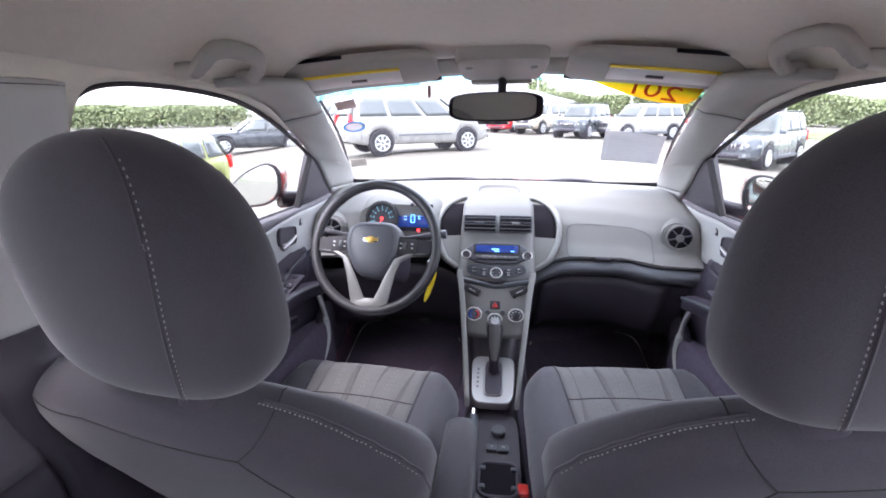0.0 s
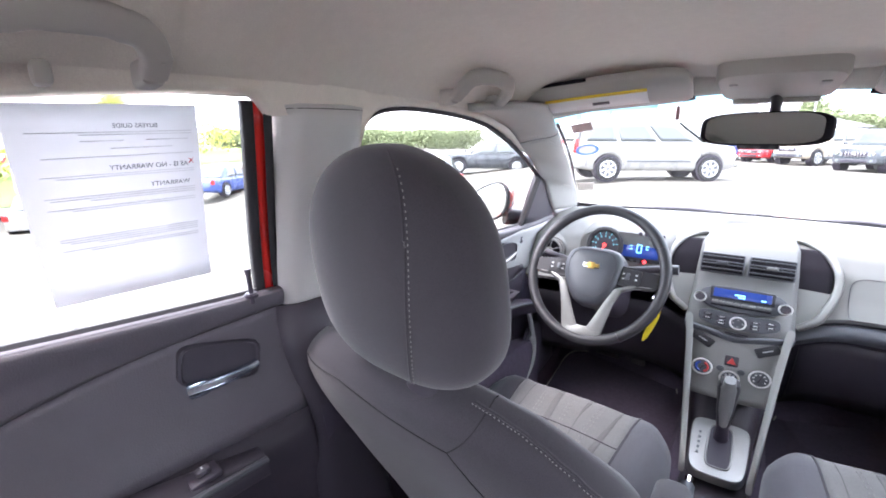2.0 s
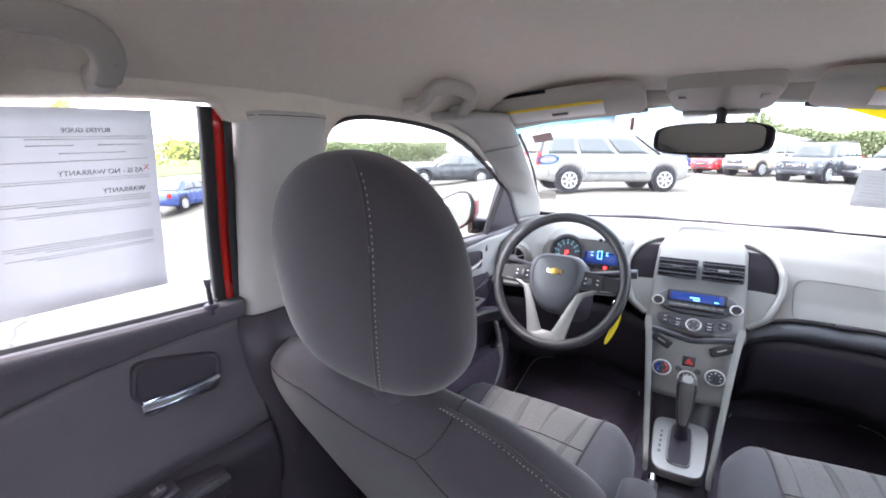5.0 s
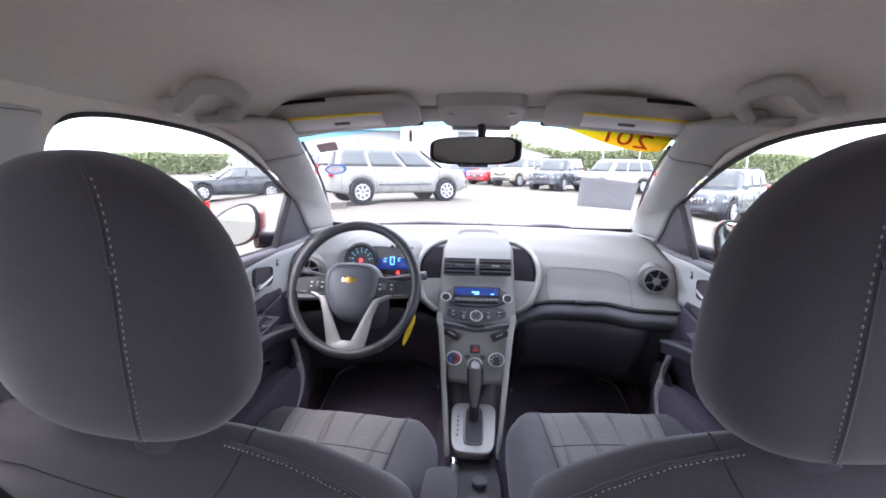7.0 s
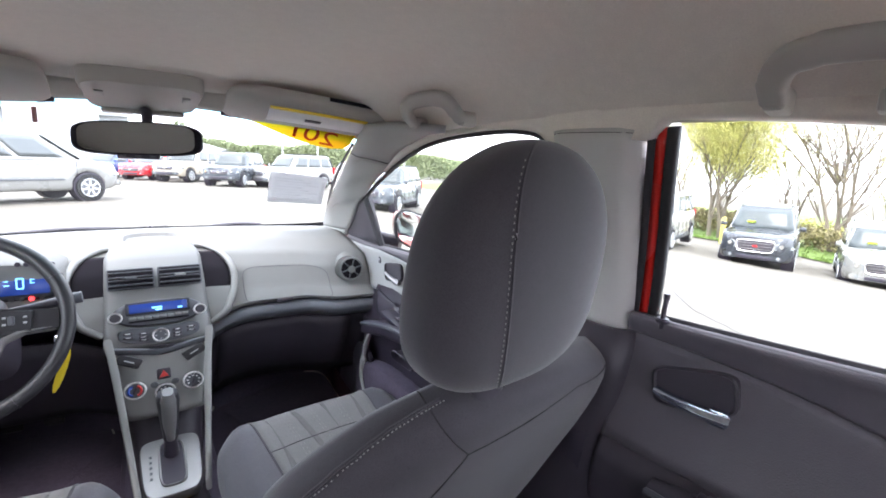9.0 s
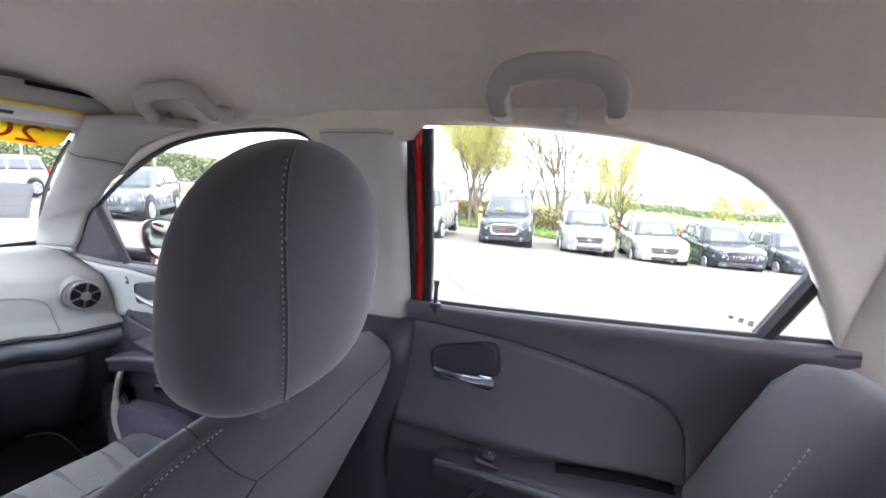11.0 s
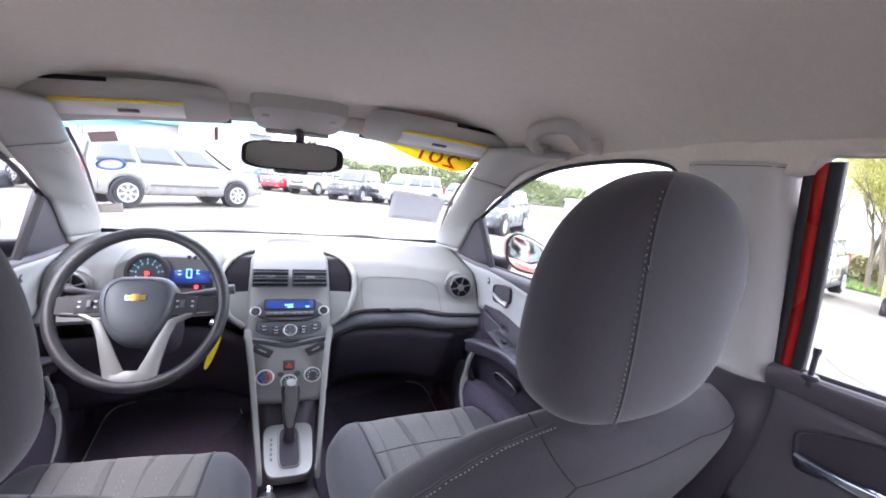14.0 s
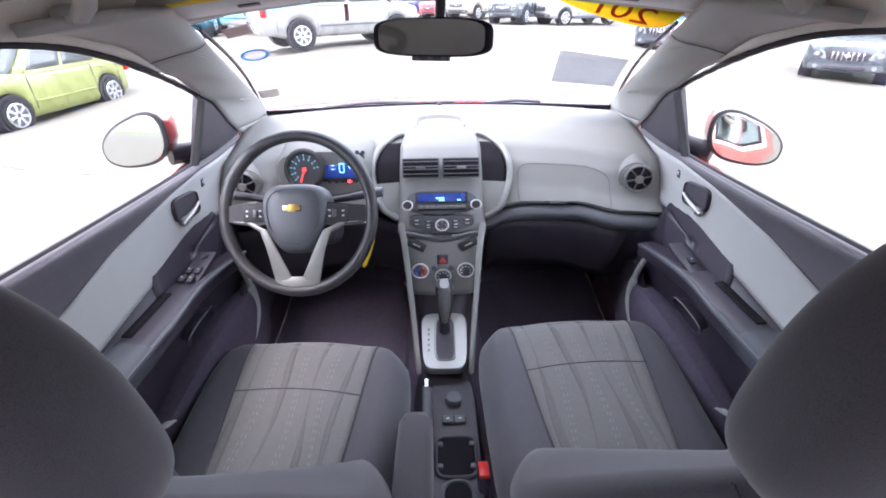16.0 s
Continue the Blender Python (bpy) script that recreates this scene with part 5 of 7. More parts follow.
# ---- seats ----
def seat(s):
    st = thing("front_seat", "charcoal cloth front seat with a grey striped insert" if s > 0 else "charcoal cloth driver's seat with a grey striped insert", "car seat", "front seats")
    x0 = s * 0.352
    fwd = 0.040 if s > 0 else -0.022     # the passenger's seat is set further forward and higher
    up = 0.028 if s > 0 else 0.0
    # cushion
    rows = ((0, 0.215, 0.050, 0.425), (0.08, 0.248, 0.075, 0.430), (0.3, 0.256, 0.080, 0.435), (0.6, 0.260, 0.080, 0.447), (0.80, 0.262, 0.078, 0.452), (0.90, 0.258, 0.070, 0.452), (0.96, 0.248, 0.055, 0.446), (1.0, 0.225, 0.030, 0.434))
    cw, ch, cz = ([(r[0], r[i]) for r in rows] for i in (1, 2, 3))
    def cush_y(v, x):
        return 1.04 + fwd + 0.532 * v - 0.085 * v ** 3 * (x / 0.26) ** 2
    def swell(side):
        return 0.024 * math.exp(-((side - 0.80) / 0.15) ** 2) - 0.012 * (1 - min(1, side / 0.6) ** 2)
    rings = []
    for v in (0, 0.08, 0.2, 0.35, 0.5, 0.65, 0.78, 0.87, 0.92, 0.96, 0.985, 1.0):
        w, h, z = lerp_table(cw, v), lerp_table(ch, v), lerp_table(cz, v)
        loop = []
        for px, pz in superloop(w, h, 3.4, 52):
            if pz > 0:
                pz += swell(abs(px) / w)
            loop.append(Vector((x0 + px, cush_y(v, px), z + pz)))
        rings.append(loop)
    # same cloth as the backrest; the lighter colour holds its daylight
    part("cushion", loft(rings), M["cloth_lit"], st, smooth=75)
    def ctop(x, v):
        w = lerp_table(cw, v)
        side = min(1.0, abs(x) / w)
        return Vector((x0 + x, cush_y(v, x), lerp_table(cz, v) + lerp_table(ch, v) * (1 - side ** 3.4) ** (1 / 3.4) + swell(side)))
    def ihalf(v):
        return 0.118 + 0.050 * v ** 0.8
    ins = part("insert", sheet(lambda u, v: ctop(u * ihalf(v), 0.10 + 0.86 * v) + Vector((0, 0, 0.003)), span(-1, 1, 21), span(0, 1, 26)), M["cloth_light"], st, "grey woven striped insert")
    thick(ins, 0.006, (0, 0, -1))
    def wave(u, v, a):
        return u * ihalf(v) + a * math.sin(4.4 * v + 3.1 * u) * (1.1 - v) + 0.010 * s * (1 - v)
    for u, a, r in ((-0.58, 0.020, 0.0013), (-0.53, 0.021, 0.0010), (-0.06, 0.016, 0.0013), (0.0, 0.014, 0.0010), (0.46, 0.022, 0.0013), (0.52, 0.020, 0.0010)):
        way = [ctop(wave(u, v, a), 0.11 + 0.84 * v) + Vector((0, 0, 0.0038)) for v in span(0, 1, 26)]
        part("stripe", stitches(way, 0.0075, 0.0105), M["stripe"], ins, "pale woven stripe")
    for u, a, r in ((-0.80, 0.012, 0.010), (-0.30, 0.020, 0.008), (0.24, 0.018, 0.010), (0.76, 0.014, 0.007)):
        band = sheet(lambda q, v, u=u, a=a, r=r: ctop(wave(u, v, a) + r * q * (0.6 + 0.5 * math.sin(5 * v + 7 * u)), 0.11 + 0.84 * v) + Vector((0, 0, 0.0036)), span(-1, 1, 4), span(0, 1, 24))
        thick(part("stripe", band, M["groove"], ins, "darker woven stripe"), 0.0006, (0, 0, -1))
    part("cross_seam", tube([ctop(u * ihalf(0.62) * 0.99, 0.600 + 0.03 * (1 - u * u)) + Vector((0, 0, 0.0035)) for u in span(-1, 1, 16)], 0.0017, n=5), M["cloth"], st, "dark cross seam")
    for q in (-1, 1):
        part("seam", tube([ctop(q * (ihalf(v) + 0.002), 0.10 + 0.86 * v) + Vector((0, 0, 0.001)) for v in span(0, 1, 20)], 0.003, n=6), M["cloth"], st)
    part("base", boxed((x0, 1.28 + fwd, 0.30), (0.44, 0.44, 0.14), 0.03), M["black"], st, "black seat base")
    # backrest: height, middle of its depth, inner and outer edge, half depth
    secs = ((0.36, 1.085, 0.182, 0.562, 0.050), (0.42, 1.065, 0.137, 0.607, 0.078), (0.52, 1.035, 0.118, 0.626, 0.088), (0.62, 1.000, 0.098, 0.648, 0.092), (0.70, 0.974, 0.082, 0.672, 0.092), (0.755, 0.954, 0.086, 0.688, 0.091), (0.795, 0.940, 0.112, 0.695, 0.089),
            (0.825, 0.928, 0.141, 0.693, 0.086), (0.850, 0.918, 0.172, 0.686, 0.083), (0.872, 0.910, 0.206, 0.672, 0.079), (0.886, 0.903, 0.243, 0.648, 0.073), (0.896, 0.898, 0.283, 0.612, 0.065), (0.902, 0.895, 0.330, 0.560, 0.052), (0.905, 0.893, 0.385, 0.500, 0.030))
    cols = [[(r[0], r[i]) for r in secs] for i in range(1, 5)]
    def lift(z):
        return up * max(0.0, min(1.0, (z - 0.5) / 0.3))
    def fall(z, py, t):
        """The top slopes down to the front and, more gently, to the rear of its crest."""
        k = max(0.0, min(1.0, (z - 0.56) / 0.25))
        d = py - 0.1 * t
        return k * (0.95 * d if d > 0 else -0.42 * d)
    def bolster(z):
        return 0.050 * max(0.0, math.sin(math.pi * max(0.0, min(1.0, (z - 0.38) / 0.50)))) ** 0.7
    rings = []
    for z, y, xi, xo, t in secs:
        w, c = (xo - xi) / 2, (xo + xi) / 2
        loop = []
        for px, py in superloop(w, t, 3.6, 60):
            q = abs(px) / w
            f = py + (bolster(z) * math.exp(-((q - 0.80) / 0.17) ** 2) - 0.035 * (1 - min(1, q / 0.62) ** 2) if py > 0 else 0.0)
            loop.append(Vector((s * (c + px), y + f, z + lift(z) - fall(z, py, t))))
        rings.append(loop)
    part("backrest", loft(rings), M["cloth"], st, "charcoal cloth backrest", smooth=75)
    bins = part("back_insert", sheet(lambda u, v: Vector((x0 + s * 0.03 + 0.135 * u, 1.150 - 0.185 * v - 0.012 * (1 - u * u), 0.46 + 0.30 * v)), span(-1, 1, 9), span(0, 1, 10)), M["cloth_light"], st, "grey woven insert")
    thick(bins, 0.006, (0, -1, -0.3))
    def back(x, z, off=0.001):
        """A point of the rear face, x measured outwards from the car's middle."""
        y, xi, xo, t = (lerp_table(c, z) for c in cols)
        q = min(1.0, abs(x - (xi + xo) / 2) / ((xo - xi) / 2))
        d = t * (1 - q ** 3.6) ** (1 / 3.6)
        return Vector((s * x, y - d - off, z + lift(z) - fall(z, -d, t)))
    def top(x, z):
        """A point of the crest's line just behind its highest part."""
        y, xi, xo, t = (lerp_table(c, z) for c in cols)
        return Vector((s * (xi + x), y - 0.30 * t, z + lift(z) - fall(z, -0.30 * t, t) + 0.002))
    crest = [top(0.002, z) for z in span(0.894, 0.66, 34)]
    part("piping", tube(crest, 0.0028, n=6), M["cloth"], st, "raised seam")
    part("stitching", stitches([q + Vector((s * 0.004, -0.007, 0.001)) for q in crest], 0.0026, 0.0052), M["thread"], st, "pale stitching")
    for way in (((0.300, 0.857), (0.268, 0.884), (0.255, 0.897)), ((0.300, 0.857), (0.40, 0.868), (0.52, 0.886), (0.64, 0.876)), ((0.300, 0.857), (0.262, 0.81), (0.205, 0.72), (0.160, 0.60))):
        tab = [(i / (len(way) - 1), w[0], w[1]) for i, w in enumerate(way)]
        seam = [back(lerp_table([(a[0], a[1]) for a in tab], t), lerp_table([(a[0], a[2]) for a in tab], t), 0.0004) for t in span(0, 1, 22)]
        part("back_seam", tube(seam, 0.0010, n=5), M["seam"], st, "dark sewn seam")
    # head restraint: rounded block, domed above, with a flatter foot
    hc = Vector((s * 0.386, 0.873, 1.075)) if s > 0 else Vector((-0.399, 0.873, 1.050))
    HT, HB, HW, HD = 0.172, 0.166, 0.161, 0.068
    def full(h):
        k = (h + 0.03) / (HT + 0.03) if h > -0.03 else (-0.03 - h) / (HB - 0.03)
        return max(0.0, 1 - min(1.0, k) ** (2.7 if h > -0.03 else 2.9)) ** (0.5 if h > -0.03 else 0.42)
    def depth(h):
        return HD * full(h) ** 0.8
    rings = []
    for q in span(0.004, 0.996, 44):
        h = -HB + (HT + HB) * (0.5 - 0.5 * math.cos(math.pi * q))
        rings.append([hc + Vector((px, py - 0.12 * h, h)) for px, py in superloop(HW * full(h) + 0.001, depth(h) + 0.001, 2.8, 68)])
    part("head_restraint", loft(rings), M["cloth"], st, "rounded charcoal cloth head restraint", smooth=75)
    def face(u, h, off=0.001):
        k = min(1.0, abs(u))
        return hc + Vector((u * HW * full(h), -(depth(h) * (1 - k ** 2.8) ** (1 / 2.8) + off) - 0.12 * h, h))
    def sline(h, off):
        return face(-s * (0.36 + 0.28 * max(0.0, (h + 0.16) / 0.33) ** 1.6), h, off)
    hs = span(-0.158, 0.163, 44)
    part("restraint_seam", tube([sline(h, 0.0008) for h in hs], 0.0022, n=6), M["cloth"], st, "raised seam")
    part("stitching", stitches([sline(h, 0.0022) + Vector((-s * 0.0065, 0, 0)) for h in hs[1:-2]], 0.0027, 0.0052), M["thread"], st, "pale stitching")
    part("restraint_seam", tube([face(s * 0.955, h, 0.0005) for h in span(-0.118, 0.13, 26)], 0.0011, n=5), M["seam"], st, "dark seam")
    col = part("restraint_collar", loft([[hc + Vector((-s * 0.038 + px, -0.004 + py, h)) for px, py in superloop(a, b, 2.8, 28)] for h, a, b in ((-0.194, 0.030, 0.020), (-0.172, 0.029, 0.020), (-0.164, 0.027, 0.018), (-0.150, 0.025, 0.016))]), M["dark"], st, "grey plastic collar")
    part("collar_gap", tube([hc + Vector((-s * 0.038 + 0.004, -0.0245, h)) for h in (-0.198, -0.174)], 0.0012, n=5), M["black"], col)
    return st


seat(-1)
seat(1)


def rear_seat():
    st = thing("rear_bench", "charcoal cloth rear bench seat", "car seat")
    part("cushion", loft([[Vector((x, 0.36 + py, 0.45 + pz)) for py, pz in superloop(0.26 * k, 0.085 * k, 3, 24)] for x, k in ((-0.655, 0.8), (-0.63, 0.95), (-0.55, 1), (-0.2, 1), (0, 0.98), (0.2, 1), (0.55, 1), (0.63, 0.95), (0.655, 0.8))]), M["cloth"], st)
    for s in (-1, 1):
        rings = []
        for z, y, hw, t in ((0.45, 0.29, 0.11, 0.06), (0.6, 0.255, 0.12, 0.075), (0.75, 0.215, 0.12, 0.08), (0.88, 0.175, 0.115, 0.072), (0.95, 0.155, 0.11, 0.062), (0.99, 0.143, 0.09, 0.045), (1.005, 0.138, 0.05, 0.02)):
            rings.append([Vector((s * (0.555 + px), y + py, z)) for px, py in superloop(hw, t, 3, 24)])
        part("side_bolster", loft(rings), M["cloth"], st, "padded side bolster")
        ln = [Vector((s * (0.50 - 0.02 * t), 0.336 - 0.105 * t, 0.60 + 0.36 * t)) for t in span(0, 1, 12)]
        part("stitching", stitches(ln), M["thread"], st, "pale stitching")
    part("backrest", loft([[Vector((x, -0.06 + py - 0.22 * (pz / 0.26), 0.68 + pz)) for py, pz in superloop(0.07, 0.26, 4, 28)] for x in (-0.46, -0.42, 0.42, 0.46)]), M["cloth"], st)


rear_seat()


# ---- fittings on the roof and glass ----
def grab(y, length, hook, s):
    g = thing("grab_handle", "grey moulded grab handle on the roof rail" + (" with a coat hook" if hook else ""), "grab handle", "grab handles")
    x, z0, drop, h = s * 0.538, 1.345, 0.039, length / 2
    corner = 0.032
    # along the car, down and out from the crown of the bar, with rounded corners
    flat = [(-h, -drop), (-h, -drop * 0.55)] + [(-h + corner * (1 - math.cos(a)), -corner * 0.9 * (1 - math.sin(a))) for a in span(0.15, math.pi / 2, 7)]
    way = flat + [(u, 0.004 * (1 - (u / h) ** 2)) for u in span(-h + corner + 0.012, h - corner - 0.012, 9)] + [(-u, w) for u, w in flat[::-1]]
    pts = [Vector((x + s * (0.002 - 0.034 * (1 + w / drop) ** 0.7), y + u, z0 + w)) for u, w in way]
    rings = []
    for i, p in enumerate(pts):
        d = (pts[min(len(pts) - 1, i + 1)] - pts[max(0, i - 1)]).normalized()
        side = Vector((s, 0, 0.45)).normalized()
        side = (side - d * side.dot(d)).normalized()
        nn = d.cross(side).normalized()
        end = 1.0 - 0.10 * (i in (0, len(pts) - 1))
        rings.append([p + 0.0115 * end * q[0] * side + 0.0160 * end * q[1] * nn for q in superloop(1, 1, 3.2, 18)])
    part("bar", loft(rings), M["roof_plastic"], g, smooth=60)
    for a in (-1, 1):
        foot = [[Vector((x + s * dx, y + a * h + px, z0 - drop + 0.004 + pz)) for px, pz in superloop(0.0130 * k, 0.015 * k, 4, 20)] for dx, k in ((0.002, 0.92), (0.008, 1.0), (0.034, 1.05))]
        part("foot", loft(foot), M["roof_plastic"], g)
    if hook:
        part("coat_hook", boxed((x + s * 0.020, y - h + 0.055, z0 - 0.040), (0.026, 0.017, 0.024), 0.005), M["roof_plastic"], g, "small coat hook")
    return g


for s in (-1, 1):
    grab(0.572, 0.152, True, s)
    grab(1.262, 0.165, False, s)


def visor(s):
    v = thing("sun_visor", "grey folded sun visor with a white and yellow warning label", "sun visor", "sun visors")
    def f(a, b):
        """a: inner to outer, b: rear to front."""
        inner = Vector((s * 0.168, 1.57, 1.372)).lerp(Vector((s * 0.178, 1.735, 1.326)), b)
        outer = Vector((s * 0.565, 1.475, 1.344)).lerp(Vector((s * 0.590, 1.585, 1.294)), b)
        p = inner.lerp(outer, a)
        p.z -= 0.010 * math.sin(math.pi * b)
        return p
    rings = []
    for lift, sc in ((0.012, 0.97), (0.004, 1.0), (-0.006, 1.0), (-0.011, 0.96), (-0.0125, 0.7), (-0.0135, 0.2)):
        rings.append([f(0.5 + px * sc, 0.5 + py * sc) + Vector((0, 0, lift)) for px, py in superloop(0.5, 0.5, 6, 44)])
    part("panel", loft(rings), M["roof_plastic"], v)
    def g(a0, a1, b0, b1, lift):
        return sheet(lambda u, w: f(a0 + (a1 - a0) * u, b0 + (b1 - b0) * w) + Vector((0, 0, -0.0145 - lift)), span(0, 1, 8), span(0, 1, 3))
    lb = part("label", g(0.24, 0.84, 0.20, 0.68, 0), M["white"], v, "white warning label")
    thick(lb, 0.0006, (0, 0, 1))
    y = part("label_band", g(0.24, 0.84, 0.18, 0.255, 0.001), M["yellow"], v, "yellow band")
    thick(y, 0.0006, (0, 0, 1))
    pr = part("label_print", g(0.46, 0.56, 0.42, 0.52, 0.001), M["dark"], v)
    thick(pr, 0.0004, (0, 0, 1))
    # black tube paints the shade between visor and roof lining
    part("slot", tube([f(a, -0.015) + Vector((0, 0, 0.004)) for a in span(0.58, 0.97, 12)], 0.0050, n=6), M["void"], v, "black tube painted for the shaded gap behind the visor")
    part("pivot", tube([f(0.06, 0.98) + Vector((0, 0, 0.012)), f(0.06, 1.02) + Vector((0, 0, -0.004)), f(0.0, 1.05)], 0.006, n=8), M["black"], v, "dark visor clip")
    if s < 0:
        # pink strip stands in for a reflection on the visor clip
        c = f(0.085, 1.0)
        part("tag", boxed(c + Vector((0, 0.004, -0.036)), (0.010, 0.002, 0.034), 0.001), M["glint_pink"], v, "small pink strip painted for a reflection on the clip")
    return v


for s in (-1, 1):
    visor(s)


def overhead():
    o = thing("overhead_console", "grey overhead console with two map lamps", "overhead console")
    def f(a, b):
        return Vector((0.13 * a * (1 - 0.12 * b), 1.60 + 0.165 * b, 1.372 - 0.040 * b))
    rings = []
    for lift, sc in ((0.015, 1.0), (-0.008, 1.0), (-0.018, 0.95), (-0.021, 0.7), (-0.022, 0.2)):
        rings.append([f(px * sc * 2, 0.5 + py * sc) + Vector((0, 0, lift)) for px, py in superloop(0.5, 0.5, 5, 40)])
    part("housing", loft(rings), M["roof_plastic"], o)
    part("front_lip", boxed((0, 1.758, 1.312), (0.18, 0.025, 0.012), 0.005), M["roof_plastic"], o)
    for s in (-1, 1):
        part("map_lamp", boxed(f(s * 0.70, 0.35) + Vector((0, 0, -0.0225)), (0.018, 0.026, 0.004), 0.0015, Matrix.Rotation(radians(-13), 4, "X")), M["trim_light"], o)
    lp = thing("roof_lamp_cover", "small round grey cover on the roof lining", "lamp cover")
    part("cover", disc(bmesh.new(), (0.22, 0.86, roof_z(0.22, 0.86) - 0.003), 0.020, 0.008, None, 24, 0.003), M["headliner"], lp)


overhead()


def mirror():
    m = thing("rear_view_mirror", "black rear-view mirror hung from the windscreen", "rear-view mirror")
    c = Vector((-0.018, 1.625, 1.239))
    rt = Matrix.Rotation(radians(-16), 4, "Z") @ Matrix.Rotation(radians(-5), 4, "X")
    R = rt.to_3x3()
    def ring(sc, dep):
        out = []
        for px, pz in superloop(0.130 * sc, 0.033 * sc, 4.6, 44):
            pz += (-0.004 if pz < 0 else 0.004) * (1 - min(1, abs(px) / 0.13) ** 2)
            out.append(c + R @ Vector((px, dep, pz)))
        return out
    part("housing", loft([ring(0.6, 0.045), ring(0.93, 0.03), ring(1.02, 0.004), ring(1.0, -0.006), ring(0.95, -0.010), ring(0.90, -0.0095)]), M["void"], m)
    part("glass", loft([ring(0.905, -0.0088), ring(0.90, -0.0098)]), M["dim_mirror"], m, "dimmed mirror glass")
    part("mount", tube([c + Vector((0.02, 0.03, 0.03)), c + Vector((0.022, 0.07, 0.065)), Vector((0.0, 1.75, 1.315))], 0.012, n=10), M["black"], m, "black mount")
    part("sensor_bar", boxed(c + R @ Vector((0, -0.003, -0.040)), (0.085, 0.012, 0.010), 0.003, rt), M["black"], m)
    for j in range(3):
        part("button", boxed(c + R @ Vector((-0.03 + 0.03 * j, -0.009, -0.040)), (0.012, 0.004, 0.005), 0.001, rt), M["hub"], m)


mirror()


def ws_point(u, v, off=-0.012):
    bx, tx = 0.67 * u, 0.53 * u
    yb, yt = 2.42 - 0.11 * u * u, 1.775 - 0.155 * u * u
    zb, zt = 0.905 + 0.01 * u * u, 1.338 - 0.055 * u * u
    bow = 0.035 * math.sin(math.pi * v)
    return Vector((bx + (tx - bx) * v, yb + (yt - yb) * v + bow * 0.55 + off * 0.55, zb + (zt - zb) * v + bow * 0.8 + off * 0.8))


def on_windscreen(name, label, cat, u0, u1, v0, v1, material, off=-0.006):
    ob = part(name, sheet(lambda a, b: ws_point(u0 + (u1 - u0) * a, v0 + (v1 - v0) * b, off), span(0, 1, 10), span(0, 1, 6)), material)
    thick(ob, 0.0006, (0, 1, 1))
    return tagged(ob, label, cat)


pw = on_windscreen("paper_notice", "white paper notice taped inside the windscreen", "paper", 0.625, 0.945, 0.315, 0.60, M["paper"])
ln = bmesh.new()
for j in range(9):
    sheet(lambda a, b, j=j: ws_point(0.65 + (0.26 - 0.05 * (j % 3)) * a, 0.345 + 0.026 * j + 0.003 * b, -0.008), span(0, 1, 5), (0, 1), bm=ln)
thick(part("print_lines", ln, M["grey_print"], pw, "faint grey print lines"), 0.0003, (0, 1, 1))
on_windscreen("windscreen_sticker", "small faded sticker on the windscreen", "sticker", -0.97, -0.87, 0.26, 0.34, mat("faded_sticker", (0.55, 0.50, 0.45), 0.7))
on_windscreen("corner_sticker", "small square sticker in the windscreen corner", "sticker", -0.93, -0.83, 0.86, 0.93, mat("faded_sticker_b", (0.55, 0.40, 0.38), 0.7))


def year_banner():
    """Thin yellow oval banner with the mirrored year, lit from behind, partly behind the visor."""
    edge = ((0.46, 0.985), (0.52, 0.968), (0.58, 0.946), (0.67, 0.915), (0.75, 0.895), (0.83, 0.884), (0.90, 0.885), (0.955, 0.905), (0.975, 0.945), (0.978, 1.0))
    bm = bmesh.new()
    loft([[ws_point(u, v, -0.005) for u, v in edge], [ws_point(u, 1.03, -0.005) for u, v in edge]], closed=False, cap=False, bm=bm)
    ob = part("year_banner", bm, paper_material("banner_yellow", (0.92, 0.66, 0.015), (0.90, 0.62, 0.01)))
    thick(ob, 0.0006, (0, 1, 1))
    tagged(ob, "yellow banner with red year on the windscreen", "banner")
    red = paper_material("banner_red", (0.72, 0.09, 0.02), (0.50, 0.05, 0.01))
    for digit, u0, v0 in (("2", 0.868, 0.955), ("0", 0.780, 0.966), ("1", 0.700, 0.972)):
        tm = text_mesh(digit, 1.0, 0.004)
        for vert in tm.verts:
            vert.co = ws_point(u0 - 0.165 * vert.co.x, v0 + 0.150 * vert.co.y, -0.0075 - 0.1 * vert.co.z)
        part("year_digit", tm, red, ob, "red mirrored digit", smooth=0)


year_banner()


ov = bmesh.new()
loft([[ws_point(-0.885 + 0.062 * k * math.cos(a), 0.685 + 0.050 * k * math.sin(a), -0.006) for a in span(0, 2 * math.pi * 31 / 32, 32)] for k in (1.0, 0.76)], cap=False, bm=ov)
ob = part("oval_sticker", ov, mat("sticker_blue", (0.05, 0.28, 0.75), 0.5, vary=0.03))
thick(ob, 0.0006, (0, 1, 1))
tagged(ob, "oval sticker with a blue rim on the windscreen", "sticker")
iv = bmesh.new()
iv.faces.new([iv.verts.new(ws_point(-0.885 + 0.045 * math.cos(a), 0.685 + 0.036 * math.sin(a), -0.006)) for a in span(0, 2 * math.pi * 31 / 32, 32)])
thick(part("centre", iv, M["form_paper"], ob, "white sticker centre"), 0.0005, (0, 1, 1))


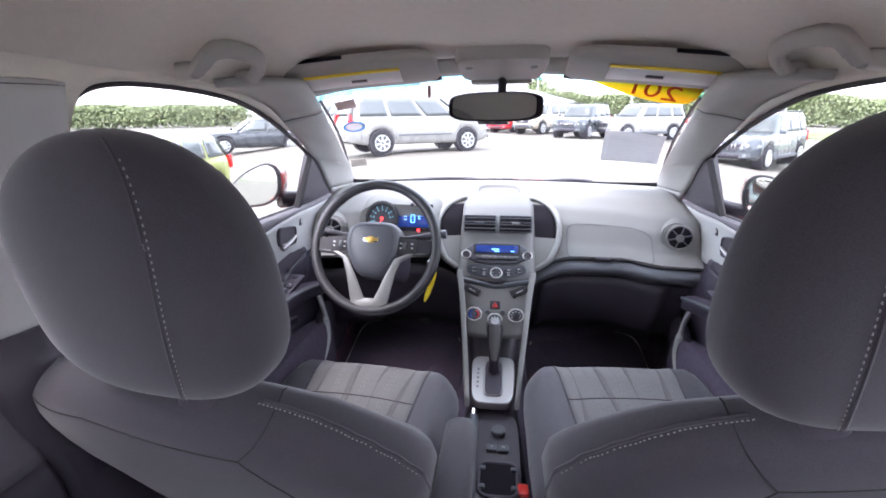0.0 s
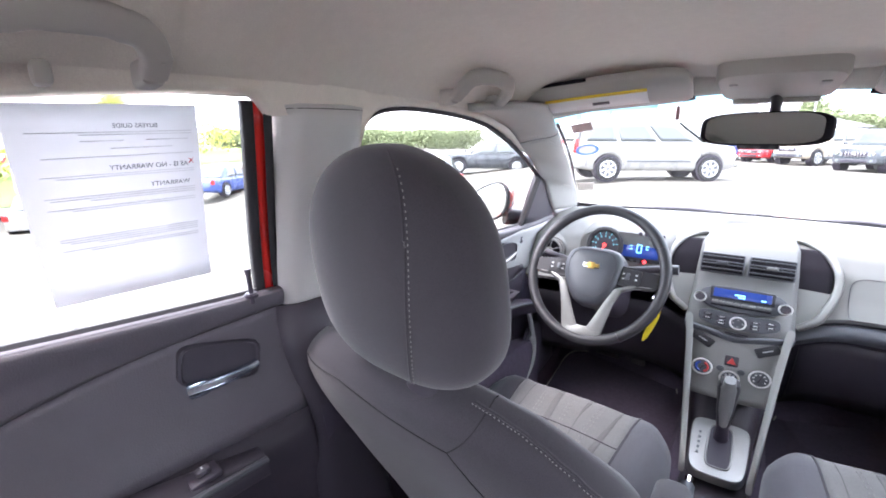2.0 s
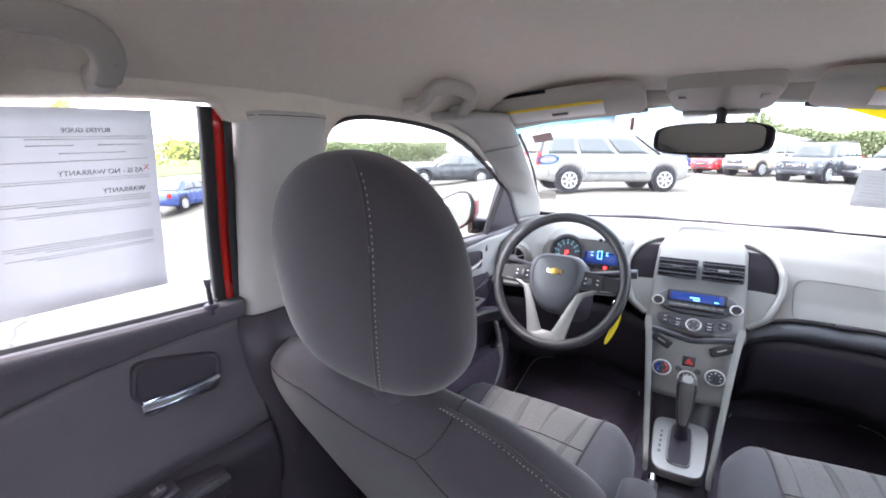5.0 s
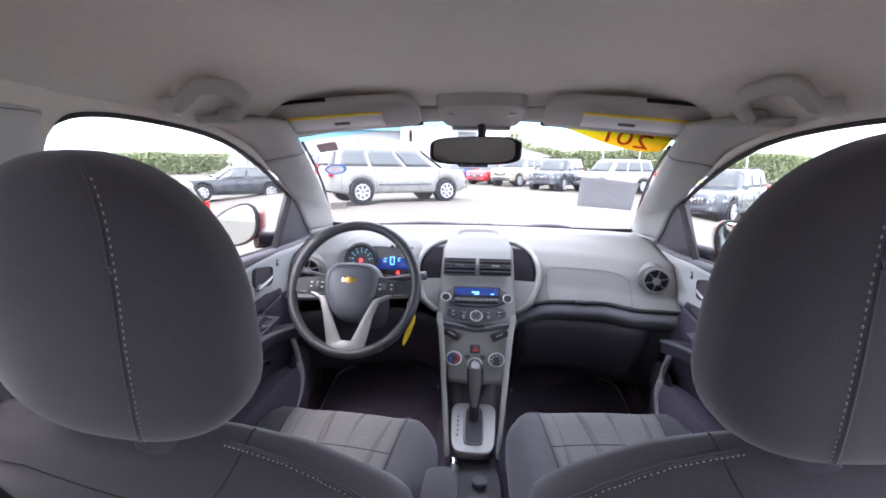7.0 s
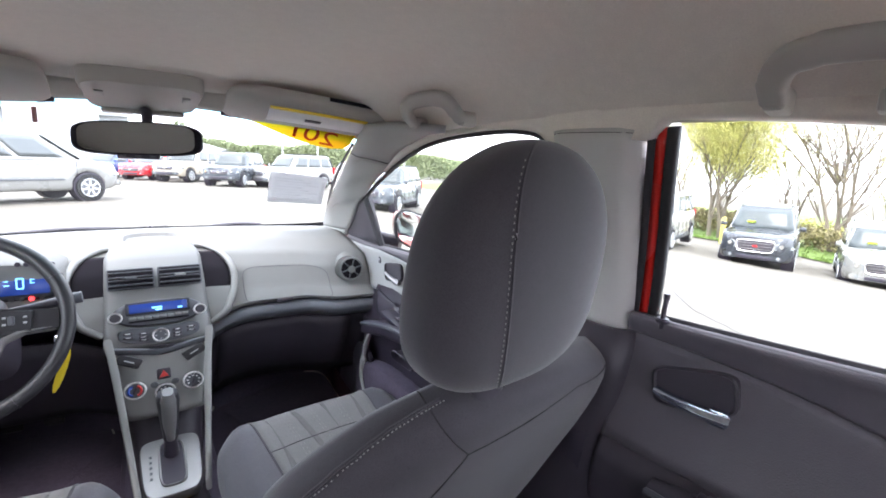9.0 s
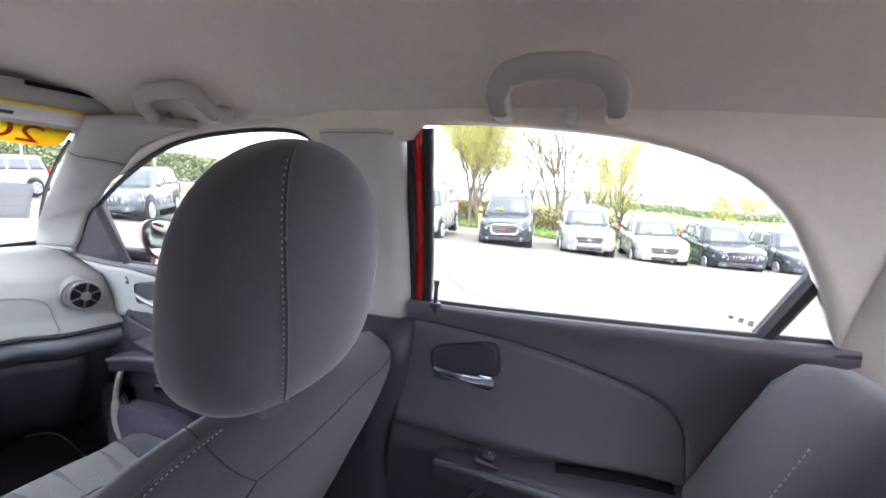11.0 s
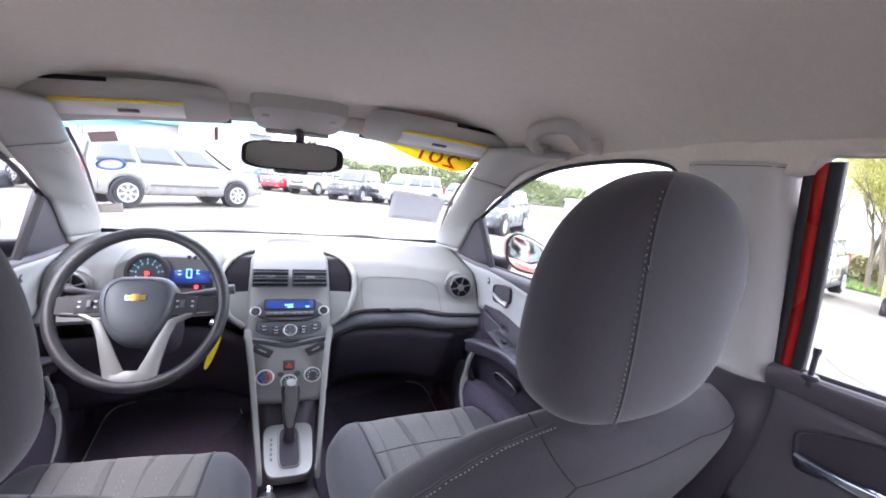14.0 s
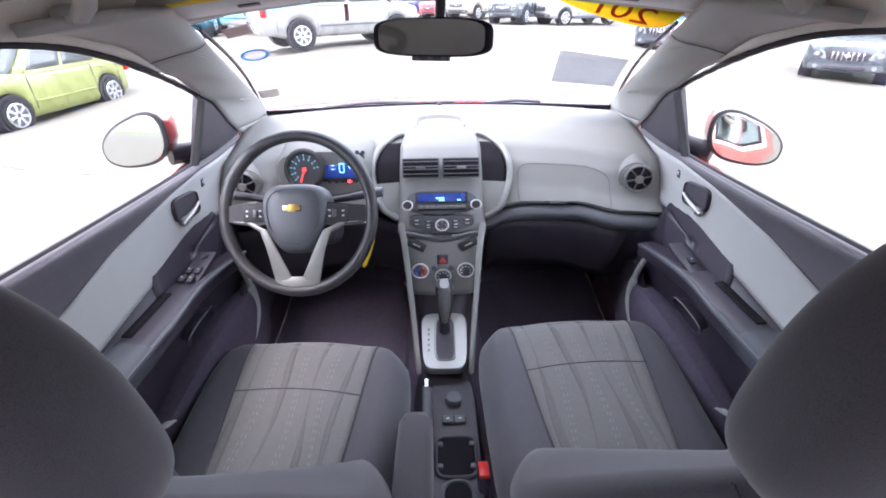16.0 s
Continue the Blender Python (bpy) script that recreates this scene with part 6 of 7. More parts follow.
def buyers_guide():
    s = -1
    def P(y, z, off=0.0):
        return Vector((s * (side_x(z) - 0.004 - off), y, z))
    y0, y1, z0, z1 = 0.510, 0.712, 1.035, 1.282
    ob = part("window_form", sheet(lambda u, v: P(y0 + (y1 - y0) * u + 0.006 * (1 - v), z0 + (z1 - z0) * v), span(0, 1, 4), span(0, 1, 10)), M["form_paper"])
    thick(ob, 0.0005, (-1, 0, 0))
    tagged(ob, "large white printed warranty form taped to the rear window", "paper form")
    def bar(ya, yb, z, h):
        thick(part("print_line", sheet(lambda u, v: P(ya - 0.021 + (yb - ya) * u, z + h * v, 0.0016), (0, 1), (0, 1)), M["grey_print"], ob), 0.0003, (-1, 0, 0))
    for za, yy0, yy1, h in ((1.250, 0.55, 0.725, 0.0009), (1.247, 0.60, 0.725, 0.0008), (1.240, 0.60, 0.645, 0.0009), (1.240, 0.67, 0.72, 0.0009), (1.231, 0.63, 0.70, 0.0008), (1.222, 0.56, 0.725, 0.0009), (1.201, 0.555, 0.725, 0.0007), (1.198, 0.57, 0.725, 0.0007), (1.176, 0.555, 0.725, 0.0008), (1.173, 0.56, 0.725, 0.0008), (1.170, 0.60, 0.725, 0.0008), (1.162, 0.555, 0.725, 0.0008), (1.159, 0.58, 0.725, 0.0008),
                           (1.124, 0.56, 0.725, 0.0008), (1.121, 0.56, 0.725, 0.0008), (1.118, 0.57, 0.725, 0.0008), (1.115, 0.60, 0.725, 0.0008), (1.109, 0.56, 0.725, 0.0008), (1.106, 0.59, 0.725, 0.0008)):
        bar(yy0, yy1, za, h)
    for words, yy, zz, size, mt in (("BUYERS GUIDE", 0.638, 1.257, 0.0075, "hub"), ("AS IS - NO WARRANTY", 0.650, 1.208, 0.0088, "hub"), ("WARRANTY", 0.672, 1.184, 0.0088, "hub"), ("X", 0.700, 1.211, 0.010, "hazard")):
        tm = text_mesh(words, size, 0.0003)
        lean = math.atan2(side_x(zz - 0.05) - side_x(zz + 0.05), 0.1)
        m = Matrix.Translation(P(yy, zz, 0.0045)) @ Matrix.Rotation(lean, 4, "Y") @ Matrix.Rotation(radians(90), 4, "Z") @ Matrix.Rotation(radians(90), 4, "X") @ Matrix.Diagonal((-1, 1, 1, 1))
        bmesh.ops.transform(tm, matrix=m, verts=tm.verts)
        part("print", tm, M[mt], ob, "mirrored printed words", smooth=0)
    for q in (-1, 1):
        etch = bmesh.new()
        for j in range(3):
            p = Vector((q * (side_x(1.03) + 0.002), 0.235 + 0.016 * j, 1.027 + 0.003 * j))
            box(etch, p, (0.0006, 0.008, 0.009 - 0.002 * j))
        e = part("glass_mark", etch, M["grey_print"])
        tagged(e, "small etched mark in the window corner", "glass mark")


buyers_guide()


# ---- door mirrors, wipers ----
def door_mirror(s):
    m = thing("door_mirror", "red door mirror with black trim and silvered glass", "door mirror", "door mirrors")
    c = Vector((0.846, 1.732, 0.984)) if s > 0 else Vector((-0.832, 1.732, 1.008))
    rt = Matrix.Rotation(radians(-3 if s < 0 else -12), 4, "Z")
    R = rt.to_3x3()
    def ring(a, b, dep):
        """Taller towards the car, drooping and narrower at its outer end."""
        return [c + R @ Vector((px, dep, pz * (1 - 0.20 * s * px / 0.106) - 0.026 * (px * s / 0.106))) for px, pz in superloop(a, b, 2.5, 40)]
    part("shell", loft([ring(0.042, 0.026, 0.105), ring(0.080, 0.052, 0.085), ring(0.100, 0.063, 0.045), ring(0.106, 0.067, 0.0)]), M["red"], m, "glossy red shell")
    part("bezel", loft([ring(0.106, 0.067, 0.001), ring(0.107, 0.068, -0.010), ring(0.101, 0.062, -0.013)]), M["rubber"], m, "black bezel")
    part("glass", loft([ring(0.100, 0.061, -0.0125), ring(0.098, 0.059, -0.0145)]), M["mirror"], m, "silvered glass")
    part("foot", tube([c + Vector((-s * 0.07, 0.03, -0.045)), Vector((s * 0.70, 1.83, 0.955))], 0.026, n=10), M["black"], m, "black mirror foot")
    part("foot_cover", tube([c + Vector((-s * 0.06, 0.04, -0.06)), Vector((s * 0.715, 1.85, 0.935))], 0.022, n=10), M["black"], m, "dark foot cover")


for s in (-1, 1):
    door_mirror(s)
for x0, x1 in ((-0.40, 0.06), (0.22, 0.55)):
    w = thing("wiper", "black wiper arm at the foot of the windscreen", "wiper", "wipers")
    part("blade", tube([(x0 + (x1 - x0) * t, 2.395 - 0.10 * ((x0 + (x1 - x0) * t) / 0.65) ** 2, 0.930 + 0.008 * t) for t in span(0, 1, 12)], 0.006, n=6), M["rubber"], w)
    part("arm", tube([(x0 - 0.05 + (x1 - x0 - 0.1) * t, 2.40, 0.928 + 0.014 * math.sin(math.pi * t * 0.8)) for t in span(0, 1, 10)], 0.007, n=6), M["black"], w)
# floor mats
for s in (-1, 1):
    fm = thing("floor_mat", "black floor mat with a pale stitched edge", "floor mat", "floor mats")
    lp_ = superloop(0.235, 0.25, 5, 36)
    part("mat", loft([[Vector((s * 0.38 + p[0], 1.88 + p[1], z + 0.35 * max(0, p[1] - 0.1))) for p in lp_] for z in (0.232, 0.242)]), M["carpet"], fm)
    part("edge", tube([Vector((s * 0.38 + p[0], 1.88 + p[1], 0.243 + 0.35 * max(0, p[1] - 0.1))) for p in lp_], 0.0032, closed=True, n=6), M["roof_plastic"], fm, "pale edge binding")


# ---- the cabin, bent to fit the camera's view ----
def fit_cabin_to_view(p):
    """Bends the straight plan above to fit the camera's view: narrower towards the windscreen, doors swept back, roof
    lower.
    """
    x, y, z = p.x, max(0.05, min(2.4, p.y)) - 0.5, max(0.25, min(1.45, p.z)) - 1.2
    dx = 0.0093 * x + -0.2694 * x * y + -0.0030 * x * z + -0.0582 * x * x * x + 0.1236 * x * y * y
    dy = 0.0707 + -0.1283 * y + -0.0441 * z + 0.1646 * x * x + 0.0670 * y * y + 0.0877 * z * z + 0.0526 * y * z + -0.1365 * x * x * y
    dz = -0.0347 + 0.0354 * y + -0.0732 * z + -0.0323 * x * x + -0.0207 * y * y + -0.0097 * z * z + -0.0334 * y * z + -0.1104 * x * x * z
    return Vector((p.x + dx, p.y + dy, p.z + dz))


fitted = set()
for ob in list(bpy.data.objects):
    if ob.type == "MESH" and ob.data.name not in fitted:
        fitted.add(ob.data.name)
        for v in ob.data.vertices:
            v.co = fit_cabin_to_view(v.co)
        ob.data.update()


# ---- the car park ----
def ground_z(x, y):
    """Ground height, sloped to fit the camera's view: it falls to both sides of the car, and on beyond the verge."""
    r = math.hypot(x, y - 0.5)
    a = max(0.0, abs(x) - 3.0)
    if x > 0:
        side = max(0.012, 0.098 - 0.0045 * max(0.0, min(8.0, y - 2)) - 0.0018 * max(0.0, y - 10)) * min(22.0, a) + 0.062 * max(0.0, min(a, 500.0) - 24.0) * max(0.0, min(1.0, 2.0 - 1.25 * (y - 0.5) / max(1.0, x)))
    else:
        k = 1 - max(0.0, min(1.0, (y - 9) / 12))
        side = (0.125 * min(a, 11.0) + 0.05 * max(0.0, min(a, 22.0) - 11.0)) * k * k * (3 - 2 * k)
    ahead = max(0.0, min(1.0, ((y - 0.5) / (r + 1e-6) - 0.84) / 0.12))
    return -(0.030 - 0.026 * ahead * ahead * (3 - 2 * ahead)) * max(0.0, min(24.0, r - 2.5)) - side


def build_ground():
    def ax(lim, dense):
        pos = [dense * i / 30 for i in range(31)] + [dense * (lim / dense) ** (i / 14) for i in range(1, 15)]
        return sorted({-p for p in pos} | set(pos))
    ob = part("ground", sheet(lambda u, v: (u, v, ground_z(u, v) - 0.002), ax(900, 45), ax(900, 45)), M["asphalt"], smooth=80)
    tagged(ob, "pale worn asphalt of a car dealer's lot", "asphalt", kind="structure")
    rng = random.Random(5)
    for (x, y), (ex, ey), n in (((8.4, 5.95), (4.1, 2.05), 60), ((6.6, 4.6), (9.2, 5.6), 30), ((-2.6, 4.4), (-7.0, 6.9), 60), ((-4.0, 1.6), (-8.5, 3.2), 50), ((6, 11), (9.5, 13.0), 40)):
        pts = []
        side = Vector((ey - y, x - ex, 0)).normalized()
        for i in range(n + 1):
            t = i / n
            q = Vector((x + (ex - x) * t, y + (ey - y) * t, 0)) + side * (0.20 * noise.noise(Vector((t * 3.5, x, 0))) + 0.07 * noise.noise(Vector((t * 14, y, 3))))
            pts.append(Vector((q.x, q.y, ground_z(q.x, q.y) + 0.002)))
        tagged(part("pavement_crack", tube(pts, 0.014, n=5, squash=0.25), M["crack"]), "thin dark crack in the asphalt", "crack", kind="structure")
    # verge
    def verge(u, v):
        x, y = 23.2 + 500 * u ** 3 + 0.25 * math.sin(v * 0.9), v * (1 + 9 * u ** 3)
        return (x, y, ground_z(x, y) + 0.05)
    ob = part("grass_verge", sheet(verge, span(0, 1, 26), span(-60, 45, 110)), M["grass"], smooth=80)
    tagged(ob, "bright green grass verge beside the lot", "grass", kind="structure")
    def verge2(u, v):
        x, y = -34 - 90 * u ** 2, v
        return (x, y, ground_z(x, y) + 0.05 + 0.5 * u)
    tagged(part("grass_bank", sheet(verge2, span(0, 1, 12), span(-70, 40, 60)), M["grass"], smooth=80), "green grass bank beyond the lot", "grass", kind="structure")
    tufts = bmesh.new()
    for i in range(2600):
        u, v = rng.random() ** 0.8 * 0.21, rng.uniform(-14, 24)
        p = Vector(verge(u, v))
        a = rng.uniform(0, 6.28)
        h = rng.uniform(0.06, 0.16)
        d = Vector((math.cos(a), math.sin(a), 0)) * 0.05
        vs = [tufts.verts.new(p - d), tufts.verts.new(p + d), tufts.verts.new(p + Vector((rng.uniform(-.05, .05), rng.uniform(-.05, .05), h)))]
        tufts.faces.new(vs)
    tagged(part("grass_tufts", tufts, M["grass"], smooth=0), "tufts of green grass on the verge", "grass", kind="stuff")


build_ground()


# ---- outside of the car that the camera sits in ----
def car_outside():
    def shell(u, v):
        y = 2.36 + 1.10 * v
        w = 0.72 - 0.02 * v - 0.22 * max(0.0, (v - 0.75) / 0.25) ** 2
        top = 0.80 - 0.10 * v - 0.12 * max(0.0, (v - 0.8) / 0.2) ** 2
        a = math.pi * u
        c, sn = math.cos(a), math.sin(a)
        arch = max(0.0, 1 - ((y - 2.80) / 0.36) ** 2) ** 0.5 if abs(y - 2.80) < 0.36 else 0.0
        z0 = 0.24 + 0.40 * arch
        return (w * math.copysign(abs(c) ** 0.3, c), y, z0 + (top - z0) * sn ** 0.4)
    nose = part("body_nose", sheet(shell, span(0, 1, 33), span(0, 1, 30)), M["red"])
    thick(nose, 0.01, (0, 0, -1))
    tagged(nose, "red painted wings and nose of the car", "car body", kind="structure")
    tail = part("body_tail", loft([[Vector((px, y, 0.60 + pz)) for px, pz in superloop(w, h, 5, 32)] for y, w, h in ((-0.62, 0.76, 0.33), (-0.85, 0.75, 0.32), (-1.05, 0.70, 0.28), (-1.10, 0.62, 0.22))]), M["red"])
    tagged(tail, "red painted tail of the car", "car body", kind="structure")
    for sx in (-1, 1):
        for y in (2.80, -0.35):
            w = thing("wheel", "black tyre on a silver rim under the car", "wheel", "wheels of the car", at=pose(sx * 0.70, y, ground_z(sx * 0.70, y)))
            m = Matrix.Rotation(radians(90), 4, "Y")
            part("tyre", disc(bmesh.new(), (0, 0, 0.305), 0.305, 0.19, m, 32, 0.03), M["tyre"], w)
            part("rim", disc(bmesh.new(), (sx * 0.092, 0, 0.305), 0.20, 0.012, m, 28, 0.004), M["rim"], w)


car_outside()


# ---- vehicles ----
def vehicle(name, label, cat, L, W, H, kind, color, at, heading, grille="dark", scale_glass=0.62, tail=False, group="parked vehicles", mark=None):
    """A parked vehicle; at: the ground point under its middle; heading: degrees, 0 points along +y."""
    x, y = at
    v = thing(name, label, cat, group, at=pose(x, y, ground_z(x, y), 0, 0, heading))
    half = L / 2
    r = 0.33 if kind in ("sedan", "hatch") else 0.36
    ax0, ax1 = -half + 0.20 * L, half - 0.19 * L
    clear = 0.21 if kind in ("sedan", "hatch") else 0.30
    belt = H * scale_glass
    hood = {"sedan": 0.60 * H, "hatch": 0.62 * H, "suv": 0.59 * H, "van": 0.56 * H}[kind]
    # side outline along y (front is +y), as height over length, with wheel arches below
    if kind == "sedan":
        gh = (-half + 0.14 * L, -half + 0.27 * L, half - 0.46 * L, half - 0.29 * L)
    elif kind == "van":
        gh = (-half + 0.01 * L, -half + 0.05 * L, half - 0.38 * L, half - 0.19 * L)
    elif kind == "hatch":
        gh = (-half + 0.01 * L, -half + 0.09 * L, half - 0.42 * L, half - 0.24 * L)
    else:
        gh = (-half + 0.01 * L, -half + 0.06 * L, half - 0.40 * L, half - 0.29 * L)
    def top(yy):
        t = (yy + half) / L
        if yy > gh[3]:
            q = (yy - gh[3]) / (half - gh[3])
            return belt + 0.01 - (belt - hood) * min(1, q * 1.3) - (0.06 if kind == "suv" else 0.16) * H * max(0, (q - 0.72) / 0.28) ** 2.2
        if yy < gh[0] + 0.03:
            q = (gh[0] + 0.03 - yy) / (gh[0] + 0.03 + half + 1e-6)
            return belt + 0.015 - 0.05 * H * q ** 2 - 0.10 * max(0, (q - 0.8) / 0.2)
        return belt + 0.015
    def bottom(yy):
        z = clear + 0.10 * max(0, (abs(yy) - half + 0.5) / 0.5)
        for a in (ax0, ax1):
            d = abs(yy - a)
            ra = r + 0.055
            if d < ra:
                z = max(z, r + math.sqrt(max(0, ra * ra - d * d)) * 0.98)
        return z
    ys = sorted(set(span(-half, half, 64) + [a + e * (r + 0.055) for a in (ax0, ax1) for e in (-1, -0.98, 0.98, 1)]))
    def plan(yy):
        q = abs(yy) / half
        return W / 2 * (0.985 - 0.09 * max(0, (q - 0.6) / 0.4) ** 2 - 0.22 * max(0, (q - 0.86) / 0.14) ** 2)
    rings = []
    for yy in ys:
        zb, zt, w = bottom(yy), top(yy), plan(yy)
        prof = []
        for k, f in ((0.90, 0.0), (0.975, 0.10), (1.0, 0.34), (1.0, 0.55), (0.985, 0.80), (0.955, 0.94), (0.90, 1.0)):
            prof.append((w * k, zb + (zt - zb) * f))
        crown = 0.02 * H
        loop = [Vector((px, yy, pz)) for px, pz in prof] + [Vector((w * q, yy, zt + crown * (1 - q * q))) for q in (0.6, 0.3, -0.3, -0.6)] + [Vector((-px, yy, pz)) for px, pz in prof[::-1]]
        rings.append(loop)
    body = part("body", loft(rings), color, v, smooth=50)
    # cabin
    wb, wr = W / 2 * 0.955, W / 2 * 0.77
    def cabin_ring(t, grow=0.0):
        ease = t ** 0.92
        y0, y1 = gh[0] + (gh[1] - gh[0]) * ease - grow, gh[3] + (gh[2] - gh[3]) * ease + grow
        w = wb + (wr - wb) * ease + grow
        z = belt - 0.01 + (H - belt) * t
        c, hl = (y0 + y1) / 2, (y1 - y0) / 2
        return [Vector((px, c + py, z)) for px, py in superloop(w, hl, 7, 48)]
    top_rings = [cabin_ring(t) for t in span(0, 0.9, 7)] + [[Vector((p.x * k, (p.y - (gh[1] + gh[2]) / 2) * k + (gh[1] + gh[2]) / 2, H * zz)) for p in cabin_ring(0.93)] for k, zz in ((0.97, 0.985), (0.90, 0.998), (0.6, 1.0))]
    part("cabin", loft(top_rings), color, v, smooth=50)
    # panes
    def pane(nm, f, lab=""):
        ob = part(nm, sheet(f, span(0, 1, 8), span(0, 1, 5)), M["pale_tint"] if nm == "windscreen" else M["tint"], v, lab)
        thick(ob, 0.012)
    t0, t1 = 0.10, 0.86
    def side_pt(s, yy_frac, t):
        ease = t ** 0.92
        y0, y1 = gh[0] + (gh[1] - gh[0]) * ease, gh[3] + (gh[2] - gh[3]) * ease
        w = wb + (wr - wb) * ease
        yy = y0 + (y1 - y0) * yy_frac
        q = abs(2 * yy_frac - 1)
        return Vector((s * (w * (1 - min(1, q) ** 7) ** (1 / 7) + 0.006), yy, belt - 0.01 + (H - belt) * t))
    cuts = [(0.07, 0.30), (0.33, 0.61), (0.64, 0.90)] if kind != "sedan" else [(0.12, 0.48), (0.52, 0.88)]
    for s in (-1, 1):
        for a, b in cuts:
            pane("side_window", lambda u, t, s=s, a=a, b=b: side_pt(s, a + (b - a) * u, t0 + (t1 - t0) * t))
    def end_pt(e, u, t):
        ease = t ** 0.92
        yy = (gh[3] + (gh[2] - gh[3]) * ease) if e > 0 else (gh[0] + (gh[1] - gh[0]) * ease)
        w = (wb + (wr - wb) * ease) * 0.90
        return Vector((w * u, yy + e * (0.012 - 0.03 * abs(u) ** 3), belt - 0.01 + (H - belt) * t))
    pane("windscreen", lambda u, t: end_pt(1, 2 * u - 1, 0.06 + 0.84 * t), "windscreen glass")
    pane("rear_window", lambda u, t: end_pt(-1, 2 * u - 1, 0.10 + 0.76 * t), "rear window glass")
    # wheels
    for s in (-1, 1):
        for a in (ax0, ax1):
            m = Matrix.Rotation(radians(90), 4, "Y")
            cx = s * (W / 2 - 0.105)
            ty = part("wheel", disc(bmesh.new(), (cx, a, r), r, 0.22, m, 28, 0.03), M["tyre"], v, "black tyre")
            rim_ = bmesh.new()
            part("rim_well", disc(bmesh.new(), (cx + s * 0.110, a, r), r * 0.66, 0.008, m, 28), M["hub"], ty)
            tube([(cx + s * 0.116, a + r * 0.64 * math.cos(w), r + r * 0.64 * math.sin(w)) for w in span(0, 2 * math.pi * 27 / 28, 28)], 0.018, closed=True, n=5, bm=rim_)
            for j in range(7):
                box(rim_, Vector((cx + s * 0.117, a, r)) + Matrix.Rotation(j * 2 * math.pi / 7, 3, "X") @ Vector((0, 0, r * 0.36)), (0.012, 0.05, r * 0.5), 0.004, Matrix.Rotation(j * 2 * math.pi / 7, 4, "X"))
            part("rim", rim_, M["rim"], ty, "silver alloy rim")
            part("arch", disc(bmesh.new(), (s * (W / 2 - 0.16), a, r + 0.01), r + 0.035, 0.27, m, 28), M["black"], v)
    # front: grille, lamps, bumper
    fz = top(half - 0.05)
    gw = W * 0.30
    gz = (clear + fz) / 2 + (0.13 if kind == "suv" else 0.16) * (fz - clear)
    gmat = {"dark": M["black"], "chrome": M["chrome"], "body": color}[grille]
    gh_ = (0.46 if grille == "chrome" else 0.32) * (fz - clear)
    g = part("grille", loft([[Vector((px * (1 + 0.10 * pz / gh_), yy - 0.03 * px * px, gz + 0.02 + pz)) for px, pz in superloop(gw * 0.78 * k, gh_ / 2 * k, 6, 28)] for yy, k in ((half - 0.06, 1.0), (half + 0.006, 1.0), (half + 0.010, 0.94))]), M["black"], v, "black grille")
    if grille == "chrome":
        part("grille_frame", tube([Vector((px * (1 + 0.10 * pz / gh_), half + 0.012 - 0.03 * px * px, gz + 0.02 + pz)) for px, pz in superloop(gw * 0.80, gh_ / 2 * 1.02, 6, 28)], 0.020, closed=True, n=6), M["chrome"], g, "chrome grille frame")
    if kind == "suv" and grille == "dark":
        for j in range(7):
            part("grille_slot", boxed((-0.30 + 0.10 * j, half + 0.008, gz + 0.02), (0.022, 0.02, gh_ * 0.9), 0.006), M["chrome"], g)
    else:
        for j in range(3):
            part("grille_bar", tube([(gw * 0.74 * k, half + 0.016, gz + 0.02 + gh_ * 0.26 * (j - 1)) for k in span(-1, 1, 7)], 0.012, n=5), M["chrome"], g)
    part("badge", boxed((0, half + 0.020, gz + 0.02), (0.11, 0.012, 0.06), 0.012), M["tail"] if color is DARK and grille == "chrome" else M["chrome"], v)
    for s in (-1, 1):
        lamp = [[Vector((s * (W * 0.345 + px * (1 - 0.25 * pz / 0.09)), half - 0.035 - 0.8 * max(0.0, W * 0.345 + px - 0.56) + dy, gz + 0.06 + pz + 0.12 * px)) for px, pz in superloop(W * 0.112 * k, (0.165 if kind == "suv" else 0.135) * (fz - clear) * k, 4 if kind == "suv" else 3, 22)] for dy, k in ((-0.06, 1.05), (0.035, 1.0), (0.045, 0.85))]
        hl = part("headlamp", loft(lamp), M["lens"], v, "clear headlamp")
        part("reflector", disc(bmesh.new(), (s * W * 0.33, half - 0.005, gz + 0.06), 0.055, 0.04, Matrix.Rotation(radians(90), 4, "X"), 16, 0.006), M["chrome"], hl)
        part("bonnet_line", tube([(s * (W * 0.33 - 0.05 * t), half - 0.16 - (half - 0.16 - gh[3]) * t, top(half - 0.16 - (half - 0.16 - gh[3]) * t) + 0.012) for t in span(0, 1, 8)], 0.006, n=4), M["hub"], v)
        part("fog_lamp", disc(bmesh.new(), (s * W * 0.31, half + 0.012, clear + 0.17), 0.05, 0.05, Matrix.Rotation(radians(90), 4, "X"), 18, 0.006), M["lens"], v)
        part("tail_lamp", boxed((s * W * 0.405, -half + 0.055, belt - 0.12 if kind != "van" else belt - 0.08), (W * 0.10, 0.10, 0.24 if kind == "sedan" else 0.36), 0.02), M["tail"], v, "red tail lamp")
        part("door_mirror", boxed((s * (W / 2 + 0.07), gh[3] - 0.12, belt + 0.09), (0.17, 0.09, 0.13), 0.035), color, v)
        for yy in (gh[1] + 0.30 * (gh[2] - gh[1]) + 0.1, gh[2] - 0.06):
            part("door_handle", boxed((s * (plan(yy) + 0.004), yy - 0.15, belt - 0.10), (0.03, 0.16, 0.03), 0.01), color, v)
        part("rub_strip", boxed((s * (W / 2 - 0.002), 0, clear + 0.36 * (belt - clear)), (0.02, (ax1 - ax0) * 0.62, 0.045), 0.008), M["hub"] if kind == "van" else color, v)
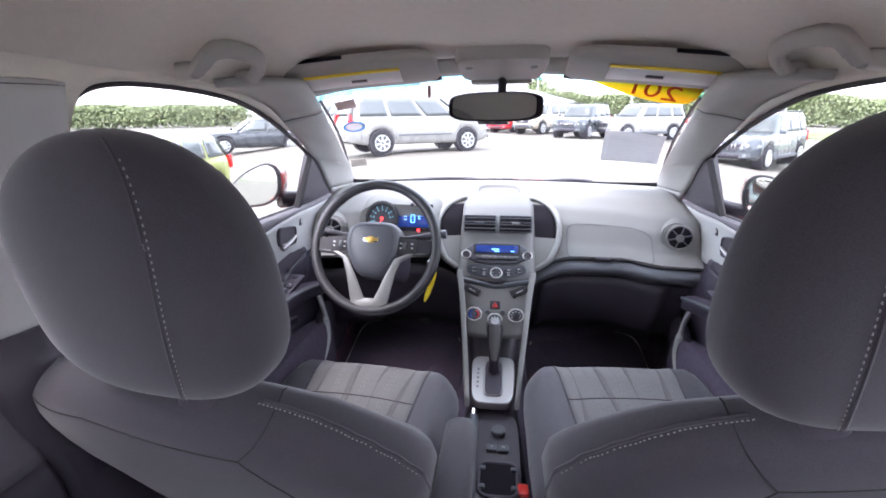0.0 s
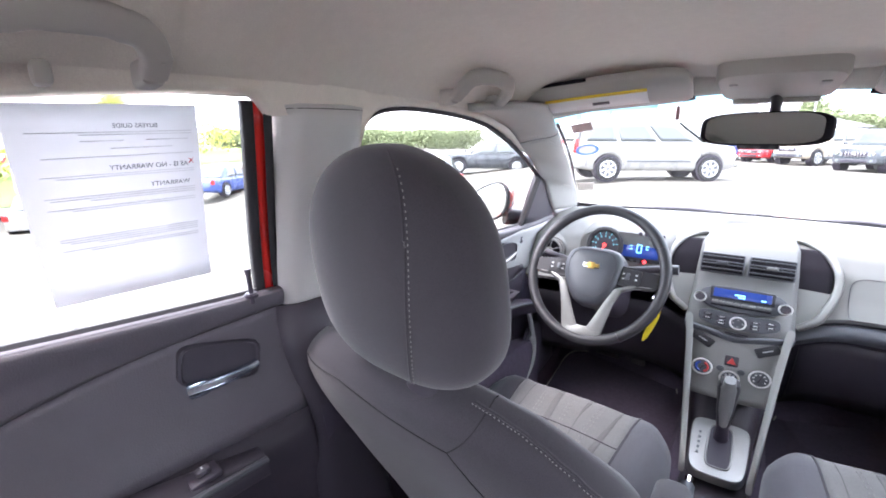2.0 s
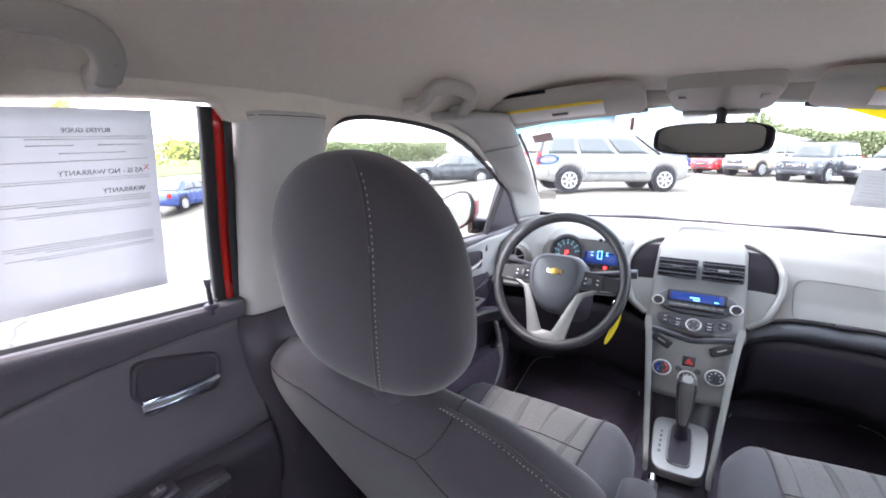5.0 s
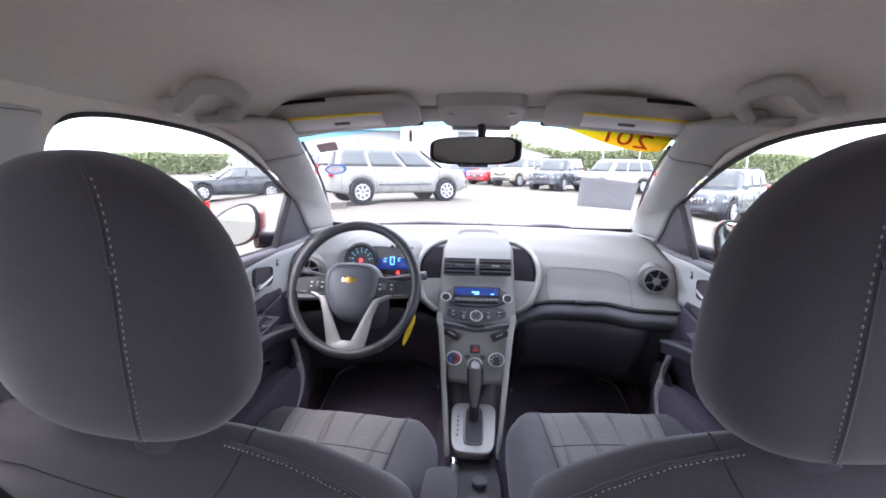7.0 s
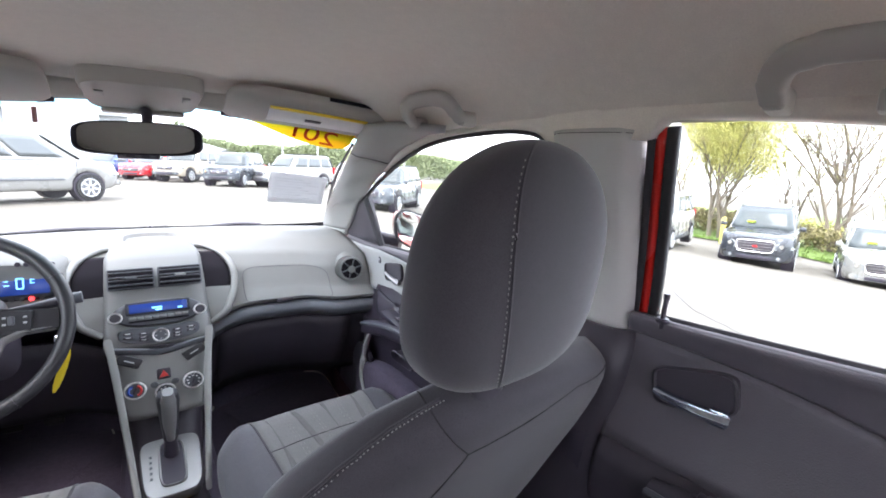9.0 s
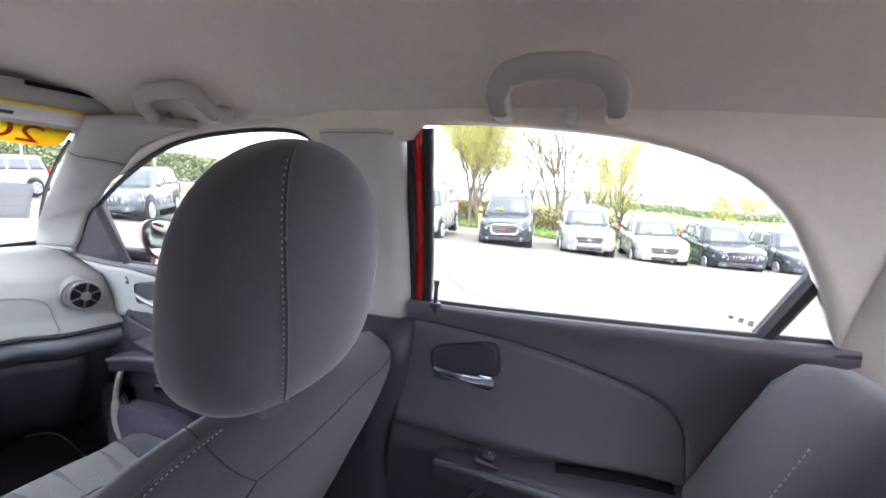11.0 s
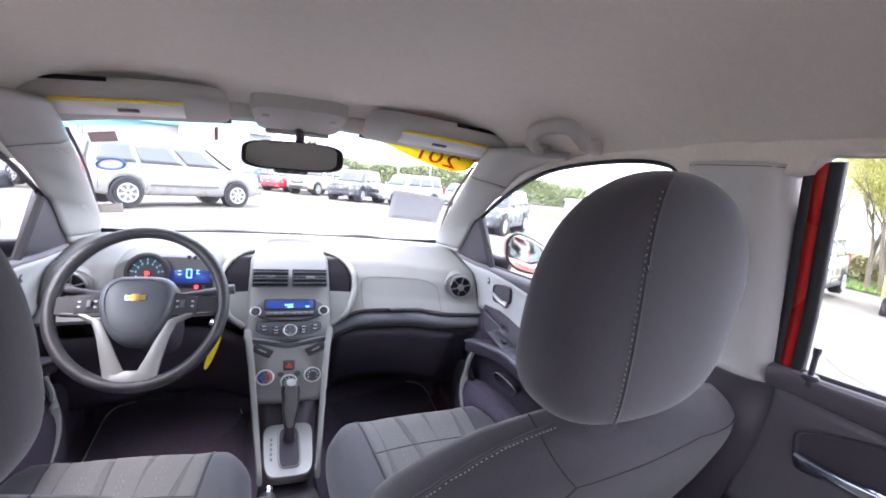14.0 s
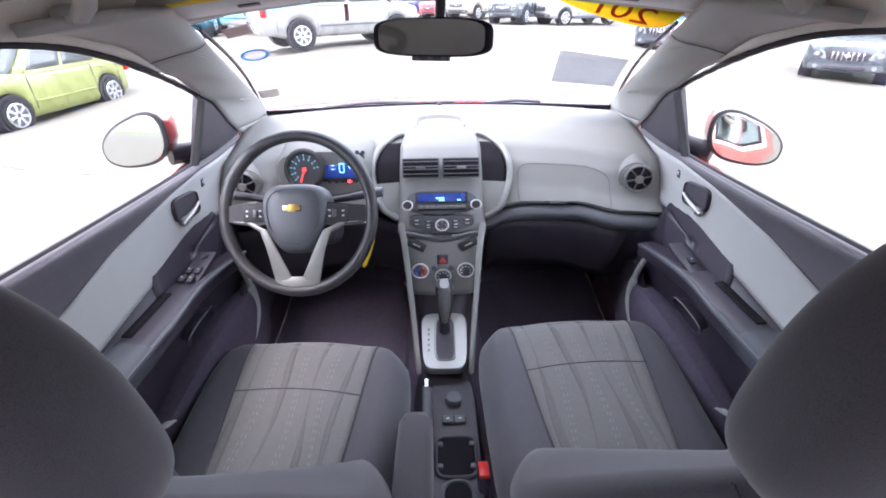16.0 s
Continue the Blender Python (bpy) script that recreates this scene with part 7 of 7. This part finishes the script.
        seam = bmesh.new()
        for yy in (gh[1] + 0.02 + 0.42 * (gh[2] - gh[1]), gh[3] - 0.28, gh[1] + 0.1):
            box(seam, (s * (plan(yy) - 0.003), yy, (clear + belt) / 2 + 0.06), (0.012, 0.010, (belt - clear) * 0.78))
        part("door_gap", seam, M["black"], v)
        if kind == "suv":
            part("roof_rail", tube([(s * wr * 0.9, yy, H + 0.045 - 0.04 * abs(2 * (yy - gh[1]) / (gh[2] - gh[1]) - 1) ** 6) for yy in span(gh[1] + 0.05, gh[2] - 0.1, 14)], 0.018, n=6), M["black"], v)
    part("lower_grille", boxed((0, half + 0.024, clear + 0.15), (W * 0.46, 0.04, 0.10), 0.02), M["black"], v)
    part("bumper", loft([[Vector((px, half + 0.025 - 0.05 * px * px - 0.05 * (1 - k), clear + 0.17 + pz)) for px, pz in superloop(W * 0.40 * k, 0.085 * k, 5, 30)] for k in (1.0, 0.96)] + [[Vector((px, half - 0.12 - 0.05 * px * px, clear + 0.17 + pz)) for px, pz in superloop(W * 0.40, 0.085, 5, 30)]][::-1]), M["hub"] if grille == "dark" and kind == "suv" else color, v)
    if kind == "suv":
        for s in (-1, 1):
            part("sill_cladding", boxed((s * (W / 2 - 0.03), 0, clear + 0.06), (0.07, ax1 - ax0 - 2 * r - 0.06, 0.13), 0.02), M["hub"], v)
    part("plate_bar", boxed((0, -half - 0.004, clear + 0.40 * (belt - clear)), (0.30, 0.012, 0.15), 0.01), M["wall"], v)
    if mark:
        part("price_sticker", boxed((0.15 * W, (gh[3] + gh[2]) / 2 + 0.30 * (gh[3] - gh[2]) + 0.03, belt + 0.30 * (H - belt)), (0.22, 0.02, 0.10), 0.005, Matrix.Rotation(radians(-52), 4, "X")), mark, v, "small yellow-green price sticker")
    return v


SILVER, WHITE_P, PEARL = paint("silver_paint", (0.25, 0.247, 0.237)), paint("white_paint", (0.36, 0.36, 0.35)), paint("pearl_paint", (0.24, 0.235, 0.22))
DARK, NAVY, GREY = paint("black_paint", (0.022, 0.026, 0.034)), paint("navy_paint", (0.03, 0.06, 0.22)), paint("grey_paint", (0.055, 0.065, 0.078))
REDP, TAN, LIME = paint("red_car_paint", (0.50, 0.02, 0.03)), paint("tan_paint", (0.50, 0.44, 0.35)), paint("lime_paint", (0.24, 0.265, 0.09))
STICK = mat("price_yellow", (0.55, 0.70, 0.05), 0.6)

# seen through the windscreen
vehicle("minivan", "silver minivan parked across the lot", "minivan", 4.9, 1.85, 1.74, "van", SILVER, (-2.9, 16.0), -55)
vehicle("minivan", "white minivan with red tail lamps", "minivan", 4.9, 1.9, 1.76, "van", WHITE_P, (-7.4, 22.1), 57)
vehicle("suv", "dark grey boxy off-roader with round lamps", "off-roader", 4.4, 1.78, 1.66, "suv", GREY, (4.2, 26.4), 150)
vehicle("suv", "white off-roader with a slotted grille", "off-roader", 4.5, 1.85, 1.76, "suv", WHITE_P, (7.1, 26.4), 113)
vehicle("suv", "tan off-roader parked in the row", "off-roader", 4.4, 1.8, 1.75, "suv", TAN, (2.5, 30.2), 141)
vehicle("sedan", "dark red sedan parked in the row", "sedan", 4.5, 1.78, 1.44, "sedan", REDP, (0.9, 32.4), 145)
vehicle("sedan", "dark blue sedan parked in the row", "sedan", 4.5, 1.78, 1.44, "sedan", NAVY, (-1.4, 34.0), 145)
vehicle("suv", "white sport utility vehicle seen from behind", "sport utility", 4.5, 1.8, 1.7, "suv", WHITE_P, (12.6, 31.9), 24)
vehicle("suv", "dark sport utility vehicle in the far row", "sport utility", 4.5, 1.8, 1.7, "suv", DARK, (9.3, 34.0), 143)
# beyond the passenger's front window
vehicle("suv", "grey off-roader with a seven-slot grille", "off-roader", 4.6, 1.86, 1.67, "suv", GREY, (8.3, 17.3), 135, mark=STICK)
vehicle("suv", "second grey off-roader with a slotted grille", "off-roader", 4.6, 1.86, 1.67, "suv", GREY, (11.5, 14.2), 137)
vehicle("suv", "black sport utility vehicle in the row", "sport utility", 4.6, 1.86, 1.72, "suv", DARK, (10.7, 21.2), 145)
# the row that faces the passenger's side
for nm, lab, x, y, col, gr, h, k, mk in (("suv", "white sport utility vehicle with a dark grille", 15.2, 10.0, WHITE_P, "chrome", 1.80, "suv", None), ("suv", "dark blue-black sport utility vehicle with a chrome grille", 16.8, 7.2, DARK, "chrome", 1.83, "suv", STICK),
                                    ("suv", "silver sport utility vehicle with a broad grille", 18.5, 4.7, PEARL, "chrome", 1.74, "suv", STICK), ("suv", "white-silver crossover with a barred grille", 19.9, 2.4, WHITE_P, "chrome", 1.68, "suv", STICK), ("suv", "black crossover with a narrow grille", 21.4, 0.0, DARK, "dark", 1.66, "suv", None), ("suv", "grey crossover at the end of the row", 23.0, -2.4, GREY, "dark", 1.66, "suv", None)):
    vehicle(nm, lab, "sport utility", 4.65, 1.88, h, k, col, (x, y), 108, gr, mark=mk, group="row of parked vehicles")
# beyond the driver's side
vehicle("hatchback", "lime-green boxy hatchback on the lot", "hatchback", 4.1, 1.79, 1.62, "hatch", LIME, (-8.7, 11.1), 173)
vehicle("sedan", "dark sedan beyond the green hatchback", "sedan", 4.7, 1.82, 1.45, "sedan", DARK, (-11.4, 21.3), 129)
vehicle("sedan", "silver sedan in the far row", "sedan", 4.7, 1.82, 1.45, "sedan", SILVER, (-11.7, 25.9), 130)
vehicle("hatchback", "red compact hatchback that faces the lot", "hatchback", 4.1, 1.74, 1.46, "hatch", REDP, (-15.8, -0.4), -103)
vehicle("sedan", "dark compact car behind the red one", "sedan", 4.4, 1.75, 1.45, "sedan", DARK, (-22.8, 0.5), -96)
vehicle("suv", "silver sport utility vehicle in the back row", "sport utility", 4.5, 1.8, 1.68, "suv", SILVER, (-26.8, 1.5), -95)
vehicle("sedan", "white sedan seen from behind", "sedan", 4.6, 1.8, 1.48, "sedan", WHITE_P, (-24.6, 2.9), 68)
vehicle("suv", "dark sport utility vehicle with a chrome tailgate bar", "sport utility", 4.6, 1.84, 1.70, "suv", DARK, (-27.9, 5.3), 70)
vehicle("sedan", "white sedan parked in the row", "sedan", 4.8, 1.84, 1.46, "sedan", WHITE_P, (-25.0, 7.3), 62)
vehicle("sedan", "dark blue sedan across the lot", "sedan", 4.6, 1.80, 1.45, "sedan", NAVY, (-23.3, 14.6), 25)
vehicle("sedan", "pale green-silver sedan behind the blue one", "sedan", 4.6, 1.80, 1.45, "sedan", SILVER, (-24.4, 19.3), 26)


# ---- trees, poles, building ----
def tree(name, label, at, height, spread, leaf, seed, dens=1.0, trunks=1, leaf_size=0.10):
    rng = random.Random(seed)
    x, y = at
    t = thing(name, label, "tree", "trees", at=pose(x, y, ground_z(x, y)))
    wood, tips = bmesh.new(), []
    def branch(p, d, length, r, level):
        pts = [p]
        q = p.copy()
        for i in range(4):
            d = (d + Vector((rng.uniform(-.16, .16), rng.uniform(-.16, .16), rng.uniform(-.02, .12)))).normalized()
            q = q + d * length / 4
            pts.append(q.copy())
        tube(pts, r, n=6 if level < 2 else 4, bm=wood, taper=lambda k: 1 - 0.55 * k)
        if level >= 3:
            tips.extend(pts[1:])
            return
        tips.extend(pts[3:] if level == 2 else [])
        for j in range(5 if level == 0 else 4):
            a = rng.uniform(0, 6.28)
            out = Vector((math.cos(a), math.sin(a), rng.uniform(0.3, 1.1))).normalized()
            nd = (d * 0.9 + out * (0.62 + 0.42 * spread)).normalized()
            branch(pts[rng.choice((1, 2, 3, 4) if level < 2 else (2, 3, 4, 4))], nd, length * rng.uniform(0.55, 0.8), r * 0.5, level + 1)
    for k in range(trunks):
        a = rng.uniform(0, 6.28)
        lean = Vector((math.cos(a) * 0.16, math.sin(a) * 0.16, 1)).normalized() if trunks > 1 else Vector((rng.uniform(-.04, .04), rng.uniform(-.04, .04), 1)).normalized()
        branch(Vector((0.35 * (trunks > 1) * math.cos(a), 0.35 * (trunks > 1) * math.sin(a), -0.1)), lean, height * 0.42, height * 0.0105, 0)
    part("trunk", wood, M["bark"], t, "fine grey-brown trunk and limbs", smooth=70)
    vs, fs = [], []
    for p in tips:
        for j in range(max(1, int(34 * dens))):
            c = p + Vector((rng.gauss(0, .32), rng.gauss(0, .32), rng.gauss(0, .26))) * (height / 9)
            n = Vector((rng.uniform(-1, 1), rng.uniform(-1, 1), rng.uniform(-.4, 1))).normalized()
            u = n.orthogonal().normalized() * leaf_size * 0.31 * rng.uniform(0.6, 1.3)
            w = n.cross(u) * 0.7
            k = len(vs)
            vs += [c - u, c + w, c + u, c - w]
            fs.append((k, k + 1, k + 2, k + 3))
    me = bpy.data.meshes.new("crown")
    me.from_pydata([tuple(p) for p in vs], [], fs)
    me.materials.append(leaf)
    cr = new("crown", me)
    cr.parent = t
    tagged(cr, "sparse crown of small spring leaves", kind="stuff")
    return t


tree("tree", "many-stemmed tree with yellow-green spring leaves", (25.0, 12.6), 9.6, 0.66, M["leaf_yellow"], 3, 2.0, 4, 0.10)
tree("tree", "nearly bare tree with budding branches", (28.0, 8.3), 11.0, 0.5, M["leaf_yellow"], 8, 0.5, 4, 0.06)
tree("tree", "round tree with thin yellow-green spring leaves", (28.8, 4.6), 8.0, 1.0, M["leaf_yellow"], 12, 1.1, 3, 0.08)
tree("tree", "slim bare tree in the hedge line", (31.0, 11.6), 8.0, 0.4, M["leaf_yellow"], 17, 0.4, 2, 0.06)
tree("tree", "slim leafing tree in the hedge line", (31.2, 17.8), 8.5, 0.5, M["leaf_yellow"], 21, 0.35, 2, 0.09)
tree("tree", "bare shrub-like tree at the verge", (33.0, 7.6), 7.0, 0.7, M["leaf_yellow"], 31, 0.5, 3, 0.06)
tree("tree", "small leafing tree at the end of the verge", (34.3, -0.8), 4.6, 0.7, M["leaf_yellow"], 25, 0.5, 2, 0.08)
for i, (x, y, h) in enumerate(((-42, -14, 7.5), (-44, -6, 8.5), (-43, 1, 7.0), (-45, 8, 8.0), (-43, 17, 7.0))):
    tree("tree", "yellow-green spring tree beyond the lot", (x, y), h, 0.8, M["leaf_yellow"], 40 + i, 0.9, 2, 0.14)


def wood_line(name, label, path, h0, h1, leaf, seed, count, size):
    """Far woods: many small leaf clumps along a line."""
    rng = random.Random(seed)
    vs, fs = [], []
    (xa, ya), (xb, yb) = path
    for i in range(count):
        t = rng.random()
        k = 0.55 + 0.45 * noise.noise(Vector((t * 14, seed, 0)))
        h = (h0 + (h1 - h0) * max(0, min(1, k))) * rng.random() ** 0.55
        x, y = xa + (xb - xa) * t + rng.uniform(-2, 2), ya + (yb - ya) * t + rng.uniform(-2, 2)
        c = Vector((x, y, ground_z(x, y) + h))
        n = Vector((rng.uniform(-1, 1), rng.uniform(-1, 1), rng.uniform(-.3, 1))).normalized()
        u = n.orthogonal().normalized() * size * rng.uniform(0.5, 1.3)
        w = n.cross(u) * 0.8
        q = len(vs)
        vs += [c - u, c + w, c + u, c - w]
        fs.append((q, q + 1, q + 2, q + 3))
    me = bpy.data.meshes.new(name)
    me.from_pydata([tuple(p) for p in vs], [], fs)
    me.materials.append(leaf)
    return tagged(new(name, me), label, "woods", kind="stuff")


tree("tree", "round green tree above the woods", (6.6, 80), 6.8, 0.9, M["leaf_far"], 61, 0.9, 2, 0.5)
wood_line("far_woods", "green line of woods behind the lot", ((0, 78), (75, 60)), 2.2, 5.0, M["leaf_far"], 2, 150000, 0.17)
wood_line("far_woods", "green line of woods beyond the front row", ((-75, 45), (-38, 66)), 1.8, 3.8, M["leaf_far"], 4, 50000, 0.17)
wood_line("far_woods", "thin tree line along the lot's edge", ((140, 30), (150, -90)), 0.6, 3.2, M["leaf_far"], 6, 12000, 0.30)
wood_line("hedge", "brown and green brush behind the verge", ((28, 19), (30.0, -14)), 0.6, 1.6, M["bush"], 9, 22000, 0.09)
wood_line("hedge", "yellow-green bushes behind the verge", ((29, 15), (30.5, -3)), 0.7, 1.7, M["leaf_yellow"], 11, 5000, 0.07)
wood_line("far_woods", "yellow-green wood edge behind the back row", ((-50, -30), (-50, 32)), 1.4, 4.0, M["leaf_yellow"], 14, 6000, 0.2)

for x, y, h in ((11.5, 46, 7.5), (15.5, 48, 7.5), (21.0, 50, 7.0), (24, 45, 6.5), (-20, 42, 7), (-31, 31, 7.5), (-34, -6, 8), (3.5, 52, 7), (-26, 20, 7.5)):
    p = thing("light_pole", "grey steel lot light pole", "light pole", "light poles")
    z = ground_z(x, y)
    part("mast", tube([(x, y, z), (x, y, z + h)], 0.09, n=8, taper=lambda t: 1 - 0.4 * t), M["steel"], p)
    part("lamp_head", boxed((x + 0.5, y, z + h), (1.1, 0.4, 0.16), 0.05), M["steel"], p)
    part("base", disc(bmesh.new(), (x, y, z + 0.3), 0.25, 0.7, None, 16, 0.02), M["wall"], p, "concrete base")
for x, y in ((21.6, 10.7), (21.9, 10.35)):
    p = thing("bollard", "yellow painted steel bollard in the grass", "bollard", "bollards")
    part("post", disc(bmesh.new(), (x, y, ground_z(x, y) + 0.55), 0.09, 1.3, None, 16, 0.03), mat("bollard_yellow", (0.75, 0.62, 0.12), 0.6), p)


def building():
    b = thing("dealership_building", "long white showroom building with a glazed front", "building", at=pose(-14.5, 58, 0, 0, 0, 10))
    part("wall", boxed((0, 0, 3.0), (26, 14, 6.0), 0.05), M["wall"], b, "white panelled wall")
    part("roof", boxed((0, 0, 6.2), (27, 15, 0.5), 0.05), M["wall"], b)
    part("fascia", boxed((0, -7.5, 5.3), (26.5, 0.5, 1.3), 0.05), M["wall"], b, "pale fascia band")
    for i in range(8):
        wdw = part("window", boxed((-10.5 + 3.0 * i, -7.1, 2.1), (2.6, 0.16, 3.4), 0.02), M["shop_glass"], b)
        part("frame", boxed((-10.5 + 3.0 * i - 1.45, -7.14, 2.1), (0.12, 0.2, 3.5), 0.02), M["steel"], wdw)
    part("entrance", boxed((7.5, -8.2, 2.8), (6, 2.6, 5.6), 0.08), M["wall"], b, "white entrance portal")
    part("sign_band", boxed((-6, -7.8, 5.4), (6, 0.3, 0.8), 0.05), mat("sign_red", (0.55, 0.05, 0.04), 0.5), b, "red sign band")
    h = thing("shed", "white shed with a shallow roof", "building", at=pose(3.0, 62, -0.4))
    part("wall", boxed((0, 0, 1.3), (10, 9, 2.6), 0.05), M["wall"], h)
    part("roof", loft([[Vector((-5.4, y, 2.6)), Vector((-1.5, y, 4.4)), Vector((5.4, y, 2.6)), Vector((0, y, 2.5))] for y in (-5, 5)]), M["steel"], h)
    t = thing("box_truck", "white box truck beyond the parked rows", "truck", at=pose(25, 29, ground_z(25, 29), 0, 0, 60))
    part("box", boxed((0, 0, 2.0), (2.4, 5.5, 2.4), 0.05), M["wall"], t)
    part("cab", boxed((0, 3.6, 1.3), (2.1, 1.7, 1.7), 0.2), M["wall"], t)
    part("windscreen", boxed((0, 4.44, 1.7), (1.8, 0.06, 0.7), 0.05), M["tint"], t)
    for s in (-1, 1):
        for yy in (-1.8, 3.4):
            part("wheel", disc(bmesh.new(), (s * 0.95, yy, 0.45), 0.45, 0.3, Matrix.Rotation(radians(90), 4, "Y"), 24, 0.03), M["tyre"], t)


building()


def pennants(a, b, sag, n, seed):
    p = thing("pennant_string", "string of red and white pennants between poles", "pennants", "pennant strings")
    a, b = Vector(a), Vector(b)
    pts = [a.lerp(b, t) - Vector((0, 0, sag * 4 * t * (1 - t))) for t in span(0, 1, 30)]
    part("cord", tube(pts, 0.012, n=4), M["white"], p)
    for e in (a, b):
        part("post", tube([(e.x, e.y, ground_z(e.x, e.y) - 0.1), (e.x, e.y, e.z + 0.1)], 0.05, n=8), M["steel"], p, "slim steel post")
    for mt, off in (("white", 0), ("hazard", 1)):
        bm = bmesh.new()
        for i in range(off, n, 2):
            t = (i + 0.5) / n
            q = a.lerp(b, t) - Vector((0, 0, sag * 4 * t * (1 - t)))
            d = (b - a).normalized() * 0.24
            vs = [q - d, q + d, q + Vector((0.02, 0, -0.42))]
            loft([vs, [v + Vector((0.01, 0.0, 0.0)) for v in vs]], bm=bm)
        part("flag", bm, M[mt], p, "red flags" if off else "white flags", smooth=0)


for k, (z0, y0, y1, x) in enumerate(((4.6, -22, -4, -36), (3.3, -20, 0, -37), (4.4, -4, 16, -37), (2.9, 0, 20, -38), (2.3, -16, 10, -39))):
    pennants((x, y0, z0 - 2.2), (x - 1, y1, z0 - 2.4), 0.5, 40, k)
